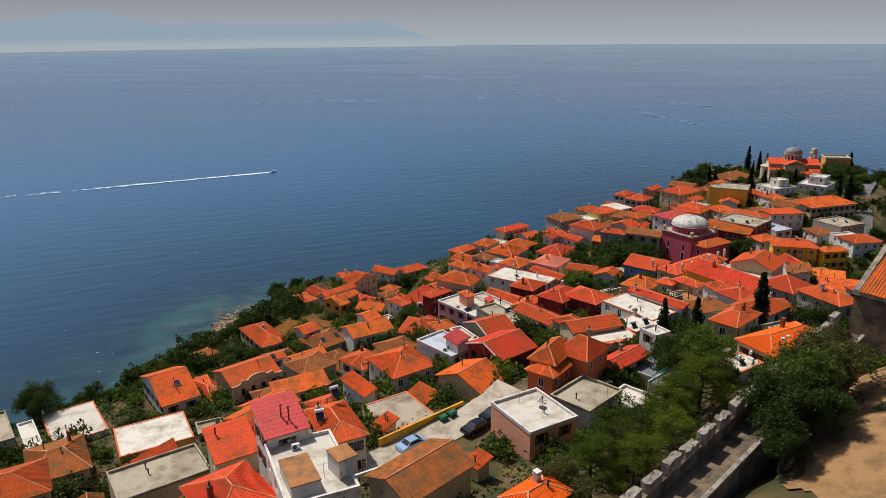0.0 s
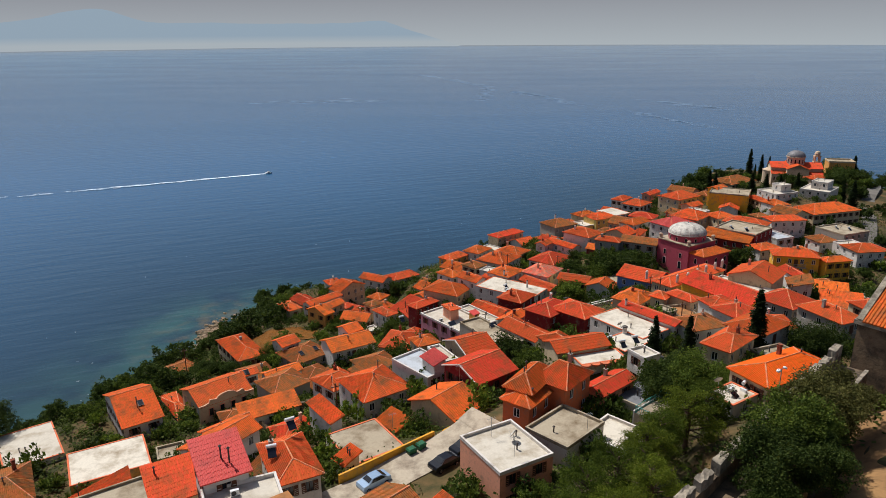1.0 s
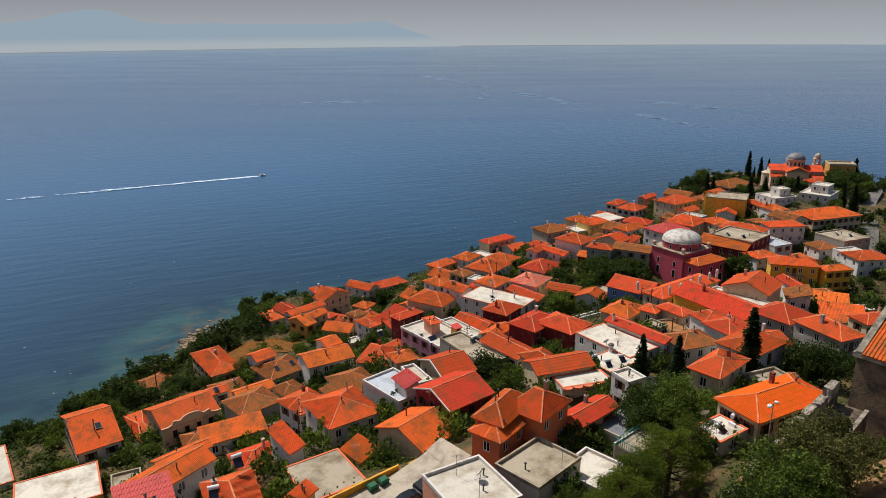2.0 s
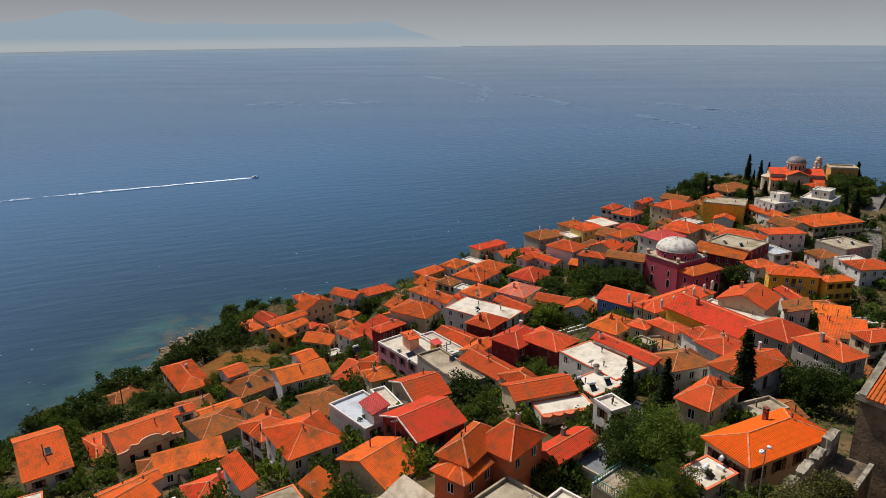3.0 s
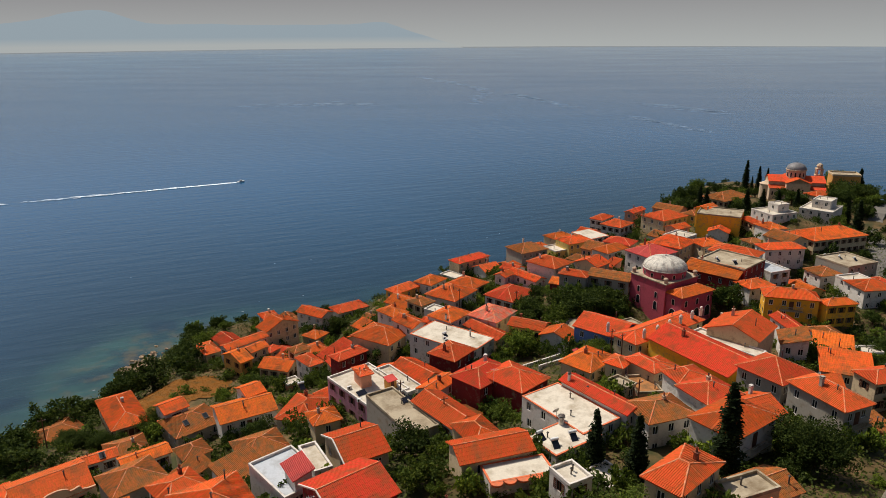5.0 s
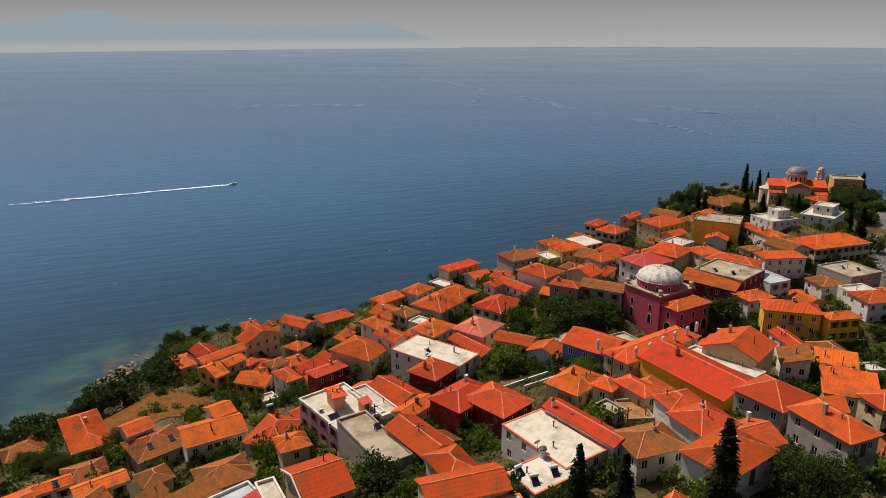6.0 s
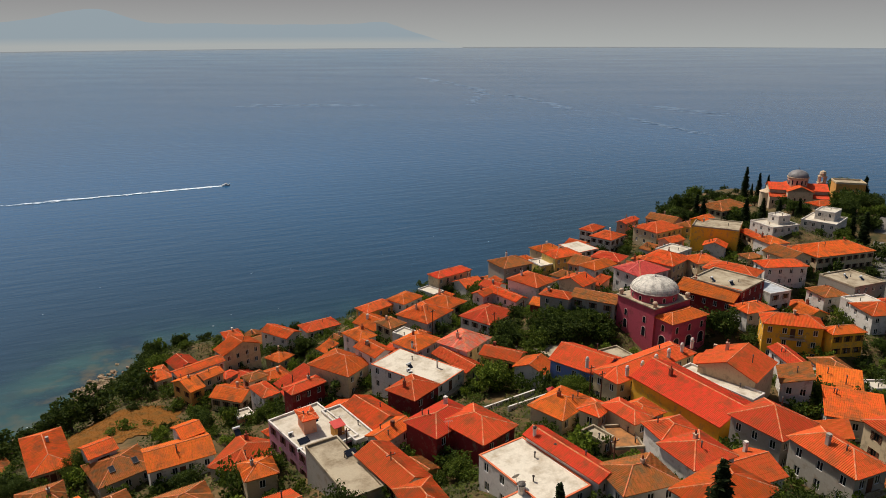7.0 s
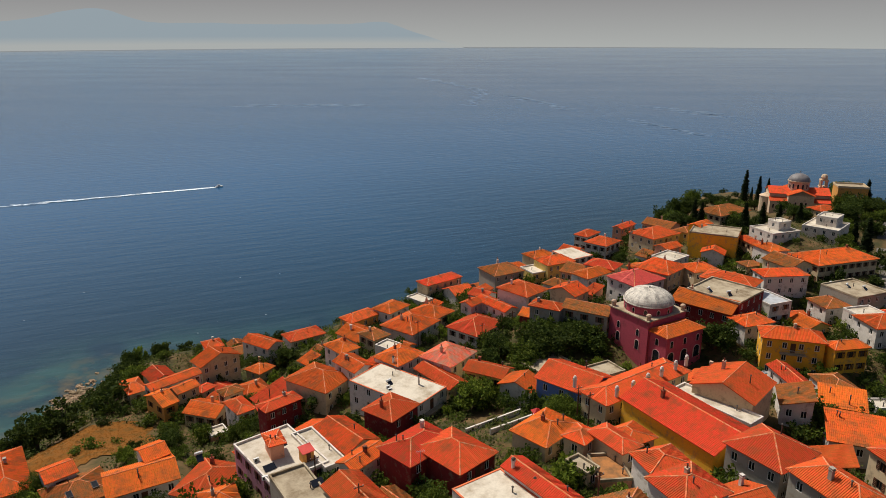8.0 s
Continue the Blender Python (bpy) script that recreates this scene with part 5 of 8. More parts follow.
tree("bush", "mid", -59.1, 236.1, 14.9, 4.35)
tree("bush", "mid", -41.4, 181.9, 27.1, 3.74)
tree("bush", "mid", -39.3, 188.4, 23.9, 3.61)
tree("tree", "dark", -39.4, 195.4, 22.8, 1.60)
tree("bush", "dark", -30.0, 206.0, 23.0, 3.01)
tree("bush", "mid", -20.6, 191.5, 24.7, 2.50)
tree("bush", "mid", -15.3, 188.5, 25.5, 2.67)
tree("bush", "mid", -15.1, 173.1, 30.2, 1.99)
tree("bush", "dark", -62.2, 190.1, 23.9, 3.46)
tree("tree", "mid", 149.1, 354.5, 31.7, 5.45)
tree("near", "dark", 36.6, 97.1, 57.5, 5.15)
tree("near", "olive", 39.9, 94.8, 59.4, 3.40)
tree("near", "dark", 69.3, 121.0, 52.1, 5.84)
tree("bush", "mid", 13.9, 69.6, 60.3, 2.62)
tree("bush", "olive", 18.5, 61.2, 65.7, 2.64)
tree("near", "dark", -77.2, 117.2, 39.4, 4.56)
tree("bush", "mid", -45.1, 121.1, 37.5, 2.96)
tree("bush", "mid", -50.4, 124.6, 36.7, 2.94)
tree("near", "dark", -55.8, 160.0, 28.9, 3.17)
tree("bush", "dark", -74.4, 180.2, 21.2, 4.94)
tree("bush", "dark", -63.0, 143.0, 34.7, 3.34)
tree("bush", "mid", -63.4, 130.8, 36.7, 2.76)
tree("bush", "mid", -67.1, 126.3, 37.8, 2.72)
tree("bush", "dark", -72.8, 128.4, 38.2, 2.28)
tree("bush", "mid", -40.8, 108.7, 40.0, 2.61)
tree("near", "mid", -19.2, 161.6, 32.3, 3.31)
tree("near", "mid", -39.2, 163.9, 30.5, 3.70)
tree("bush", "dark", -56.7, 146.7, 33.4, 4.51)
tree("near", "dark", -52.8, 159.0, 29.3, 3.01)
tree("bush", "dark", -69.3, 182.6, 21.2, 5.94)
tree("near", "dark", -48.3, 158.6, 29.5, 3.10)
tree("bush", "dark", -72.4, 169.1, 21.2, 5.68)
tree("bush", "dark", -59.9, 144.6, 34.2, 5.35)
tree("bush", "dark", -60.1, 193.7, 24.2, 4.54)
tree("bush", "dark", -24.2, 152.4, 31.5, 3.39)
tree("bush", "mid", -20.6, 155.4, 32.3, 2.85)
tree("tree", "dark", 19.2, 128.6, 47.1, 1.88)
tree("near", "mid", 51.5, 170.6, 44.1, 3.50)
tree("tree", "olive", 36.9, 146.6, 45.7, 2.17)
tree("bush", "mid", 90.2, 165.0, 44.5, 2.46)
tree("bush", "mid", 34.4, 117.1, 51.5, 1.93)
tree("bush", "mid", 27.6, 113.1, 54.4, 1.82)
tree("bush", "mid", 69.7, 126.4, 51.0, 4.06)
tree("bush", "dark", 28.7, 153.1, 44.4, 1.67)
tree("bush", "mid", 28.8, 99.7, 55.6, 1.61)
tree("bush", "mid", 5.8, 78.4, 57.4, 1.44)
tree("tree", "dark", 0.8, 106.1, 50.5, 1.12)
tree("tree", "dark", 3.6, 101.1, 51.2, 1.43)
tree("bush", "mid", 18.9, 85.3, 57.7, 1.40)
tree("bush", "dark", 28.1, 64.5, 66.0, 2.50)
tree("cypress", "cypress", 41.2, 121.2, 53.2, 8.70, 0.62)
tree("cypress", "cypress", 45.6, 116.5, 54.3, 9.60, 0.62)
tree("cypress", "cypress", 56.3, 115.7, 56.0, 12.54, 0.62)
tree("near", "mid", 95.6, 168.2, 44.1, 2.63)
tree("near", "dark", 99.2, 164.3, 42.5, 3.56)
tree("near", "dark", 106.0, 171.2, 42.3, 2.68)
tree("tree", "dark", 125.9, 237.7, 37.2, 3.22)
tree("bush", "mid", 120.7, 236.5, 36.1, 2.23)
tree("bush", "mid", 97.4, 165.2, 42.8, 2.11)
tree("tree", "dark", 118.1, 185.9, 37.9, 3.77)
tree("tree", "dark", 166.6, 317.8, 35.9, 3.64)
tree("tree", "dark", 183.6, 313.3, 35.8, 5.08)
tree("tree", "dark", 181.0, 326.9, 39.1, 4.76)
tree("tree", "mid", 160.1, 278.7, 37.3, 3.59)
tree("tree", "dark", 47.3, 123.9, 51.7, 1.93)
tree("tree", "dark", 25.9, 124.8, 49.1, 1.48)
tree("tree", "mid", -4.8, 146.3, 39.0, 1.84)
tree("bush", "olive", 3.1, 148.7, 40.8, 1.23)
tree("bush", "mid", -27.3, 133.1, 37.2, 1.66)
tree("bush", "mid", -4.9, 91.2, 54.9, 0.65)
tree("bush", "mid", -52.3, 116.8, 38.2, 1.81)
tree("bush", "mid", -35.3, 101.6, 42.6, 1.76)
tree("bush", "mid", -59.7, 118.5, 37.9, 1.63)
tree("bush", "mid", -54.6, 90.9, 43.9, 1.54)
tree("bush", "mid", 32.7, 120.7, 50.6, 1.58)
tree("bush", "mid", 32.2, 97.0, 56.7, 1.40)
tree("tree", "dark", 138.6, 380.9, 28.8, 4.76)
tree("tree", "mid", 129.5, 370.4, 23.6, 5.62)
tree("tree", "dark", 122.0, 331.8, 34.1, 4.04)
tree("tree", "mid", 137.5, 409.8, 13.7, 4.60)
tree("cypress", "cypress", 127.1, 330.3, 34.3, 10.88, 0.62)
tree("cypress", "cypress", 125.3, 333.3, 34.9, 10.95, 0.62)
tree("tree", "dark", 86.7, 287.5, 34.5, 2.60)
tree("tree", "mid", 141.2, 332.2, 35.3, 4.13)
tree("tree", "mid", 148.0, 365.7, 33.0, 3.32)
tree("tree", "dark", 155.7, 372.0, 32.7, 3.41)
tree("cypress", "cypress", 142.0, 325.3, 33.2, 13.26, 0.62)
tree("cypress", "cypress", 155.9, 341.9, 29.6, 12.70, 0.62)
tree("cypress", "cypress", 159.8, 336.0, 31.7, 11.53, 0.62)
tree("cypress", "cypress", 162.4, 324.9, 35.8, 10.69, 0.62)
tree("tree", "dark", 166.0, 328.4, 37.9, 3.75)
tree("tree", "dark", 167.9, 378.7, 30.2, 3.79)
tree("tree", "dark", 178.2, 324.4, 38.9, 5.18)
tree("cypress", "cypress", 215.0, 374.0, 29.1, 16.08, 0.62)
tree("tree", "mid", 188.9, 324.7, 38.3, 3.60)
tree("cypress", "cypress", 164.7, 283.4, 36.0, 15.02, 0.62)
tree("cypress", "cypress", 172.3, 304.0, 34.2, 10.69, 0.62)
tree("tree", "mid", 196.3, 329.1, 37.7, 3.69)
tree("tree", "mid", 171.3, 300.2, 34.1, 2.62)
tree("tree", "mid", 126.2, 238.7, 37.5, 2.91)
tree("bush", "mid", 120.2, 239.7, 39.0, 2.09)
tree("tree", "dark", 151.1, 252.7, 38.9, 2.69)


STREET_LINE = [(-14, 70), (-8.5, 76.5), (-3.5, 81.5), (3, 86.8), (8.5, 91.2), (10.6, 93.2)]


def free_spot(x, y, margin):
    """True where no house stands within margin and the vacant plot is kept clear."""
    if -54 < x < -34 and 172 < y < 199:
        return False
    for (ax, ay), (bx, by) in zip(STREET_LINE, STREET_LINE[1:]):
        k = min(1, max(0, ((x - ax) * (bx - ax) + (y - ay) * (by - ay)) / ((bx - ax) ** 2 + (by - ay) ** 2)))
        if math.hypot(x - ax - k * (bx - ax), y - ay - k * (by - ay)) < 5.2:
            return False
    for s in SPECS:
        a = radians(s[5])
        dx, dy = x - s[0], y - s[1]
        if abs(dx * math.cos(a) + dy * math.sin(a)) < s[3] / 2 + margin and abs(-dx * math.sin(a) + dy * math.cos(a)) < s[4] / 2 + margin:
            return False
    return True


def spots(count, x0, x1, y0, y1, lo, hi):
    """Free places on the slope. lo, hi: metres inland."""
    rng = random.Random(count + int(x0))
    made = 0
    for _ in range(count * 30):
        if made >= count:
            break
        x, y = rng.uniform(x0, x1), rng.uniform(y0, y1)
        if lo < shore_distance(x, y) < hi and free_spot(x, y, 0.8):
            made += 1
            yield x, y, rng


def scatter(count, x0, x1, y0, y1, lo, hi, tones, least, most):
    """Single shrubs in the gardens and lanes."""
    for x, y, rng in spots(count, x0, x1, y0, y1, lo, hi):
        size = rng.uniform(least, most)
        tree("bush", rng.choice(tones), x, y, ground(x, y) - 0.15 * size, size, rng.uniform(0.8, 1.2))


def thicket(name, label, tone, areas):
    """Countless shrubs of a slope, grown together."""
    v = []
    crowns = [np.array([q.co for q in TREES["bush", tone, i][1].vertices]).reshape(-1, 4, 3)[::2] for i in range(3)]
    for count, x0, x1, y0, y1, lo, hi, least, most in areas:
        for x, y, rng in spots(count, x0, x1, y0, y1, lo, hi):
            q = crowns[rng.randrange(3)]
            mid = q.mean(axis=1, keepdims=True)
            q = mid + (q - mid) * 1.35
            a, size = rng.uniform(0, math.tau), rng.uniform(least, most)
            turn = np.array([[math.cos(a), math.sin(a), 0], [-math.sin(a), math.cos(a), 0], [0, 0, rng.uniform(0.8, 1.25)]])
            v.append(q.reshape(-1, 3) @ turn * size + np.array([x, y, ground(x, y) - 0.15 * size]))
    v = np.concatenate(v)
    s = Shape()
    s.v = v.tolist()
    s.f = np.arange(len(v)).reshape(-1, 4).tolist()
    tagged(new(name, s.mesh(name, LEAF[tone])), label, "shrubs", kind="stuff")


scatter(215, -60, 125, 62, 290, 24, 400, ("dark", "mid", "mid", "light"), 1.0, 2.4)
thicket("slope_thicket", "dark green thicket down the slope to the sea", "dark",
        ((110, -125, -50, 95, 205, 5, 100, 1.5, 2.9), (40, -85, -20, 200, 285, 11, 24, 1.6, 3.0), (45, -20, 175, 250, 470, 3, 40, 1.8, 3.6), (50, 120, 240, 262, 420, 8, 200, 2.2, 4.4)))
thicket("garden_thicket", "green thicket of mixed shrubs on the open ground", "mid",
        ((45, -124, -50, 95, 205, 6, 100, 1.2, 2.4), (60, -85, -18, 58, 135, 30, 400, 1.2, 2.6), (25, -84, -20, 200, 285, 10, 24, 1.2, 2.4)))
for _x, _y, _z, _tone, _r in ((30, 53, 76.5, "dark", 3.7), (33, 56.6, 76.8, "mid", 4.0), (36.6, 60.2, 77, "olive", 3.8), (39.8, 62.8, 77.2, "olive", 3.0),
                              (33, 53.2, 76.8, "dark", 3.1), (28.6, 49.6, 76.6, "dark", 2.2), (39.5, 95, 60.5, "mid", 4.8), (44, 94.5, 61, "light", 3.8),
                              (36.5, 97.5, 59.5, "dark", 3.8), (12, 53.5, 69, "olive", 2.8), (30.0, 78, 63.5, "dark", 2.6)):
    tree("near", _tone, _x, _y, _z, _r)
for _x, _y, _z, _tone, _r in ((27.5, 72.5, 66.5, "needle", 3.4), (25.5, 69, 67.0, "light_needle", 3.3), (21.5, 64.5, 67.0, "needle", 3.5), (18, 61, 68, "needle", 3.2), (15, 57, 68.5, "needle", 3.2),
                              (23.5, 60.5, 69, "light_needle", 3.2), (31.5, 75.5, 66.5, "light_needle", 3.8), (35.5, 80, 65.5, "needle", 3.4), (19, 57, 69, "light_needle", 2.8)):
    tree("pine", _tone, _x, _y, _z, _r)
for _x, _y, _tone, _r in ((39.4, 201.8, "dark", 3.4), (41.3, 215.2, "mid", 2.6), (44.5, 223.2, "dark", 3.0), (-28.6, 173.7, "light", 2.2),
                         (-29.4, 193.5, "mid", 2.8), (-22.5, 179.2, "dark", 3.4), (-12.2, 187.5, "mid", 2.6), (13.1, 177.7, "dark", 3.0),
                         (31.9, 119.1, "light", 2.2), (17.7, 116.7, "mid", 2.8), (16.1, 128.0, "dark", 3.4), (30.0, 143.3, "mid", 2.6),
                         (-14.1, 151.1, "dark", 3.0), (63.7, 208.4, "light", 2.2), (3.9, 208.5, "mid", 2.8)):
    tree("tree", _tone, _x, _y, ground(_x, _y) - 0.3, _r)
    tree("bush", "mid", _x + 2.6, _y - 2.2, ground(_x + 2.6, _y - 2.2) - 0.2, _r * 0.6)
for _x, _y, _tone, _r in ((-74, 213, "dark", 4.2), (-70, 216, "mid", 3.6), (-79, 207, "dark", 3.6), (-57, 221, "dark", 4.8), (-52, 226, "mid", 4.4),
                          (-59, 233, "dark", 4.4), (-63, 242, "dark", 3.8), (-74, 169, "dark", 4.4), (-80, 160, "dark", 4.2), (-85, 168, "mid", 3.4),
                          (-72, 178, "dark", 4.0), (-78, 186, "dark", 3.6), (-72, 156, "mid", 4.0), (-88, 150, "dark", 3.4)):
    tree("tree", _tone, _x, _y, ground(_x, _y) - 0.3, _r)
for _x, _y, _r in ((-70, 259, 3.0), (-64, 264, 2.6), (-60, 258, 3.2), (-66, 251, 3.4)):
    tree("tree", "dark", _x, _y, max(0.6, ground(_x, _y)) - 0.2, _r, 1.25)
for _x, _y, _r in ((-71, 266.5, 2.8), (-64.5, 270.5, 2.3)):
    tree("airy", "light", _x, _y, ground(_x, _y) - 0.2, _r, 2.6)


for _x, _y, _h in ((167.5, 391, 16), (177, 398, 12.5), (182.5, 401, 11), (172, 394, 8)):
    tree("cypress", "cypress", _x, _y, ground(_x, _y) - 0.3, _h, 0.72)
for _x, _y, _r in ((180, 322, 4.2), (170, 307, 3.8), (185, 332, 4.4), (193, 343, 4.5), (160, 288, 3.4), (174, 314, 3.4), (155, 278, 3.0), (210, 330, 4), (166, 298, 3.3), (200, 314, 4)):
    tree("tree", "dark" if _r > 4 else "mid", _x, _y, ground(_x, _y) - 0.3, _r)
for _x, _y, _tone, _r in ((112, 176, "mid", 2.6), (118, 172, "dark", 3.2), (125, 181, "mid", 2.8), (109, 167, "dark", 2.8), (131, 190, "dark", 3.2), (104, 157, "mid", 2.6), (100, 150, "dark", 3.0),
                          (137, 200, "dark", 3.2), (146, 205, "mid", 3.0), (124, 200, "dark", 2.6), (120, 207, "mid", 2.2), (134, 246, "dark", 3.0), (143, 248, "mid", 2.8), (150, 236, "dark", 3.4)):
    tree("tree", _tone, _x, _y, ground(_x, _y) - 0.3, _r)
for _x, _y, _r in ((118, 330, 4.5), (124, 322, 4.5), (131, 316, 5), (138, 322, 4.5), (144, 330, 4), (112, 318, 4), (150, 340, 4.5), (158, 348, 4), (205, 352, 5), (214, 346, 5),
                   (222, 352, 5), (228, 362, 5), (200, 340, 4.5), (96, 312, 4), (86, 306, 3.8), (165, 335, 4), (240, 350, 5.5), (250, 362, 5.5)):
    tree("tree", "dark", _x, _y, ground(_x, _y) - 0.3, _r)


for _x, _y, _tone, _r, _tall in ((128, 380, "dark", 6.0, 1.5), (135, 385, "dark", 6.2, 1.2), (142, 388, "mid", 4.8, 1.2), (131, 390, "dark", 5.0, 1.3), (215, 398, "dark", 5.0, 1.7),
                                 (207, 382, "mid", 6.0, 1.4), (201, 374, "dark", 5.0, 1.2), (218, 371, "dark", 5.5, 1.1), (213, 388, "dark", 5.0, 1.4), (197, 356, "dark", 4.4, 1.7), (203, 353, "dark", 4.6, 1.4), (190, 350, "mid", 3.4, 1.3), (168, 352, "dark", 3.4, 1.2)):
    tree("tree", _tone, _x, _y, ground(_x, _y) - 0.3, _r, _tall)


# ---------------------------------------------------------------- scrub and weeds
def build_undergrowth():
    """Low leafy scrub over the open slope and in the gaps between the houses."""
    rng = np.random.default_rng(12)
    n = 50000
    x, y = rng.uniform(-135, 175, n), rng.uniform(60, 330, n)
    free = np.ones(n, bool)
    for s in SPECS:
        a = radians(s[5])
        dx, dy = x - s[0], y - s[1]
        u, v = np.abs(dx * math.cos(a) + dy * math.sin(a)), np.abs(-dx * math.sin(a) + dy * math.cos(a))
        free &= ~((u < s[3] / 2 + 0.25) & (v < s[4] / 2 + 0.25))
    for (ax, ay), (bx, by) in zip(STREET_LINE, STREET_LINE[1:]):
        k = np.clip(((x - ax) * (bx - ax) + (y - ay) * (by - ay)) / ((bx - ax) ** 2 + (by - ay) ** 2), 0, 1)
        free &= np.hypot(x - ax - k * (bx - ax), y - ay - k * (by - ay)) > 4.6
    free &= ~((x > -53) & (x < -33) & (y > 171) & (y < 199))
    free &= ~((np.abs(x + 86) < 6) & (np.abs(y - 254) < 7))
    v, f = [], []
    for px, py in zip(x[free], y[free]):
        e = shore_distance(px, py)
        patch = noise.noise(Vector((px * 0.09, py * 0.09, 4.0)))
        slope = e < 110 and px < -52 or e < 24
        if e < 3 or patch < (-0.75 if slope else -0.34):
            continue
        z0 = ground(px, py)
        tall = (0.9 + 1.2 * max(0.0, patch)) if slope else 1.0 + 0.9 * max(0.0, patch)
        for _ in range(8 if slope else 6):
            q = rng.normal(0, 1, 6)
            c = Vector((px + 0.55 * q[0], py + 0.55 * q[1], z0 + tall * abs(q[2]) * 0.6))
            a = Vector((q[3], q[4], 0.5 * q[5])).normalized() * rng.uniform(0.17, 0.36)
            b = a.cross(Vector((q[1] * 0.5, q[0] * 0.5, 1.0))).normalized() * a.length * 0.6
            k = len(v)
            v += [c - a, c - b, c + a, c + b]
            f.append((k, k + 1, k + 2, k + 3))
    s = Shape()
    s.v, s.f = v, f
    tagged(new("undergrowth", s.mesh("undergrowth", LEAF["scrub"])), "dark green scrub and weeds between the houses and down the slope", "shrubs", kind="stuff")


build_undergrowth()


def wall_greenery():
    """Shrubs and climbers that fill the lanes along the house walls."""
    rng = random.Random(77)
    v = {"dark": [], "mid": [], "light": []}
    crowns = {k: [np.array([q.co for q in TREES["bush", k, i][1].vertices]).reshape(-1, 4, 3)[::4] for i in range(3)] for k in v}
    for s in SPECS:
        x, y, w, d, a = s[0], s[1], s[3], s[4], radians(s[5])
        if y < 76:
            continue
        for along, out, span in ((1, 0, w), (0, 1, d)):
            for _ in range(2):
                k, off = rng.uniform(-0.5, 0.5) * span, rng.uniform(0.9, 2.6)
                lx, ly = (k, -d / 2 - off) if along else (-w / 2 - off, k)
                px, py = x + lx * math.cos(a) - ly * math.sin(a), y + lx * math.sin(a) + ly * math.cos(a)
                size = rng.uniform(1.3, 2.7)
                if not free_spot(px, py, 0.15) or shore_distance(px, py) < 14:
                    continue
                tone = rng.choice(("dark", "dark", "mid", "mid", "light"))
                q = crowns[tone][rng.randrange(3)]
                mid = q.mean(axis=1, keepdims=True)
                q = mid + (q - mid) * 1.6
                b = rng.uniform(0, math.tau)
                turn = np.array([[math.cos(b), math.sin(b), 0], [-math.sin(b), math.cos(b), 0], [0, 0, rng.uniform(0.9, 1.7)]])
                v[tone].append(q.reshape(-1, 3) @ turn * size + np.array([px, py, ground(px, py) - 0.2]))
    for tone, blocks in v.items():
        pts = np.concatenate(blocks)
        s = Shape()
        s.v = pts.tolist()
        s.f = np.arange(len(pts)).reshape(-1, 4).tolist()
        tagged(new("lane_greenery", s.mesh("lane_greenery", LEAF[tone])), WORDS[tone] + " shrubs and climbers along the house walls", "shrubs", kind="stuff")


wall_greenery()


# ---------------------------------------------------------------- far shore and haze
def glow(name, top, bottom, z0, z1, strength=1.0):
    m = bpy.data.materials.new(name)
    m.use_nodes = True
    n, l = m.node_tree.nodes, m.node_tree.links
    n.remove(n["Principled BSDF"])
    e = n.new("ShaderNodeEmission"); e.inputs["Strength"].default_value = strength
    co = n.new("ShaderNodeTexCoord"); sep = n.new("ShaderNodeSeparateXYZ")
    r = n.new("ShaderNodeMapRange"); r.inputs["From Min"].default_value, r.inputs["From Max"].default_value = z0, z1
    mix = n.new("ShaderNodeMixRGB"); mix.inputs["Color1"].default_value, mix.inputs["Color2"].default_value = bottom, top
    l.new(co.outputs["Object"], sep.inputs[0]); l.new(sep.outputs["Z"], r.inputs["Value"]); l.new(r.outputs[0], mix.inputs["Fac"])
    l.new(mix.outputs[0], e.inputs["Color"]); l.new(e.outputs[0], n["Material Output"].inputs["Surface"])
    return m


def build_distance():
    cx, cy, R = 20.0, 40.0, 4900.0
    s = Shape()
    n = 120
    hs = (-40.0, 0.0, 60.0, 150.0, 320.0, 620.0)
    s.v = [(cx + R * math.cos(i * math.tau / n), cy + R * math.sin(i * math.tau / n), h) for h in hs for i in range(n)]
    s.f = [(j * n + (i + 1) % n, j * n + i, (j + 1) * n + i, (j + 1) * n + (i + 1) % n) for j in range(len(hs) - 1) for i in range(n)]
    # haze painted as a glowing sheet, palest at the horizon
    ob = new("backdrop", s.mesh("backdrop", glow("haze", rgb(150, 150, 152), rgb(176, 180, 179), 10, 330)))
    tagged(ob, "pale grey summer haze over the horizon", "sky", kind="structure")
    # the far island, as ridges of different height
    R = 4700.0
    m = Shape()
    N = 150
    for i in range(N + 1):
        k = i / N
        az = radians(-37 + k * 38)
        h = 156 + 86 * math.exp(-((k - 0.27) / (0.105 if k < 0.27 else 0.062)) ** 2) + 8 * math.exp(-((k - 0.45) / 0.07) ** 2) + 14 * math.exp(-((k - 0.81) / 0.05) ** 2)
        h *= min(1, (0.99 - min(k, 0.99)) / 0.17)
        h += 4.0 * noise.noise(Vector((k * 26, 0, 3))) + 2.0 * noise.noise(Vector((k * 80, 0, 7)))
        x, y = cx + R * math.sin(az), cy + R * math.cos(az)
        m.v += [(x, y, -30.0), (x, y, max(1.0, h)), (x + 60 * math.sin(az), y + 60 * math.cos(az), -30.0)]
    for i in range(N):
        a, b = 3 * i, 3 * i + 3
        m.f += [(a, a + 1, b + 1, b), (a + 1, a + 2, b + 2, b + 1)]
    # haze put into its colour: it glows, its foot fading to the backdrop tone
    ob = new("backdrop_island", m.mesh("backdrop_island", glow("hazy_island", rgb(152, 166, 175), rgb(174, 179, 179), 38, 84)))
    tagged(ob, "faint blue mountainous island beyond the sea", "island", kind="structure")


build_distance()


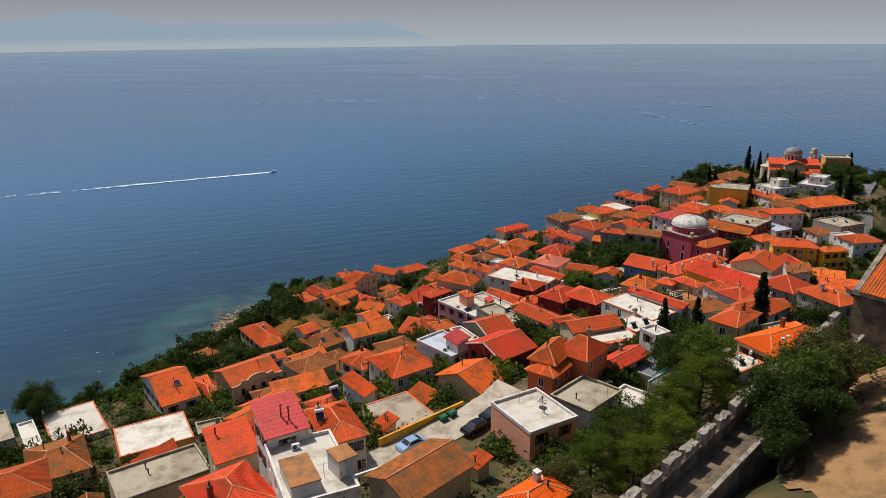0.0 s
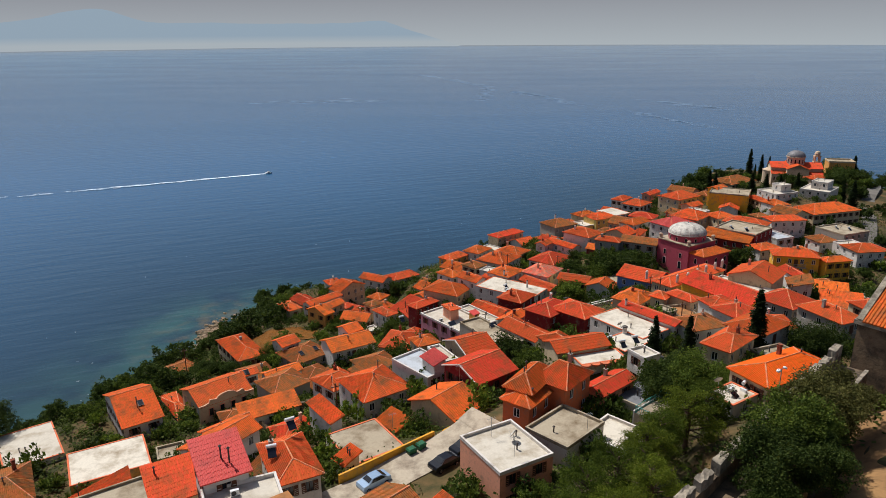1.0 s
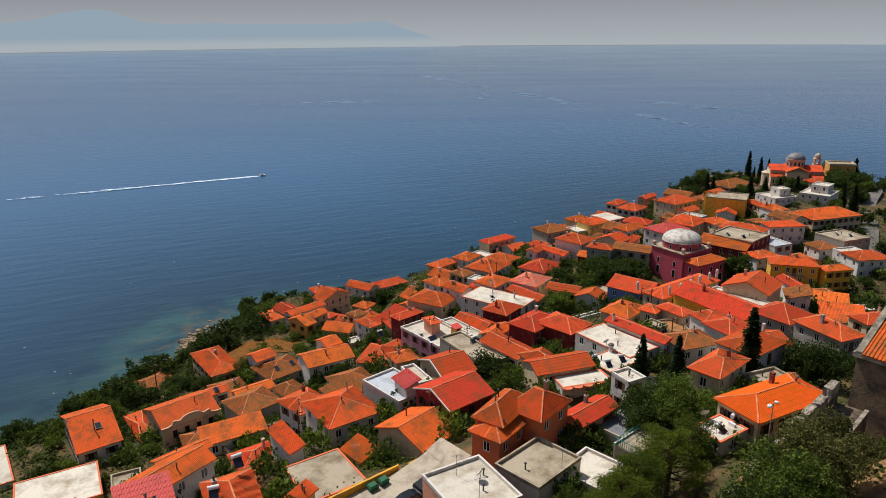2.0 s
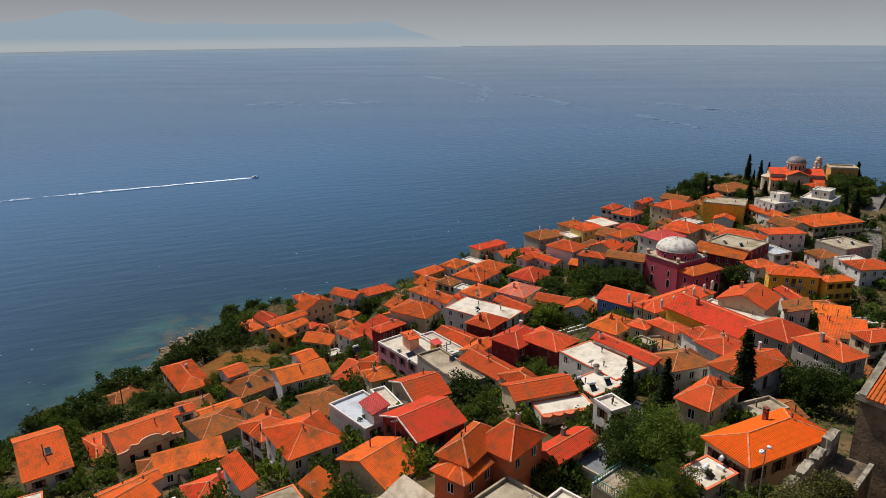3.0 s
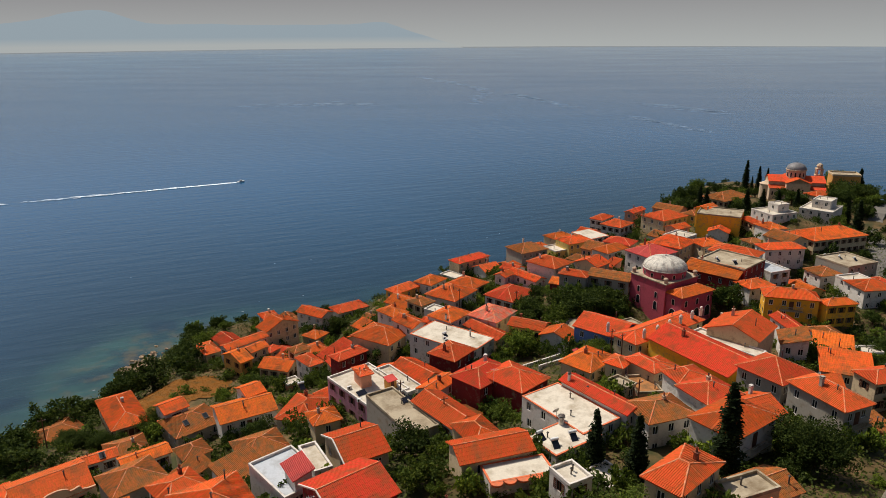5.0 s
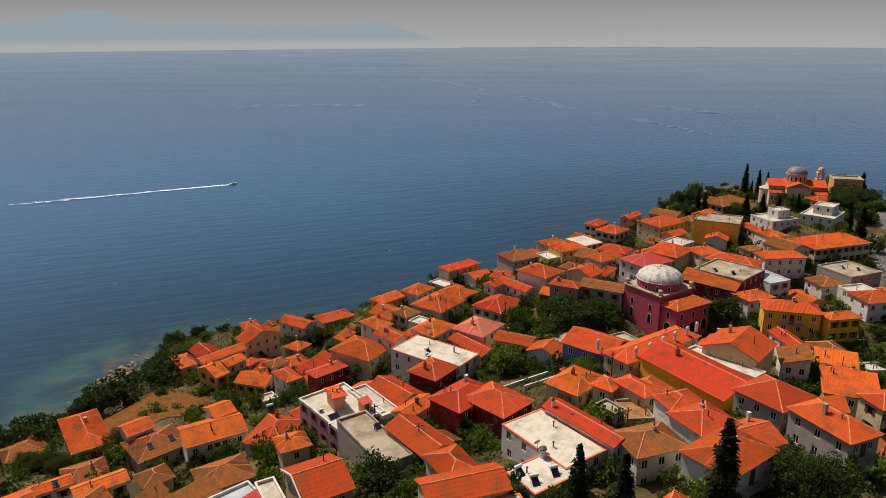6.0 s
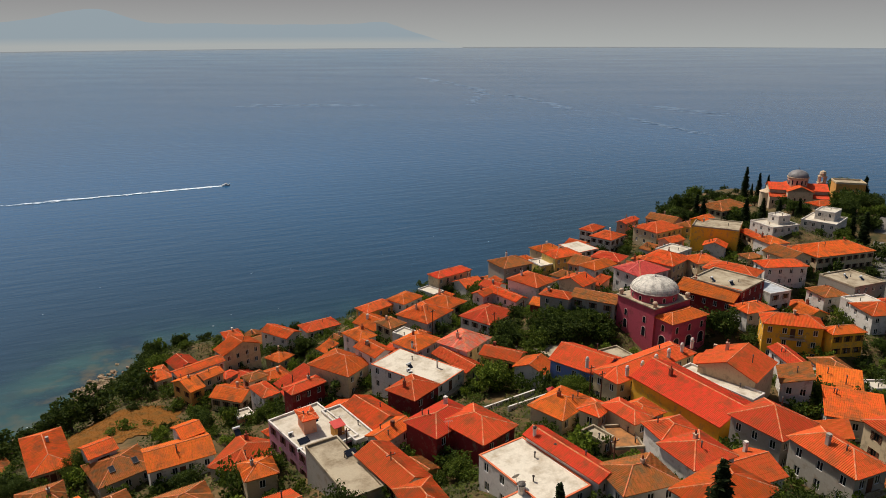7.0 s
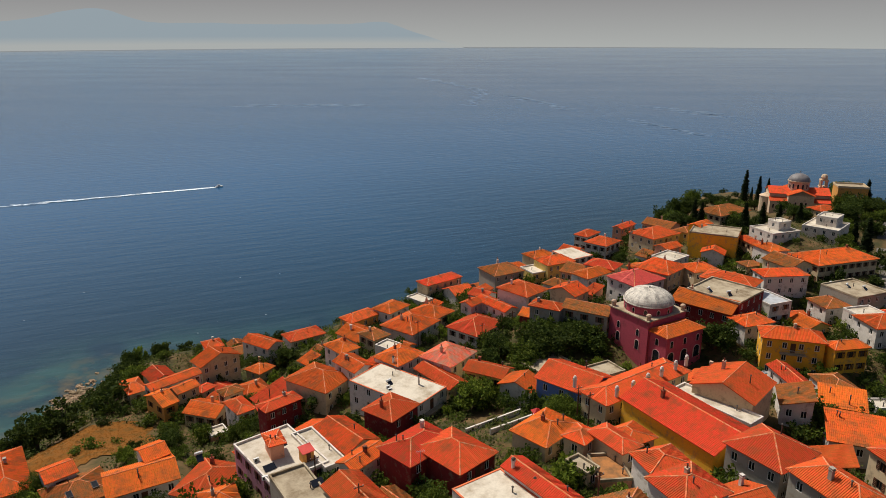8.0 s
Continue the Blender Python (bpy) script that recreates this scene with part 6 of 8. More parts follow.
# ---------------------------------------------------------------- the domed mosque
def arch_window(w, h):
    """A round-headed opening's pale surround and its dark pane, x along, y outwards."""
    fr, pn = Shape(), Shape()
    pts = [(-w / 2, 0)] + [(-w / 2 * math.cos(a), h - w / 2 + w / 2 * math.sin(a)) for a in [i * math.pi / 8 for i in range(9)]] + [(w / 2, 0)]
    k = 1.28
    out = [(x * k, (z if z > 0 else -0.12) + (0.12 if z > h - w / 2 else 0)) for x, z in pts]
    n = len(pts)
    fr.add([(x, -0.02, z) for x, z in pts] + [(x, -0.02, z) for x, z in out] + [(x, 0.07, z) for x, z in pts] + [(x, 0.07, z) for x, z in out],
           [(i + 2 * n, i + 1 + 2 * n, i + 1 + 3 * n, i + 3 * n) for i in range(n - 1)] + [(i + n, i + 3 * n, i + 1 + 3 * n, i + 1 + n) for i in range(n - 1)]
           + [(i, i + 1, i + 1 + 2 * n, i + 2 * n) for i in range(n - 1)])
    pn.add([(x, 0.03, z) for x, z in pts], [tuple(range(n))])
    return fr, pn


ROSE = plaster("rose_plaster", rgb(172, 72, 86), rgb(132, 66, 68))
ROSE_PALE = plaster("pale_surround", rgb(206, 164, 160))


def place_arch(root, o, yaw, w, h):
    fr, pn = arch_window(w, h)
    a = part("window", fr, ROSE_PALE, root, at=pose(*o, 0, 0, yaw))
    part("pane", pn, GLASS, a)


def build_mosque(x, y, z, w, d, yaw):
    tall = 10.5
    root = thing("mosque", pose(x, y, z - tall, 0, 0, yaw), "rose plastered mosque with a grey lead dome on a round drum", "mosque")
    hw, hd = w / 2, d / 2
    b = Shape().box(-hw, -hd, -4, hw, hd, tall - 0.25)
    part("body", b, ROSE, root)
    c = Shape().box(-hw - 0.25, -hd - 0.25, tall - 0.25, hw + 0.25, hd + 0.25, tall)
    part("cornice", c, FLATS["C"], root)
    R = min(w, d) * 0.47
    part("drum", Shape().lathe([(R, tall), (R, tall + 1.6), (R + 0.25, tall + 1.65), (R + 0.25, tall + 1.9), (R - 0.1, tall + 1.95)], 32), ROSE, root)
    prof = [(R + 0.3, tall + 1.9), (R + 0.3, tall + 2.05)] + [((R + 0.15) * math.cos(a), tall + 2.05 + R * 0.52 * math.sin(a)) for a in [i * math.pi / 2 / 10 for i in range(11)]]
    dome = part("dome", Shape().lathe(prof, 32), LEAD, root)
    for i in range(24):
        a = i * math.tau / 24
        s = Shape()
        for j in range(8):
            p = [((R + 0.17) * math.cos(q) * math.cos(a), (R + 0.17) * math.cos(q) * math.sin(a), tall + 2.05 + R * 0.52 * math.sin(q)) for q in (j * math.pi / 16.6, (j + 1) * math.pi / 16.6)]
            s.tube(p[0], p[1], 0.045, n=5)
        part("rib", s, LEAD, dome)
    part("finial", Shape().lathe([(0.12, tall + 1.9 + R * 0.52), (0.2, tall + 2.3 + R * 0.52), (0.05, tall + 2.5 + R * 0.52), (0.03, tall + 3.3 + R * 0.52)], 10), METAL, dome)
    for i in range(12):
        a = i * math.tau / 12 + 0.1
        place_arch(root, (R * math.cos(a), R * math.sin(a), tall + 0.3), math.degrees(a) - 90, 0.6, 1.0)
    for sx, sy in ((-1, -1), (1, -1), (-1, 1), (1, 1)):
        s = Shape().lathe([(0.5, tall), (0.5, tall + 0.9), (0.62, tall + 0.95), (0.62, tall + 1.1), (0.42, tall + 1.35), (0.0, tall + 1.5)], 8, sx * (hw - 0.5), sy * (hd - 0.5))
        part("corner_turret", s, CHIMNEY, root)
    for k in (-0.25, 0.25):
        place_arch(root, (-hw, k * d, tall - 7.6), 90, 1.0, 2.2)
        place_arch(root, (-hw, k * d, tall - 4.4), 90, 0.75, 1.5)
        place_arch(root, (k * w, -hd, tall - 4.4), 180, 0.75, 1.5)
        place_arch(root, (k * w, -hd, tall - 7.6), 180, 1.0, 2.2)
    return root


def build_annex(x, y, z, w, d, yaw):
    tall = 6.6
    root = thing("mosque_annex", pose(x, y, z - tall, 0, 0, yaw), "rose plastered annex with an arcade and an orange tile roof", "building")
    hw, hd = w / 2, d / 2
    part("body", Shape().box(-hw + 0.4, -hd + 0.4, -4, hw - 0.4, hd - 0.4, tall), ROSE, root)
    r, caps = Shape(), Shape()
    A, B, C, E = (-hw, -hd, tall), (hw, -hd, tall), (hw, hd, tall), (-hw, hd, tall)
    k = max(0.2, hw - hd)
    P, Q = (-k, 0, tall + hd * 0.42), (k, 0, tall + hd * 0.42)
    for q in ((A, B, Q, P), (C, E, P, Q), (B, C, Q), (E, A, P)):
        tile_slope(r, q, True)
    for a, b in ((A, P), (E, P), (B, Q), (C, Q), (P, Q)):
        ridge_caps(caps, a, b)
    part("roof", r, TILE["o"], root)
    part("ridge_tiles", caps, CAP, root)
    for i in range(3):
        place_arch(root, (-hw + w * (i + 0.5) / 3, -hd + 0.4, 3.9), 180, 0.8, 1.5)
        place_arch(root, (-hw + w * (i + 0.5) / 3, -hd + 0.4, 0.1), 180, 1.7, 2.7)
    place_arch(root, (-hw + 0.4, 0, 3.9), 90, 0.8, 1.5)
    place_arch(root, (-hw + 0.4, 0, 0.1), 90, 1.7, 2.7)


build_mosque(*MOSQUE)
build_annex(*ANNEX)


# ---------------------------------------------------------------- the church on the point
CREAM = plaster("cream_church_plaster", rgb(196, 172, 144))


def gable_roof(root, x0, y0, x1, y1, z, rise, along):
    s = Shape()
    mx, my = (x0 + x1) / 2, (y0 + y1) / 2
    if along == "x":
        tile_slope(s, ((x0, y0, z), (x1, y0, z), (x1, my, z + rise), (x0, my, z + rise)), False)
        tile_slope(s, ((x1, y1, z), (x0, y1, z), (x0, my, z + rise), (x1, my, z + rise)), False)
    else:
        tile_slope(s, ((x1, y0, z), (x1, y1, z), (mx, y1, z + rise), (mx, y0, z + rise)), False)
        tile_slope(s, ((x0, y1, z), (x0, y0, z), (mx, y0, z + rise), (mx, y1, z + rise)), False)
    part("roof", s, TILE["r"], root)


def build_church(x, y, z, yaw):
    root = thing("church", pose(x, y, z, 0, 0, yaw) @ Matrix.Scale(0.92, 4), "cream stone church with red tile roofs and a grey dome", "church")
    b = Shape()
    b.box(-13, -5.5, -3, 13, 5.5, 8)
    b.box(-5.5, -10, -3, 5.5, 10, 8)
    b.box(-13, -9, -3, -5.5, -5.5, 5).box(5.5, -9, -3, 13, -5.5, 5)
    for y0 in (-10, 10):
        b.add([(-5.5, y0, 8), (5.5, y0, 8), (0, y0, 10.4)], [(0, 1, 2), (2, 1, 0)])
    for x0 in (-13, 13):
        b.add([(x0, -5.5, 8), (x0, 5.5, 8), (x0, 0, 10.4)], [(0, 1, 2), (2, 1, 0)])
    part("body", b, CREAM, root)
    gable_roof(root, -13.4, -6, 13.4, 6, 8, 2.5, "x")
    gable_roof(root, -6, -10.4, 6, 10.4, 8.02, 2.5, "y")
    for x0, x1 in ((-13.3, -5.3), (5.3, 13.3)):
        s = Shape()
        tile_slope(s, ((x0, -9.3, 5), (x1, -9.3, 5), (x1, -5.4, 6.3), (x0, -5.4, 6.3)), False)
        part("side_roof", s, TILE["r"], root)
    part("apse", Shape().lathe([(3.4, -3), (3.4, 5.5), (3.7, 5.6), (0.0, 7.4)], 16, -13, 0), CREAM, root)
    part("drum", Shape().lathe([(4.6, 8), (4.6, 13.2), (5.0, 13.3), (5.0, 13.7), (4.4, 13.75)], 24), CREAM, root)
    part("dome", Shape().lathe([(4.75 * math.cos(a), 13.7 + 3.3 * math.sin(a)) for a in [i * math.pi / 18 for i in range(10)]], 28),
         material("dark_lead_dome", rgb(122, 118, 118), 0.55, 0, rgb(90, 88, 88), 0.5, 0.3), root)
    cr = Shape().box(-0.06, -0.06, 16.9, 0.06, 0.06, 18.4).box(-0.45, -0.05, 17.7, 0.45, 0.05, 17.85)
    part("cross", cr, METAL, root)
    for i in range(14):
        a = i * math.tau / 14
        place_arch(root, (4.62 * math.cos(a), 4.62 * math.sin(a), 10.2), math.degrees(a) - 90, 0.8, 2.2)
    for k in (-2.2, 0, 2.2):
        place_arch(root, (k, -10, 3.0), 180, 0.8, 2.0)
    for k in (-11.5, -9, -7, 7, 9, 11.5):
        place_arch(root, (k, -9, 1.6), 180, 0.7, 1.8)
    t = thing("bell_tower", root.matrix_basis @ pose(12.5, 8, 0), "cream stone bell tower with open arches", "tower")
    part("shaft", Shape().box(-1.7, -1.7, -3, 1.7, 1.7, 9.5).box(-1.95, -1.95, 9.5, 1.95, 1.95, 9.8), CREAM, t)
    s = Shape()
    for sx in (-1, 1):
        for sy in (-1, 1):
            s.box(sx * 1.25 - 0.4, sy * 1.25 - 0.4, 9.8, sx * 1.25 + 0.4, sy * 1.25 + 0.4, 12.6)
    s.box(-1.8, -1.8, 12.6, 1.8, 1.8, 13.1)
    part("belfry", s, CREAM, t)
    part("cap", Shape().lathe([(1.5, 13.1), (1.5, 14.2), (1.7, 14.3), (1.2, 15.3), (0.0, 15.9)], 8), CREAM, t)
    h = thing("house", root.matrix_basis @ pose(25, 10, 1), "beige flat-roofed building with a pale parapet", "house")
    part("body", Shape().box(-6.5, -5, -12, 6.5, 5, 9), WALL["o"], h)
    part("flat_roof", Shape().box(-6.4, -4.9, 9.0, 6.4, 4.9, 9.15), FLATS["C"], h)
    part("parapet", Shape().box(-6.7, -5.2, 9, 6.7, -4.9, 9.9).box(-6.7, 4.9, 9, 6.7, 5.2, 9.9).box(-6.7, -4.9, 9, -6.4, 4.9, 9.9).box(6.4, -4.9, 9, 6.7, 4.9, 9.9), WALL["b"], h)
    for k in (-4, -1.3, 1.3, 4):
        for q in (1.5, 4.8):
            wn_ = part("window", WIN_FRAME_W, None, h, at=pose(k - 0.5, -5.03 - 0.05, q))
            part("pane", WIN_PANE, None, wn_, at=pose(0, -0.05, 0))


build_church(181, 368, 34.2, -14)


# ---------------------------------------------------------------- the stone building by the path and the battlements
def build_castle():
    root = thing("stone_building", pose(48.3, 76.2, 81.0, 0, 0, -51), "dark rubble stone building with an orange tile roof", "building")
    w, d = 20.0, 13.0
    part("wall", Shape().box(0, 0, -11, w, d, -0.5), OLD_STONE, root)
    part("cornice", Shape().box(-0.3, -0.3, -0.5, w + 0.3, d + 0.3, -0.05), STONE, root)
    part("gable", Shape().add([(0.02, 0.02, -0.05), (0.02, d, -0.05), (0.02, d / 2, 3.8), (0.5, 0.02, -0.05), (0.5, d, -0.05), (0.5, d / 2, 3.8)],
                              [(1, 0, 2), (3, 4, 5), (0, 3, 5, 2), (4, 1, 2, 5)]), OLD_STONE, root)
    r, c = Shape(), Shape()
    tile_slope(r, ((0.5, -0.35, 0), (w, -0.35, 0), (w, d / 2, 3.75), (0.5, d / 2, 3.75)), True)
    tile_slope(r, ((w, d + 0.35, 0), (0.5, d + 0.35, 0), (0.5, d / 2, 3.75), (w, d / 2, 3.75)), True)
    part("roof", r, TILE["o"], root)
    v = Shape()
    for y0, y1, z0, z1 in ((-0.3, d / 2, 0.0, 4.0), (d + 0.3, d / 2, 0.0, 4.0)):
        v.add([(-0.1, y0, z0), (0.5, y0, z0), (0.5, y1, z1), (-0.1, y1, z1), (-0.1, y0, z0 + 0.12), (0.5, y0, z0 + 0.12), (0.5, y1, z1 + 0.12), (-0.1, y1, z1 + 0.12)],
              [(4, 5, 6, 7), (0, 4, 7, 3), (1, 2, 6, 5), (0, 1, 5, 4), (2, 3, 7, 6), (3, 2, 1, 0)])
    part("coping", v, STONE, root)
    ridge_caps(c, (0.5, d / 2, 3.8), (w, d / 2, 3.8), 0.16)
    part("ridge_tiles", c, CAP, root)


build_castle()


def rough_block(rng, l, w, h, j=0.06):
    """A worn block of masonry, its corners knocked about and its top uneven."""
    s = Shape()
    nx, ny = 5, 3
    g = [[Vector((-l / 2 + l * i / nx + rng.uniform(-j, j), -w / 2 + w * k / ny + rng.uniform(-j, j), h + rng.uniform(-2 * j, j))) for k in range(ny + 1)] for i in range(nx + 1)]
    v = [p for row in g for p in row]
    low = [Vector((p.x, p.y, 0)) for p in v]
    n = len(v)
    idx = lambda i, k: i * (ny + 1) + k
    f = [(idx(i, k), idx(i + 1, k), idx(i + 1, k + 1), idx(i, k + 1)) for i in range(nx) for k in range(ny)]
    rim = [idx(i, 0) for i in range(nx)] + [idx(nx, k) for k in range(ny)] + [idx(i, ny) for i in range(nx, 0, -1)] + [idx(0, k) for k in range(ny, 0, -1)]
    f += [(a + n, b + n, b, a) for a, b in zip(rim, rim[1:] + rim[:1])]
    return s.add(v + low, f)


def build_battlements():
    a, b = Vector((9.5, 36.0, 77.2)), Vector((45.5, 73.4, 77.8))
    way = b - a
    n = int(way.length / 2.75)
    yaw = math.degrees(math.atan2(way.y, way.x))
    root = thing("town_wall", pose(a.x, a.y, a.z, 0, 0, yaw), "old stone town wall with battlements and a walkway", "wall")
    L = way.length
    rng = random.Random(4)
    part("base", Shape().box(0, -2.6, -9, L, 0.5, 0.0), OLD_STONE, root)
    part("parapet", Shape().box(0, -0.02, 0.0, L, 0.55, 1.15), OLD_STONE, root)
    part("inner_kerb", Shape().box(0, -2.65, 0.0, L, -2.3, 0.22), STONE, root)
    for i in range(n):
        part("merlon", rough_block(rng, 2.0 + rng.uniform(-0.2, 0.15), 0.66, 1.0 + rng.uniform(-0.25, 0.2)), STONE, root, at=pose((i + 0.5) * L / n, 0.26, 1.15, 0, 0, rng.uniform(-2, 2)))


build_battlements()


def build_roof_hut(x, y, z, w, d, h, yaw, door):
    """A plain plastered hut on a flat roof, with a thin slab whose top has rusted."""
    root = thing("rooftop_hut", pose(x, y, z, 0, 0, yaw), "whitewashed rooftop hut with a rust-stained slab", "hut", "rooftop huts")
    part("wall", Shape().box(-w / 2, -d / 2, 0, w / 2, d / 2, h - 0.12), WALL["w"], root)
    part("slab", Shape().box(-w / 2 - 0.08, -d / 2 - 0.08, h - 0.12, w / 2 + 0.08, d / 2 + 0.08, h), FLATS["b"], root)
    if door:
        part("door", Shape().box(-0.35, -d / 2 - 0.04, 0.05, 0.35, -d / 2 - 0.002, h - 0.3), FLATS["G"], root)


build_roof_hut(-9.3, 61.7, 66.83, 2.1, 2.5, 2.2, 37, True)
build_roof_hut(-13.3, 59.8, 66.83, 2.9, 4.9, 1.5, 27, False)


# ---------------------------------------------------------------- the street
PAVING = material("worn_concrete_paving", rgb(178, 164, 142), 0.92, 0.0, rgb(130, 116, 98), 0.5, 0.35, 0.3, 5)
YELLOW_WALL = plaster("ochre_wall_plaster", rgb(206, 150, 46))


def strip(name, pts, width, lift, mat, label, category, thick=0.0):
    s = Shape()
    fine = []
    for (ax, ay), (bx, by) in zip(pts, pts[1:]):
        fine += [(ax + (bx - ax) * i / 8, ay + (by - ay) * i / 8) for i in range(8)]
    fine.append(pts[-1])
    for i, (x, y) in enumerate(fine):
        q, r = fine[max(0, i - 1)], fine[min(len(fine) - 1, i + 1)]
        t = Vector((r[0] - q[0], r[1] - q[1], 0)).normalized()
        nx, ny = -t.y * width / 2, t.x * width / 2
        z = max(ground(x, y), ground(x + nx, y + ny), ground(x - nx, y - ny)) + lift
        s.v += [(x - nx, y - ny, z), (x + nx, y + ny, z), (x - nx, y - ny, z - 1.5), (x + nx, y + ny, z - 1.5)]
    for i in range(len(fine) - 1):
        a, b = 4 * i, 4 * i + 4
        s.f += [(a, b, b + 1, a + 1), (a + 2, b + 2, b, a), (a + 1, b + 1, b + 3, a + 3)]
    return tagged(new(name, s.mesh(name, mat)), label, category, kind="structure")


STREET = STREET_LINE
strip("road", STREET, 5.6, 0.12, PAVING, "worn pale concrete street", "road")
ASPHALT = material("sun_greyed_asphalt", rgb(112, 106, 98), 0.92, 0.0, rgb(84, 80, 74), 0.3, 0.35, 0.3, 5)
strip("road_far", [(240, 402), (216, 358), (200.8, 329.6), (186.6, 309.6), (164.5, 270), (150, 244), (146, 222)], 5.0, 0.2, ASPHALT, "pale street running down the ridge", "road")


SAND = material("trodden_sandy_earth", rgb(150, 114, 72), 0.95, 0.0, rgb(96, 72, 46), 0.4, 0.34, 0.4, 4)
def drape(name, line, half, lift, cell, mat, label, category, kind):
    """A ragged sheet laid over the ground along a line."""
    s = Shape()
    seen = {}

    def corner(i, j):
        if (i, j) not in seen:
            seen[i, j] = len(s.v)
            s.v.append((i * cell, j * cell, ground(i * cell, j * cell) + lift))
        return seen[i, j]

    xs, ys = [p[0] for p in line], [p[1] for p in line]
    for j in range(int((min(ys) - half - 3) / cell), int((max(ys) + half + 3) / cell)):
        for i in range(int((min(xs) - half - 3) / cell), int((max(xs) + half + 3) / cell)):
            x, y = (i + 0.5) * cell, (j + 0.5) * cell
            far = 1e9
            for (ax, ay), (bx, by) in zip(line, line[1:]):
                k = min(1, max(0, ((x - ax) * (bx - ax) + (y - ay) * (by - ay)) / ((bx - ax) ** 2 + (by - ay) ** 2)))
                far = min(far, math.hypot(x - ax - k * (bx - ax), y - ay - k * (by - ay)))
            if far < half * (1 + 0.35 * noise.noise(Vector((x * 0.35, y * 0.35, 9.0)))):
                s.f.append((corner(i, j), corner(i + 1, j), corner(i + 1, j + 1), corner(i, j + 1)))
    me = s.mesh(name, mat)
    me.polygons.foreach_set("use_smooth", [True] * len(me.polygons))
    tagged(new(name, me), label, category, kind=kind)


drape("path", [(46, 71), (44.2, 63), (40.8, 54), (36.5, 43), (31.5, 29)], 8.4, 0.10, 0.5, SAND, "sandy footpath inside the town wall", "path", "structure")
BEACH = material("pale_shingle", rgb(196, 176, 146), 0.95, 0.0, rgb(120, 100, 76), 0.8, 0.36, 0.8, 6)
drape("beach", [(-85, 246), (-82.5, 252), (-81, 258)], 3.6, 0.25, 0.7, BEACH, "pale shingle cove below the slope", "beach", "structure")
drape("beach_strip", [(-79, 266), (-66, 273.5), (-58, 276.5), (-46, 278.5)], 2.6, 0.25, 0.7, BEACH, "narrow pale shingle beach at the water's edge", "beach", "structure")


def low_wall(x0, y0, x1, y1, h, thick, mat, label):
    z0, z1 = ground(x0, y0), ground(x1, y1)
    d = Vector((x1 - x0, y1 - y0, 0))
    n = Vector((-d.y, d.x, 0)).normalized() * thick / 2
    s = Shape()
    p = [Vector((x0, y0, 0)), Vector((x1, y1, 0))]
    v = []
    for q, z in ((p[0], z0), (p[1], z1)):
        for sgn in (-1, 1):
            for zz in (z - 1.5, z + h):
                v.append((q.x + n.x * sgn, q.y + n.y * sgn, zz))
    s.add(v, [(0, 4, 5, 1), (6, 2, 3, 7), (1, 5, 7, 3), (2, 0, 1, 3), (4, 6, 7, 5)])
    tagged(new("low_wall", s.mesh("low_wall", mat)), label, "wall")


low_wall(-8.0, 81.6, 3.4, 91.2, 1.5, 0.3, YELLOW_WALL, "ochre painted garden wall beside the street")
low_wall(4.6, 92.2, 7.4, 94.3, 0.9, 0.3, YELLOW_WALL, "low ochre painted wall at a doorway")
low_wall(-10.5, 70.6, -0.4, 79.6, 1.0, 0.3, WALL["w"], "whitewashed street parapet")


low_wall(38.5, 163.0, 48.6, 172.0, 1.0, 0.3, WALL["w"], "whitewashed garden wall")
low_wall(34.5, 167.0, 44.5, 176.2, 1.0, 0.3, WALL["w"], "whitewashed garden wall along a lane")
low_wall(47.4, 161.0, 51.2, 164.4, 1.1, 0.3, WALL["w"], "white wall of the playground")


def build_slide(x, y, yaw):
    root = thing("playground_slide", pose(x, y, ground(x, y), 0, 0, yaw), "red playground frame with an orange slide", "slide")
    red = material("red_play_paint", rgb(168, 36, 30), 0.45, 0.0, rgb(120, 40, 36), 2.0, 0.2)
    for sx in (-0.5, 0.5):
        for sy in (-0.5, 0.5):
            part("post", Shape().tube((sx, sy, -0.3), (sx, sy, 2.6), 0.06, n=8), red, root)
    part("platform", Shape().box(-0.55, -0.55, 1.25, 0.55, 0.55, 1.35), red, root)
    part("roof", Shape().add([(-0.8, -0.8, 2.6), (0.8, -0.8, 2.6), (0.8, 0.8, 2.6), (-0.8, 0.8, 2.6), (0, 0, 3.3)], [(0, 1, 4), (1, 2, 4), (2, 3, 4), (3, 0, 4), (3, 2, 1, 0)]), red, root)
    s = Shape()
    for sy in (-0.28, 0.22):
        s.add([(0.55, sy, 1.3), (2.8, sy, 0.2), (2.8, sy, 0.45), (0.55, sy, 1.6), (0.55, sy + 0.06, 1.3), (2.8, sy + 0.06, 0.2), (2.8, sy + 0.06, 0.45), (0.55, sy + 0.06, 1.6)],
              [(0, 1, 2, 3), (7, 6, 5, 4), (3, 2, 6, 7), (1, 0, 4, 5), (2, 1, 5, 6)])
    s.add([(0.55, -0.22, 1.3), (2.8, -0.22, 0.2), (2.8, 0.22, 0.2), (0.55, 0.22, 1.3), (0.55, -0.22, 1.36), (2.8, -0.22, 0.26), (2.8, 0.22, 0.26), (0.55, 0.22, 1.36)], [(3, 2, 1, 0), (4, 5, 6, 7)])
    part("chute", s, material("orange_play_plastic", rgb(230, 120, 30), 0.4, 0.0, rgb(200, 110, 50), 2.0, 0.2), root)


build_slide(46.2, 165.4, 200)
TEAL = material("teal_railing_paint", rgb(70, 150, 140), 0.5, 0.05, rgb(110, 120, 110), 2.0, 0.2)


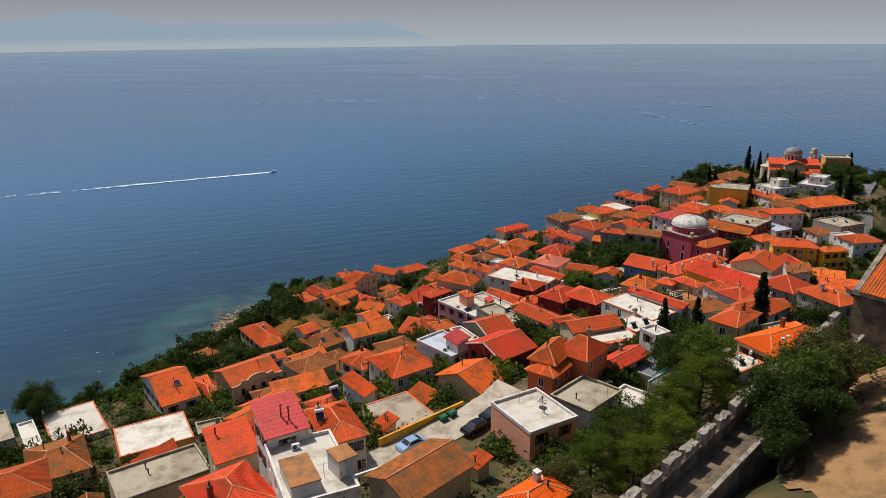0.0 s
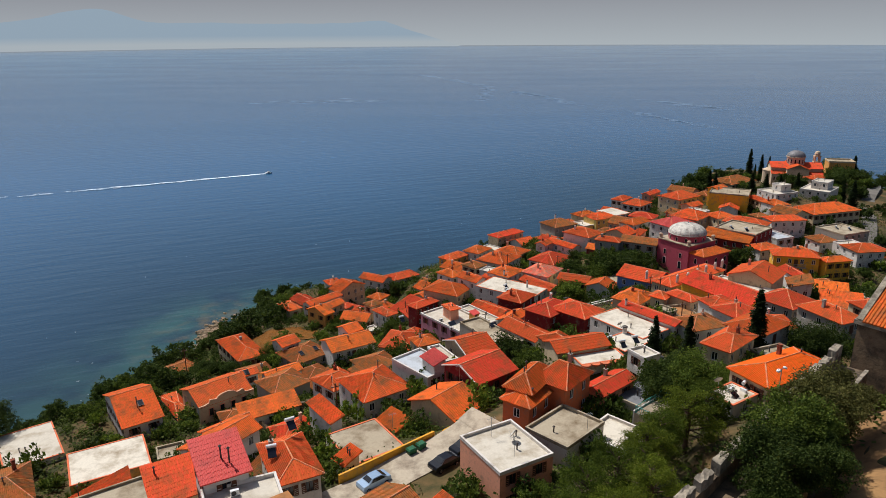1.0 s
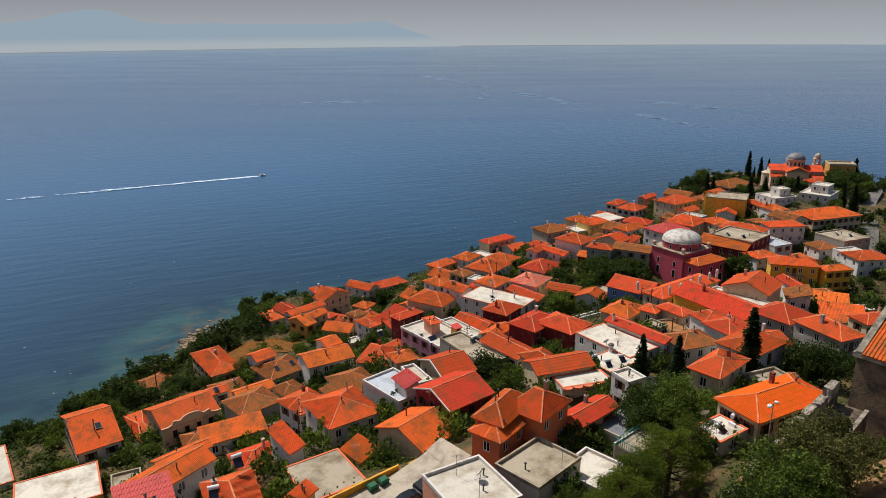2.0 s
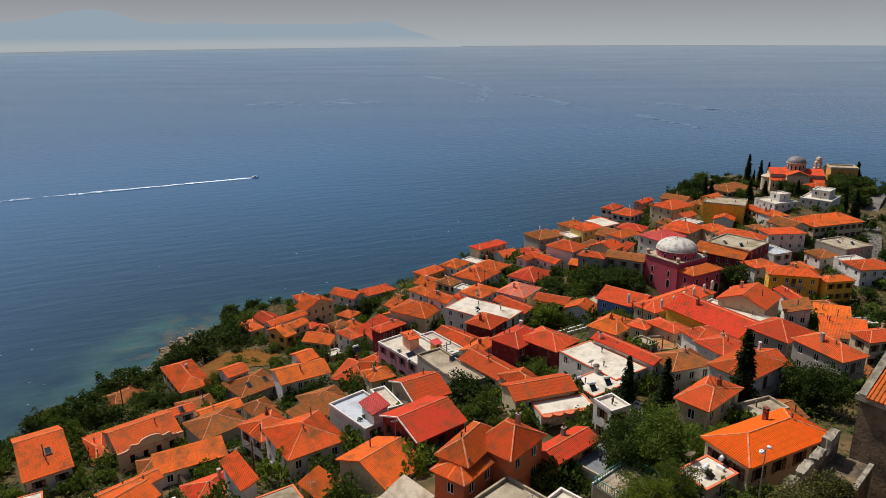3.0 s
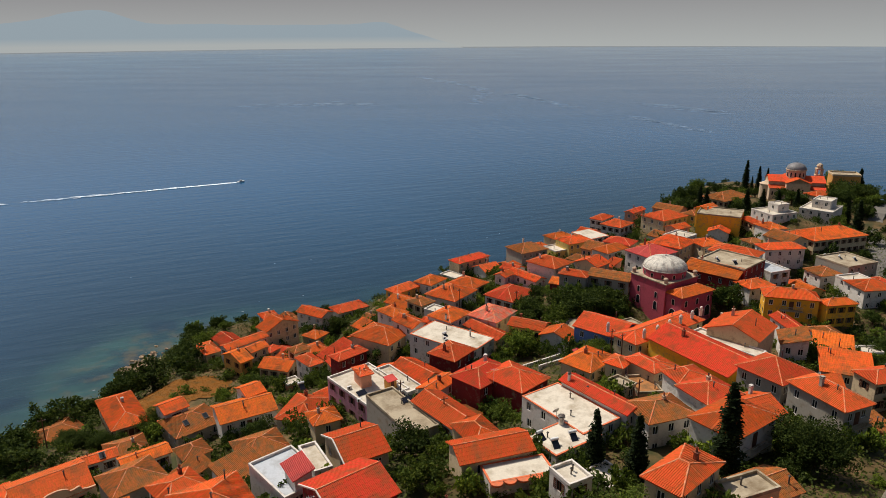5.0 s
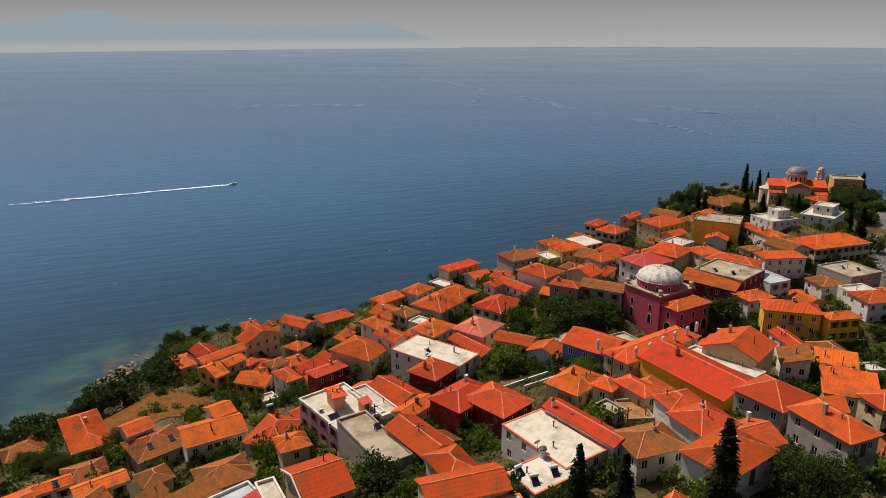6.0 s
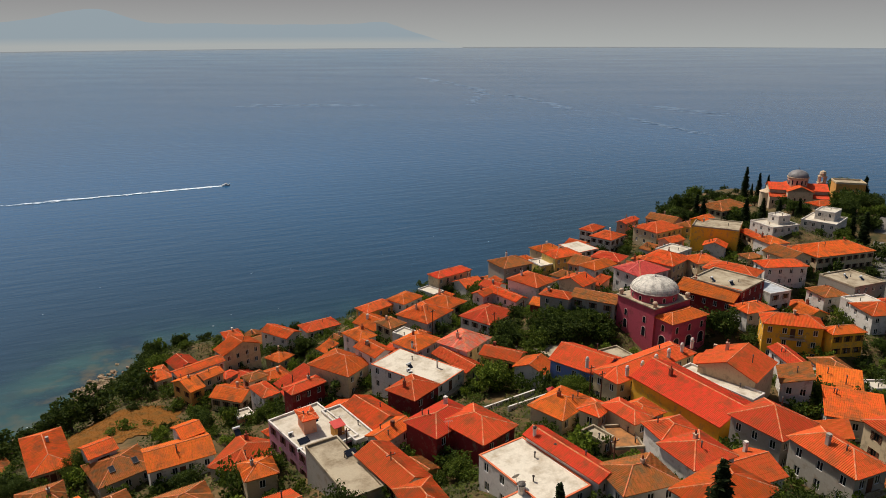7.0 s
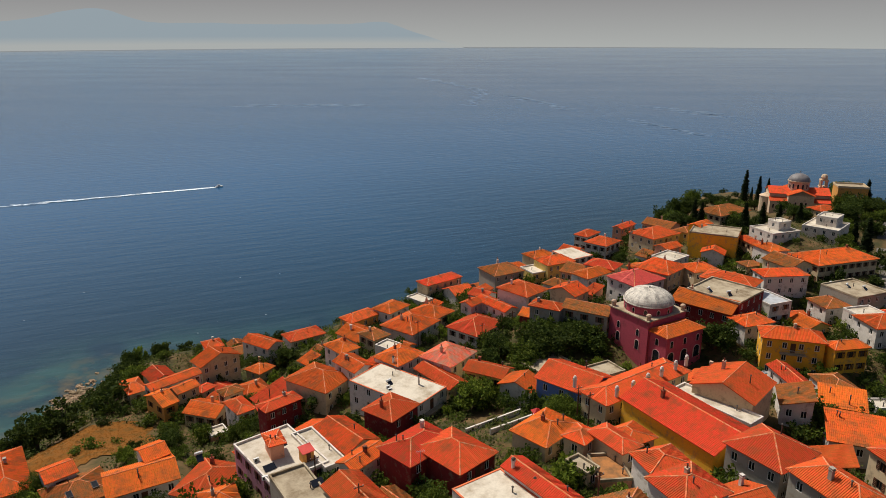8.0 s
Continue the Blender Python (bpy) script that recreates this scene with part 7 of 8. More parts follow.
def build_terrace(x, y, z, w, d, yaw):
    root = thing("terrace", pose(x, y, z, 0, 0, yaw), "beige paved terrace with a teal metal railing", "terrace")
    part("deck", Shape().box(-w / 2, -d / 2, -3.5, w / 2, d / 2, 0.0), FLATS["C"], root)
    part("kerb", Shape().box(-w / 2, d / 2, -3.5, w / 2, d / 2 + 0.2, 0.25), WALL["w"], root)
    def rail(length):
        xs = [0.0]
        while xs[-1] < length - 0.06:
            xs += [xs[-1] + 0.05, xs[-1] + 0.3]
        xs = xs[:-1]
        return lattice(xs, (0, 0.06, 0.9, 0.98), {(k, 1) for k in range(1, len(xs) - 1, 2)}, 0.0, 0.05)
    part("railing", rail(w), TEAL, root, at=pose(-w / 2, d / 2 - 0.1, 0.02))
    part("railing", rail(d), TEAL, root, at=pose(w / 2 - 0.05, -d / 2, 0.02, 0, 0, 90))
    part("railing", rail(d), TEAL, root, at=pose(-w / 2 + 0.1, -d / 2, 0.02, 0, 0, 90))


build_terrace(34.5, 91.3, 61.0, 6.5, 5.5, 42)


def build_street_lamp(x, y, z, h):
    root = thing("street_lamp", pose(x, y, z, 0, 0, 30), "slim grey street lamp with two heads beside the wall", "street lamp")
    part("pole", Shape().tube((0, 0, -2), (0, 0, h), 0.07, 0.045, 8), METAL, root)
    part("arm", Shape().tube((-0.5, 0, h - 0.1), (0.5, 0, h + 0.05), 0.035, n=6), METAL, root)
    for sx in (-1, 1):
        part("head", Shape().lathe([(0.05, 0.12), (0.2, 0.08), (0.27, -0.05), (0.2, -0.16), (0.0, -0.18)], 10), TANK, root, at=pose(sx * 0.55, 0, h + 0.05 * sx, 0, sx * 25, 0))


build_street_lamp(42.9, 79.5, 67.5, 6.0)


def build_ruin(x, y, yaw):
    z = ground(x, y) - 1.9
    root = thing("ruined_house", pose(x, y, z, 0, 0, yaw), "roofless ruin with broken rubble stone walls", "ruin")
    rng = random.Random(21)
    for ox, oy, l, turn in ((0, -3.6, 10.0, 0), (0, 3.6, 10.0, 0), (-5.0, 0, 6.8, 90), (5.0, 0, 6.8, 90)):
        s = Shape()
        n = 14
        tops = [2.6 + 1.0 * noise.noise(Vector((k * 0.45 + ox, oy, 2))) + rng.uniform(-0.2, 0.25) for k in range(n + 1)]
        v = []
        for k in range(n + 1):
            x0 = -l / 2 + l * k / n
            v += [(x0, -0.25, -2), (x0, 0.25, -2), (x0, -0.25, tops[k]), (x0, 0.25, tops[k] + 0.1)]
        f = [(0, 2, 3, 1), (4 * n, 4 * n + 1, 4 * n + 3, 4 * n + 2)]
        for k in range(n):
            p, q = 4 * k, 4 * k + 4
            f += [(p + 2, q + 2, q + 3, p + 3), (p, q, q + 2, p + 2), (q + 1, p + 1, p + 3, q + 3)]
        s.add(v, f)
        part("wall", s, OLD_STONE, root, at=pose(ox, oy, 0, 0, 0, turn))
    for _ in range(26):
        l = rng.uniform(0.4, 1.0)
        part("fallen_stone", rough_block(rng, l, l * 0.7, l * 0.4, 0.08), STONE, root, at=pose(rng.uniform(-4.3, 4.3), rng.uniform(-3, 3), 0.25 + rng.uniform(0, 0.4), 0, 0, rng.uniform(0, 180)))


build_ruin(-22.5, 116.5, 40)
BIN_GREEN = material("green_plastic", rgb(38, 92, 58), 0.5, 0.05, rgb(30, 60, 44), 1.5, 0.2)


def build_bin(x, y, yaw):
    root = thing("wheelie_bin", pose(x, y, ground(x, y) + 0.14, 0, 0, yaw), "green plastic wheeled bin beside the ochre wall", "bin", "bins")
    s = Shape().add([(-0.5, -0.35, 0.12), (0.5, -0.35, 0.12), (0.5, 0.35, 0.12), (-0.5, 0.35, 0.12), (-0.6, -0.45, 1.1), (0.6, -0.45, 1.1), (0.6, 0.45, 1.1), (-0.6, 0.45, 1.1)],
                    [(3, 2, 1, 0), (0, 1, 5, 4), (1, 2, 6, 5), (2, 3, 7, 6), (3, 0, 4, 7), (4, 5, 6, 7)])
    part("body", s, BIN_GREEN, root)
    part("lid", Shape().add([(-0.64, -0.5, 1.1), (0.64, -0.5, 1.1), (0.64, 0.5, 1.1), (-0.64, 0.5, 1.1), (-0.5, -0.35, 1.28), (0.5, -0.35, 1.28), (0.5, 0.4, 1.32), (-0.5, 0.4, 1.32)],
                            [(3, 2, 1, 0), (0, 1, 5, 4), (1, 2, 6, 5), (2, 3, 7, 6), (3, 0, 4, 7), (4, 5, 6, 7)]), BIN_GREEN, root)
    for sx in (-0.45, 0.45):
        part("wheel", Shape().tube((sx - 0.05, 0.36, 0.12), (sx + 0.05, 0.36, 0.12), 0.12, n=10), PANEL, root)


build_bin(0.6, 87.4, 40)
build_bin(1.8, 88.4, 44)


def build_car(x, y, yaw, paint, label):
    z = ground(x, y) + 0.14
    root = thing("car", pose(x, y, z + 0.12, 0, 0, yaw), label, "car", "parked cars")
    prof = [(-2.05, 0.25), (-2.1, 0.6), (-1.95, 0.88), (-1.2, 0.98), (-0.55, 1.42), (0.75, 1.44), (1.55, 0.98), (2.0, 0.9), (2.08, 0.55), (2.0, 0.22)]
    s = Shape()
    n = len(prof)
    v = []
    for wdt, k in ((-0.86, 0), (0.86, 0)):
        for px, pz in prof:
            inset = 0.2 if pz > 1.2 else 0.0
            v.append((px, wdt - math.copysign(inset, wdt), pz))
    s.add(v, [tuple(range(n)), tuple(range(n, 2 * n))[::-1]] + [((i + 1) % n, i, i + n, (i + 1) % n + n) for i in range(n)])
    body = part("body", s, material("car_paint", paint, 0.25, 0, None, spec=0.6, metal=0.3), root)
    g = Shape()
    g.add([(-1.12, -0.66, 1.05), (-1.12, 0.66, 1.05), (-0.6, 0.6, 1.4), (-0.6, -0.6, 1.4)], [(0, 3, 2, 1)])
    g.v = [(px - 0.03, py, pz + 0.02) for px, py, pz in g.v]
    part("rear_window", g, GLASS, root)
    g = Shape().add([(1.45, -0.66, 1.05), (1.45, 0.66, 1.05), (0.8, 0.6, 1.42), (0.8, -0.6, 1.42)], [(0, 1, 2, 3)])
    g.v = [(px + 0.03, py, pz + 0.02) for px, py, pz in g.v]
    part("windscreen", g, GLASS, root)
    for sy in (-1, 1):
        g = Shape().add([(-0.95, sy * 0.875, 1.0), (1.3, sy * 0.875, 1.0), (0.7, sy * 0.74, 1.36), (-0.5, sy * 0.74, 1.36)], [(0, 1, 2, 3)])
        part("side_window", g, GLASS, root)
        for px in (-1.3, 1.32):
            wheel = part("wheel", Shape().tube((px, sy * 0.72, 0.18), (px, sy * 0.9, 0.18), 0.31, n=16), PANEL, root)
            part("rim", Shape().tube((px, sy * 0.895, 0.18), (px, sy * 0.915, 0.18), 0.19, n=12), METAL, wheel)


build_car(-3.7, 81.6, 41, rgb(150, 172, 196), "silver blue saloon car parked in the street")
build_car(7.6, 87.2, 41, rgb(20, 22, 28), "black car parked beside a wall")
build_car(5.0, 84.3, 41, rgb(26, 28, 34), "dark grey car parked behind another in the street")
build_car(96.5, 196.0, 20, rgb(190, 192, 194), "grey car parked by the yellow house")


# ---------------------------------------------------------------- the motor boat and its wake
def build_boat():
    root = thing("motor_boat", pose(-146.6, 562.1, 0, 0, 0, 26) @ Matrix.Scale(0.66, 4), "small white motor boat under way", "boat")
    s = Shape()
    pts = [(-4.0, 1.3), (1.5, 1.4), (3.4, 0.8), (4.6, 0.0), (3.4, -0.8), (1.5, -1.4), (-4.0, -1.3)]
    n = len(pts)
    s.add([(x * 0.9, y * 0.7, -0.3) for x, y in pts] + [(x, y, 1.2 + (0.35 if x > 3 else 0)) for x, y in pts],
          [tuple(range(n, 2 * n))[::-1]] + [((i + 1) % n, i, i + n, (i + 1) % n + n) for i in range(n)])
    part("hull", s, TANK, root)
    part("cabin", Shape().box(-1.2, -0.9, 1.2, 1.6, 0.9, 2.4), WALL["w"], root)
    part("outboard", Shape().box(-4.6, -0.35, 0.2, -4.0, 0.35, 1.5), PANEL, root)
    w = Shape()
    rng = random.Random(3)
    ax, ay, bx, by = -149.5, 560.8, -430.0, 406.5
    for i in range(250):
        k = i / 249
        x, y = ax + (bx - ax) * k, ay + (by - ay) * k
        for side in range(6):
            if rng.random() > 0.75 * (1 - k) ** 3.2 + 0.035:
                continue
            l = rng.uniform(0.8, 2.6) * (1 - 0.3 * k)
            g = rng.uniform(0.2, 0.55) * (1.15 - 0.85 * k)
            bend = 9.0 * k * k + 0.15 * math.sin(i * 0.23)
            ox, oy = rng.gauss(0, 0.8 + 0.8 * k), rng.gauss(0, 0.7 + 1.4 * k) + bend
            w.add([(x + ox - l, y + oy - l * 0.55 - g, 0.06), (x + ox + l, y + oy + l * 0.55 - g, 0.06), (x + ox + l, y + oy + l * 0.55 + g, 0.06), (x + ox - l, y + oy - l * 0.55 + g, 0.06)], [(0, 1, 2, 3)])
    w.v = [(px, py, 0.05 + 0.0004 * i) for i, (px, py, _) in enumerate(w.v)]
    tagged(new("wake", w.mesh("wake", WATER_FOAM)), "long white foam wake behind the boat", "wake", kind="stuff")


build_boat()


# ---------------------------------------------------------------- rocks on the shore
PALE_ROCK = material("bleached_shore_rock", rgb(158, 136, 108), 0.95, 0.0, rgb(88, 72, 54), 0.9, 0.46, 0.8, 4, 0.4)


def build_rocks():
    s = Shape()
    rng = random.Random(9)
    for q_ in range(900):
        i = rng.randrange(3, 12) if q_ < 640 else 5
        (ax, ay), (bx, by) = SHORE[i], SHORE[i + 1]
        k = rng.random()
        x, y = ax + (bx - ax) * k + rng.gauss(0, 1.8), ay + (by - ay) * k + rng.gauss(0, 1.8)
        if q_ >= 640:
            x, y = -87 + rng.gauss(0, 2.2), 252 + rng.gauss(0, 5.0)
        elif 5 <= i <= 6 and rng.random() < 0.5:
            x, y = x + rng.uniform(-5, 0), y + rng.uniform(0, 5)
        r = rng.uniform(0.25, 1.0) * (1.5 if rng.random() < 0.12 else 1.0)
        z = max(0.0, ground(x, y)) + r * rng.uniform(0.15, 0.5)
        turn, flat = rng.uniform(0, 6.3), rng.uniform(0.5, 1.0)
        rings = []
        for scale, level in ((1.1, -0.6), (1.0, z * 0.55), (0.66, z * 0.95)):
            ring = []
            for q in range(7):
                a = q * math.tau / 7 + rng.uniform(-0.3, 0.3)
                px, py = r * scale * rng.uniform(0.7, 1.25) * math.cos(a), r * flat * scale * rng.uniform(0.7, 1.25) * math.sin(a)
                ring.append((x + px * math.cos(turn) - py * math.sin(turn), y + px * math.sin(turn) + py * math.cos(turn), level + (rng.uniform(-0.2, 0.2) * r if level > 0 else 0)))
            rings += ring
        s.add(rings + [(x + rng.uniform(-.2, .2) * r, y, z * rng.uniform(0.95, 1.15))],
              [(7 * k_ + q, 7 * k_ + (q + 1) % 7, 7 * k_ + 7 + (q + 1) % 7, 7 * k_ + 7 + q) for k_ in range(2) for q in range(7)] + [(q + 14, (q + 1) % 7 + 14, 21) for q in range(7)])
    tagged(new("shore_rocks", s.mesh("shore_rocks", PALE_ROCK)), "pale broken rocks along the waterline", "rocks", kind="stuff")


build_rocks()


SLICKS = (([(-124, 1937), (-13, 1685), (72, 1433), (41, 1163)], 5, 100), ([(113, 1339), (156, 1216), (192, 1088)], 5, 70), ([(-305, 1142), (-129, 1161)], 9, 60),
          ([(249, 978), (299, 838)], 4, 60), ([(314, 1142), (383, 1020)], 7, 60))


def build_slicks():
    """Old wakes and smooth current lines far out, as thin scattered streaks."""
    rng = random.Random(52)
    s = Shape()
    for line, spread, count in SLICKS:
        for _ in range(count):
            j = rng.randrange(len(line) - 1)
            (ax, ay), (bx, by) = line[j], line[j + 1]
            k = rng.random()
            x, y = ax + (bx - ax) * k + rng.gauss(0, spread), ay + (by - ay) * k + rng.gauss(0, spread * 1.6)
            far = math.hypot(x, y) / 1000
            l, g = rng.uniform(4, 16) * far, rng.uniform(0.5, 1.3) * far
            turn = math.atan2(by - ay, bx - ax) * 0.5
            ux, uy = math.cos(turn), math.sin(turn)
            z = 0.12 + 11.0 * max(0.0, (math.hypot(x - 20, y - 40) - 1600) / 3340) ** 2
            s.add([(x - ux * l, y - uy * l, z), (x + uy * g, y - ux * g, z), (x + ux * l, y + uy * l, z), (x - uy * g, y + ux * g, z)], [(0, 1, 2, 3)])
    tagged(new("slicks", s.mesh("slicks", material("ruffled_water_streak", rgb(132, 156, 182), 0.4, spec=0.5))), "pale streaks of old wakes on the open sea", "wake", kind="stuff")


def build_flecks():
    """Small breaking crests and foam near the shore."""
    rng = random.Random(31)
    s = Shape()
    for _ in range(900):
        x, y = rng.uniform(-190, 60), rng.uniform(180, 430)
        e = shore_distance(x, y)
        if not -120 < e < -2 or rng.random() > (0.05 if e < -10 else 0.8):
            continue
        l, g, yaw = rng.uniform(0.2, 0.7), rng.uniform(0.05, 0.11), rng.gauss(0.25, 0.25)
        ux, uy = math.cos(yaw), math.sin(yaw)
        s.add([(x - ux * l, y - uy * l, 0.09), (x + uy * g, y - ux * g, 0.09), (x + ux * l, y + uy * l, 0.09), (x - uy * g, y + ux * g, 0.09)], [(0, 1, 2, 3)])
    tagged(new("foam_flecks", s.mesh("foam_flecks", WATER_FOAM)), "small white crests and foam on the water", "foam", kind="stuff")


build_flecks()
build_slicks()


# ---------------------------------------------------------------- things on roofs and in alleys
def solar_heater(x, y, z, yaw):
    root = thing("solar_water_heater", pose(x, y, z, 0, 0, yaw) @ Matrix.Scale(0.8, 4), "rooftop solar water heater with a white tank and dark panel", "water heater", "solar water heaters")
    part("tank", Shape().tube((-0.75, 0.35, 1.35), (0.75, 0.35, 1.35), 0.28, n=14), TANK, root)
    p = Shape().add([(-0.6, -1.0, 0.25), (0.6, -1.0, 0.25), (0.6, 0.2, 1.15), (-0.6, 0.2, 1.15), (-0.6, -0.95, 0.17), (0.6, -0.95, 0.17), (0.6, 0.25, 1.07), (-0.6, 0.25, 1.07)],
                    [(0, 1, 2, 3), (7, 6, 5, 4), (0, 4, 5, 1), (1, 5, 6, 2), (2, 6, 7, 3), (3, 7, 4, 0)])
    part("panel", p, PANEL, root)
    for sx in (-0.55, 0.55):
        part("leg", Shape().tube((sx, 0.35, 0), (sx, 0.35, 1.1), 0.03, n=6), METAL, root)
        part("strut", Shape().tube((sx, -0.95, 0), (sx, 0.3, 1.1), 0.025, n=6), METAL, root)


def utility_pole(x, y, z, h):
    root = thing("utility_pole", pose(x, y, z, 0, 0, 30), "dark wooden utility pole standing between the houses", "pole", "utility poles")
    part("post", Shape().tube((0, 0, -1), (0, 0, h), 0.14, 0.09), WOOD_BROWN, root)
    part("crossarm", Shape().box(-0.7, -0.05, h - 0.6, 0.7, 0.05, h - 0.48), WOOD_BROWN, root)
    for sx in (-0.6, 0.0, 0.6):
        part("insulator", Shape().lathe([(0.05, h - 0.48), (0.07, h - 0.4), (0.03, h - 0.3)], 8, sx, 0), TANK, root)


def aerial(x, y, z, h=2.4):
    root = thing("television_aerial", pose(x, y, z, 0, 0, 20), "thin metal television aerial on a roof", "aerial", "aerials")
    part("mast", Shape().tube((0, 0, -0.3), (0, 0, h), 0.03, n=6), METAL, root)
    part("boom", Shape().tube((-0.6, 0, h - 0.15), (0.6, 0, h - 0.15), 0.02, n=5), METAL, root)
    for k in range(5):
        part("element", Shape().tube((-0.5 + k * 0.25, -0.35, h - 0.15), (-0.5 + k * 0.25, 0.35, h - 0.15), 0.015, n=5), METAL, root)


def satellite_dish(x, y, z, yaw):
    root = thing("satellite_dish", pose(x, y, z, 0, 0, yaw), "grey satellite dish on a short pole", "satellite dish", "satellite dishes")
    part("pole", Shape().tube((0, 0, -0.2), (0, 0, 0.9), 0.035, n=6), METAL, root)
    dish = part("dish", Shape().lathe([(0.0, 0.0), (0.25, 0.04), (0.45, 0.13), (0.55, 0.2), (0.45, 0.1), (0.25, 0.02), (0.0, -0.02)], 16), LEAD, root, at=pose(0, 0, 0.95, -55, 0, 0))
    part("arm", Shape().tube((0, 0.4, 0.1), (0, 0, 0.6), 0.02, n=5), METAL, dish)


def roof_cowl(x, y, z):
    root = thing("roof_cowl", pose(x, y, z), "rounded whitewashed chimney cowl on a tile roof", "chimney", "whitewashed cowls")
    part("vent_pipe", Shape().lathe([(0.32, -0.6), (0.32, 0.7), (0.42, 0.75), (0.42, 0.85)], 10), WALL["w"], root)
    part("cap", Shape().lathe([(0.3, 0.85), (0.34, 1.2), (0.2, 1.5), (0.0, 1.58)], 10), WALL["w"], root)


def air_conditioner(x, y, z, yaw):
    root = thing("air_conditioner", pose(x, y, z, 0, 0, yaw), "white outdoor air conditioning unit", "air conditioner", "air conditioning units")
    part("case", Shape().box(-0.42, -0.16, 0.08, 0.42, 0.16, 0.66), TANK, root)
    part("grille", Shape().tube((-0.1, -0.165, 0.37), (-0.1, -0.185, 0.37), 0.24, n=16), PANEL, root)


def roof_stack(x, y, z, h, r, label="tall whitewashed chimney stack on a flat roof"):
    root = thing("chimney_stack", pose(x, y, z), label, "chimney", "flat roof chimneys")
    part("shaft", Shape().lathe([(r, -0.1), (r * 0.92, h), (r * 1.25, h + 0.03), (r * 1.25, h + 0.13)], 12), WALL["w"], root)
    part("cap", Shape().lathe([(r * 0.7, h + 0.13), (r * 0.7, h + 0.3), (r * 1.2, h + 0.32), (r * 0.5, h + 0.5), (0.0, h + 0.55)], 12), FLUE, root)


def roof_panel(x, y, z, yaw):
    root = thing("roof_panel", pose(x, y, z, 0, 0, yaw), "small dark solar panel propped on a flat roof", "solar panel", "roof panels")
    part("glass", Shape().add([(-0.9, -0.5, 0.15), (0.9, -0.5, 0.15), (0.9, 0.5, 0.6), (-0.9, 0.5, 0.6), (-0.9, -0.48, 0.09), (0.9, -0.48, 0.09), (0.9, 0.52, 0.54), (-0.9, 0.52, 0.54)],
                              [(0, 1, 2, 3), (7, 6, 5, 4), (0, 4, 5, 1), (1, 5, 6, 2), (2, 6, 7, 3), (3, 7, 4, 0)]), PANEL, root)
    for sx in (-0.8, 0.8):
        part("leg", Shape().tube((sx, 0.45, 0), (sx, 0.45, 0.55), 0.03, n=6), METAL, root)
        part("foot", Shape().tube((sx, -0.45, 0), (sx, -0.45, 0.15), 0.03, n=6), METAL, root)


def red_hut(x, y, z, yaw):
    root = thing("rooftop_hut", pose(x, y, z, 0, 0, yaw), "small ochre rooftop hut with a red sloping lid", "hut", "rooftop huts")
    part("wall", Shape().box(-0.9, -0.7, 0, 0.9, 0.7, 1.7), WALL["o"], root)
    part("lid", Shape().add([(-1.05, -0.9, 1.6), (1.05, -0.9, 1.6), (1.05, 0.8, 2.1), (-1.05, 0.8, 2.1), (-1.05, -0.9, 1.7), (1.05, -0.9, 1.7), (1.05, 0.8, 2.2), (-1.05, 0.8, 2.2)],
                            [(3, 2, 1, 0), (4, 5, 6, 7), (0, 1, 5, 4), (1, 2, 6, 5), (2, 3, 7, 6), (3, 0, 4, 7)]), TILE["k"], root)
    part("door", Shape().box(-0.35, -0.74, 0.05, 0.35, -0.702, 1.5), WOOD_BROWN, root)


def dry_field():
    s = Shape()
    n = 26
    for j in range(n + 1):
        for i in range(n + 1):
            x, y = -56 + 25 * i / n, 172 + 30 * j / n
            s.v.append((x, y, ground(x, y) + 0.12))
    for j in range(n):
        for i in range(n):
            x, y = -56 + 25 * (i + 0.5) / n, 172 + 30 * (j + 0.5) / n
            if ((x + 43.5) / 12) ** 2 + ((y - 187) / 14) ** 2 < 1 + 0.35 * noise.noise(Vector((x * 0.3, y * 0.3, 5))):
                a = j * (n + 1) + i
                s.f.append((a, a + 1, a + n + 2, a + n + 1))
    # standing tufts: three leaning blades each
    rng = random.Random(41)
    for _ in range(1500):
        a, k = rng.uniform(0, 2 * math.pi), math.sqrt(rng.random())
        x, y = -43.5 + 11.6 * k * math.cos(a), 187 + 13.6 * k * math.sin(a)
        z = ground(x, y) + 0.1
        for _ in range(3):
            d, h = rng.uniform(0, 2 * math.pi), rng.uniform(0.06, 0.16)
            c, e, w = math.cos(d), math.sin(d), rng.uniform(0.08, 0.2)
            s.add([(x - w * e, y + w * c, z), (x + w * e, y - w * c, z), (x + 0.3 * c, y + 0.3 * e, z + h)], [(0, 1, 2)])
    ob = new("dry_grass", s.mesh("dry_grass", material("golden_dry_grass", rgb(122, 74, 10), 0.95, 0, rgb(84, 62, 14), 0.5, 0.35, 0.8, 5)))
    tagged(ob, "patch of golden dry grass on a vacant plot", "grass", kind="stuff")


dry_field()
solar_heater(34.3, 124.3, 55.67, 35)
solar_heater(36.1, 122.5, 55.67, 20)
solar_heater(38.8, 124.4, 55.67, 20)
solar_heater(39.5, 83.3, 67.65, 50)
solar_heater(-14.9, 78.0, 62.95, 20)
solar_heater(-13.7, 82.6, 63.73, 35)
solar_heater(5.6, 158.3, 46.93, 50)
solar_heater(-6.0, 154.0, 46.93, 35)
solar_heater(19.7, 185.3, 43.01, 50)
solar_heater(93.2, 222.2, 49.17, 50)
solar_heater(97.0, 219.7, 49.17, 20)
solar_heater(135.6, 239.2, 44.25, 50)
solar_heater(139.1, 237.6, 44.25, 35)
solar_heater(41.9, 85.2, 67.65, 50)
utility_pole(53.2, 167.3, 44.8, 8.5)
utility_pole(54.2, 162.8, 46.0, 8.5)
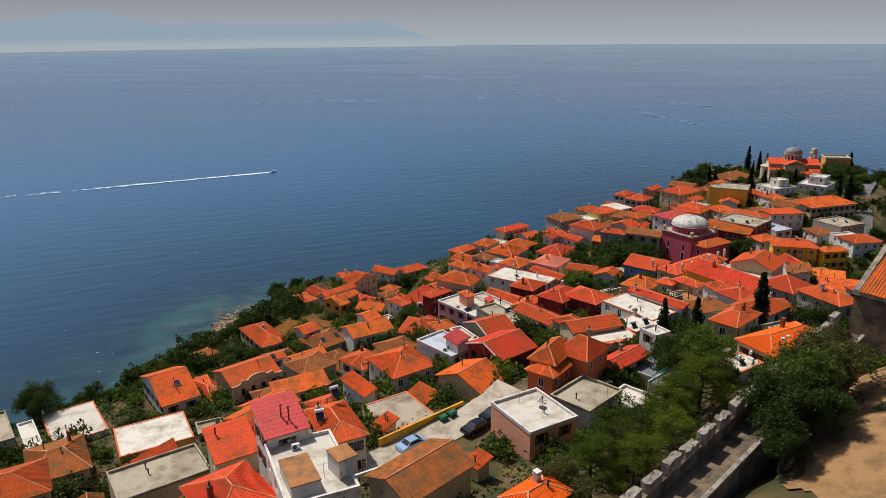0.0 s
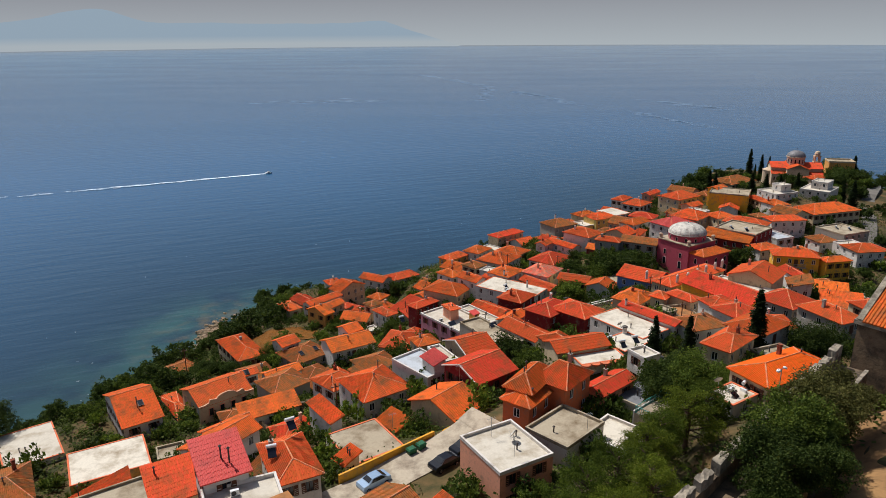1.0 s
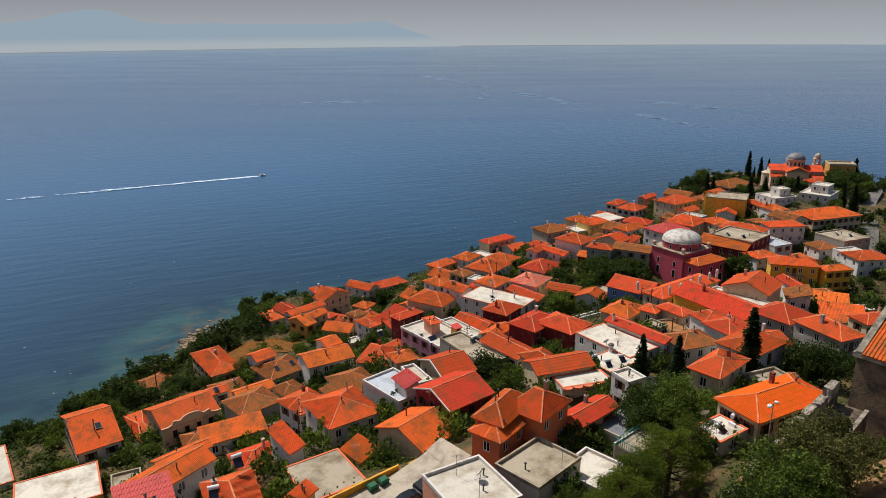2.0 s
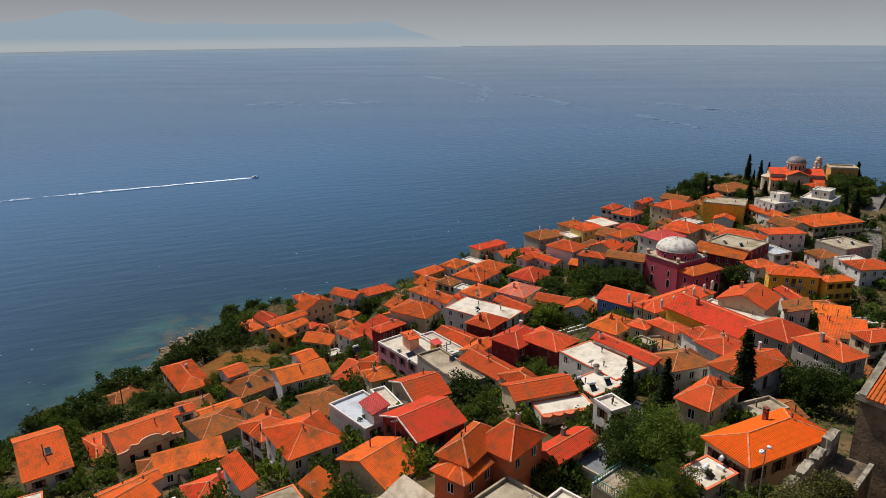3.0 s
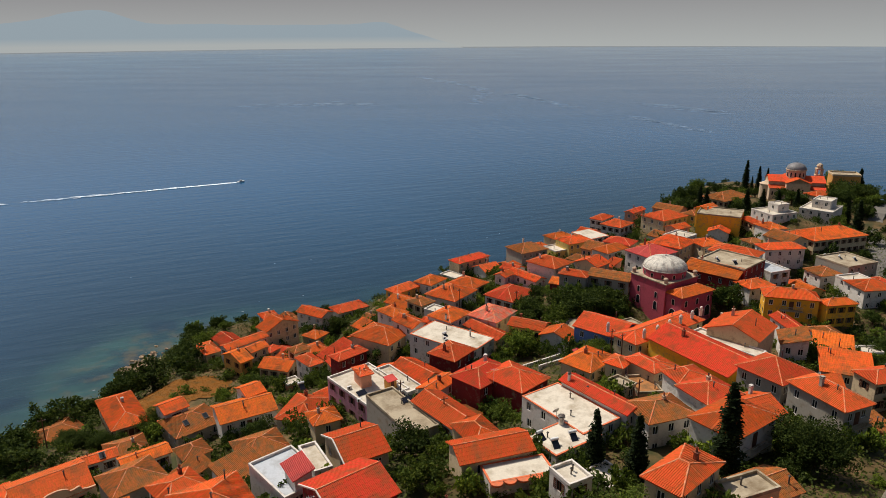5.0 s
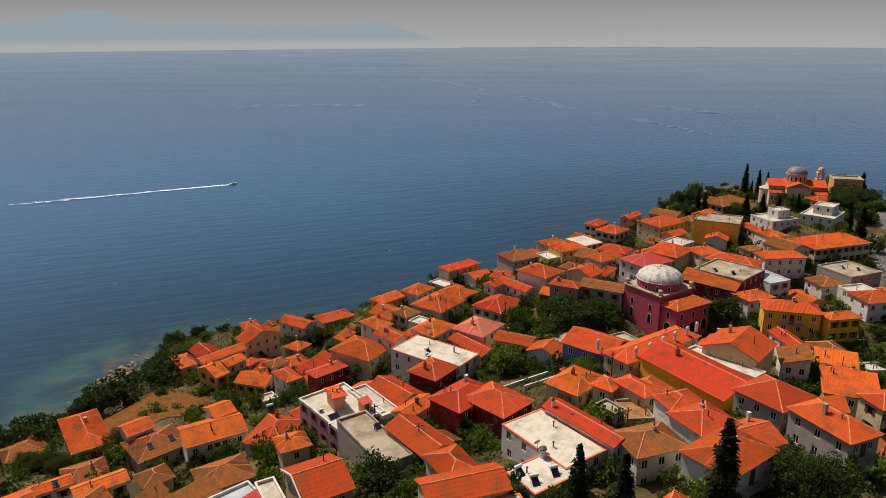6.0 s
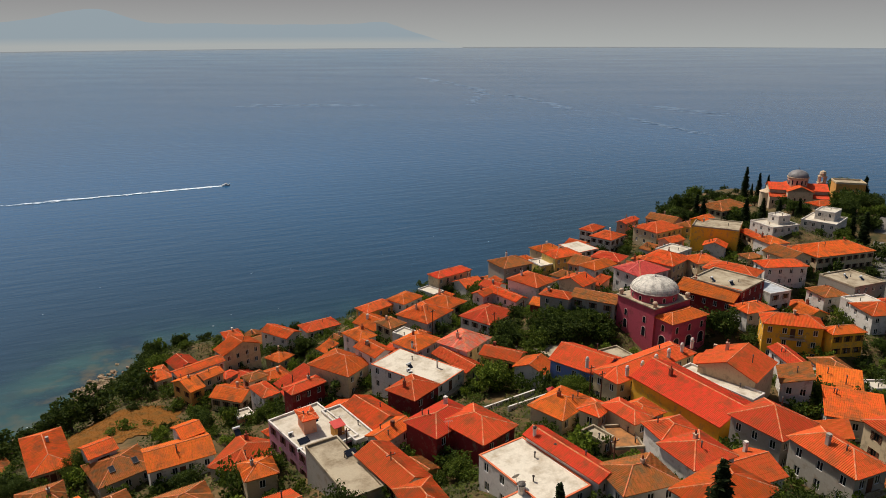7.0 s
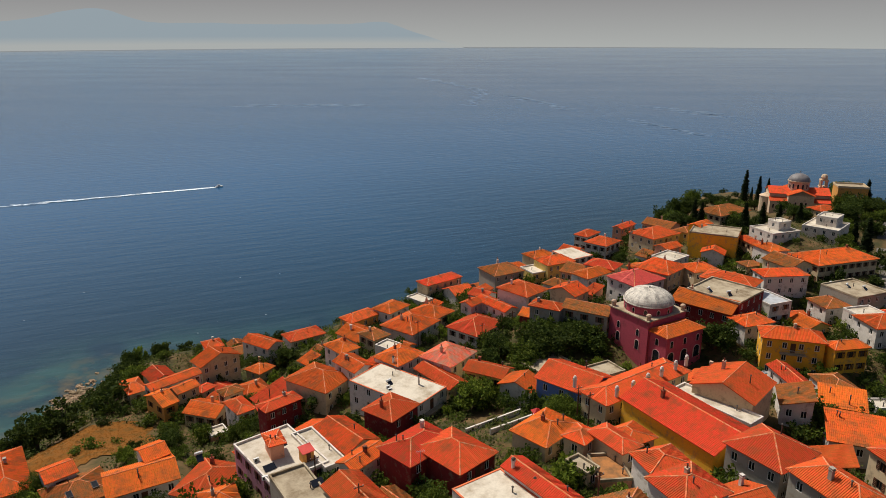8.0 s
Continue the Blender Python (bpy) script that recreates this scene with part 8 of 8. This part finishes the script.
utility_pole(20.6, 139.9, 45.0, 8.5)
utility_pole(46.3, 224.2, 34.5, 8.5)
utility_pole(38.7, 220.9, 32.5, 8.5)
utility_pole(22.8, 222.9, 32.3, 8.5)
utility_pole(50.2, 134.7, 51.0, 8.5)
utility_pole(12.7, 149.6, 42.6, 8.5)
utility_pole(-11.9, 102.9, 50.3, 8.5)
utility_pole(-58.0, 156.9, 30.0, 8.5)
aerial(20.3, 190.9, 43.7)
aerial(39.8, 229.1, 42.4)
aerial(28.6, 140.5, 55.8)
aerial(10.6, 155.4, 47.4)
aerial(13.1, 77.5, 63.6)
aerial(22.6, 84.0, 62.7)
aerial(6.9, 103.6, 59.2)
aerial(88.4, 275.1, 43.5)
aerial(113.7, 280.9, 48.0)
aerial(10.7, 82.1, 63.2)
satellite_dish(38.6, 85.6, 67.77, 10)
satellite_dish(37.8, 128.8, 55.67, 10)
satellite_dish(90.8, 291.2, 43.35, 10)
satellite_dish(13.3, 81.2, 62.95, 70)
roof_cowl(53.0, 170.2, 52.0)
roof_cowl(59.3, 166.5, 52.2)
roof_cowl(62.4, 168.4, 52.2)
roof_cowl(65.5, 171.1, 52.2)
roof_cowl(68.5, 173.6, 52.2)
roof_cowl(71.6, 176.0, 52.2)
roof_cowl(74.2, 178.3, 52.2)
air_conditioner(5.3, 149.4, 46.93, 30)
air_conditioner(20.0, 183.1, 43.01, 30)
air_conditioner(41.2, 84.4, 67.65, 120)
air_conditioner(46.1, 102.2, 63.51, 120)
air_conditioner(132.8, 242.6, 44.25, 30)
roof_stack(19.7, 192.9, 43.35, 1.9, 0.24)
roof_stack(25.4, 185.3, 43.35, 1.7, 0.2)
roof_stack(40.3, 138.6, 55.95, 2.2, 0.26)
roof_stack(37.7, 128.0, 55.95, 1.0, 0.42, "short round plastered vent on a flat roof")
roof_stack(42.8, 136.2, 56.2, 0.9, 0.2)
roof_panel(14.2, 144.3, 50.05, 35)
roof_panel(5.4, 151.7, 47.15, 40)
red_hut(10.4, 154.2, 47.2, 40)
air_conditioner(2.9, 153.5, 47.15, 40)
air_conditioner(19.6, 183.6, 43.3, 40)
air_conditioner(-15.0, 65.5, 66.85, 25)
satellite_dish(37.2, 129.6, 56.0, 30)
aerial(-2.6, 95.2, 55.9)
aerial(-11.0, 60.5, 67.0, 1.6)
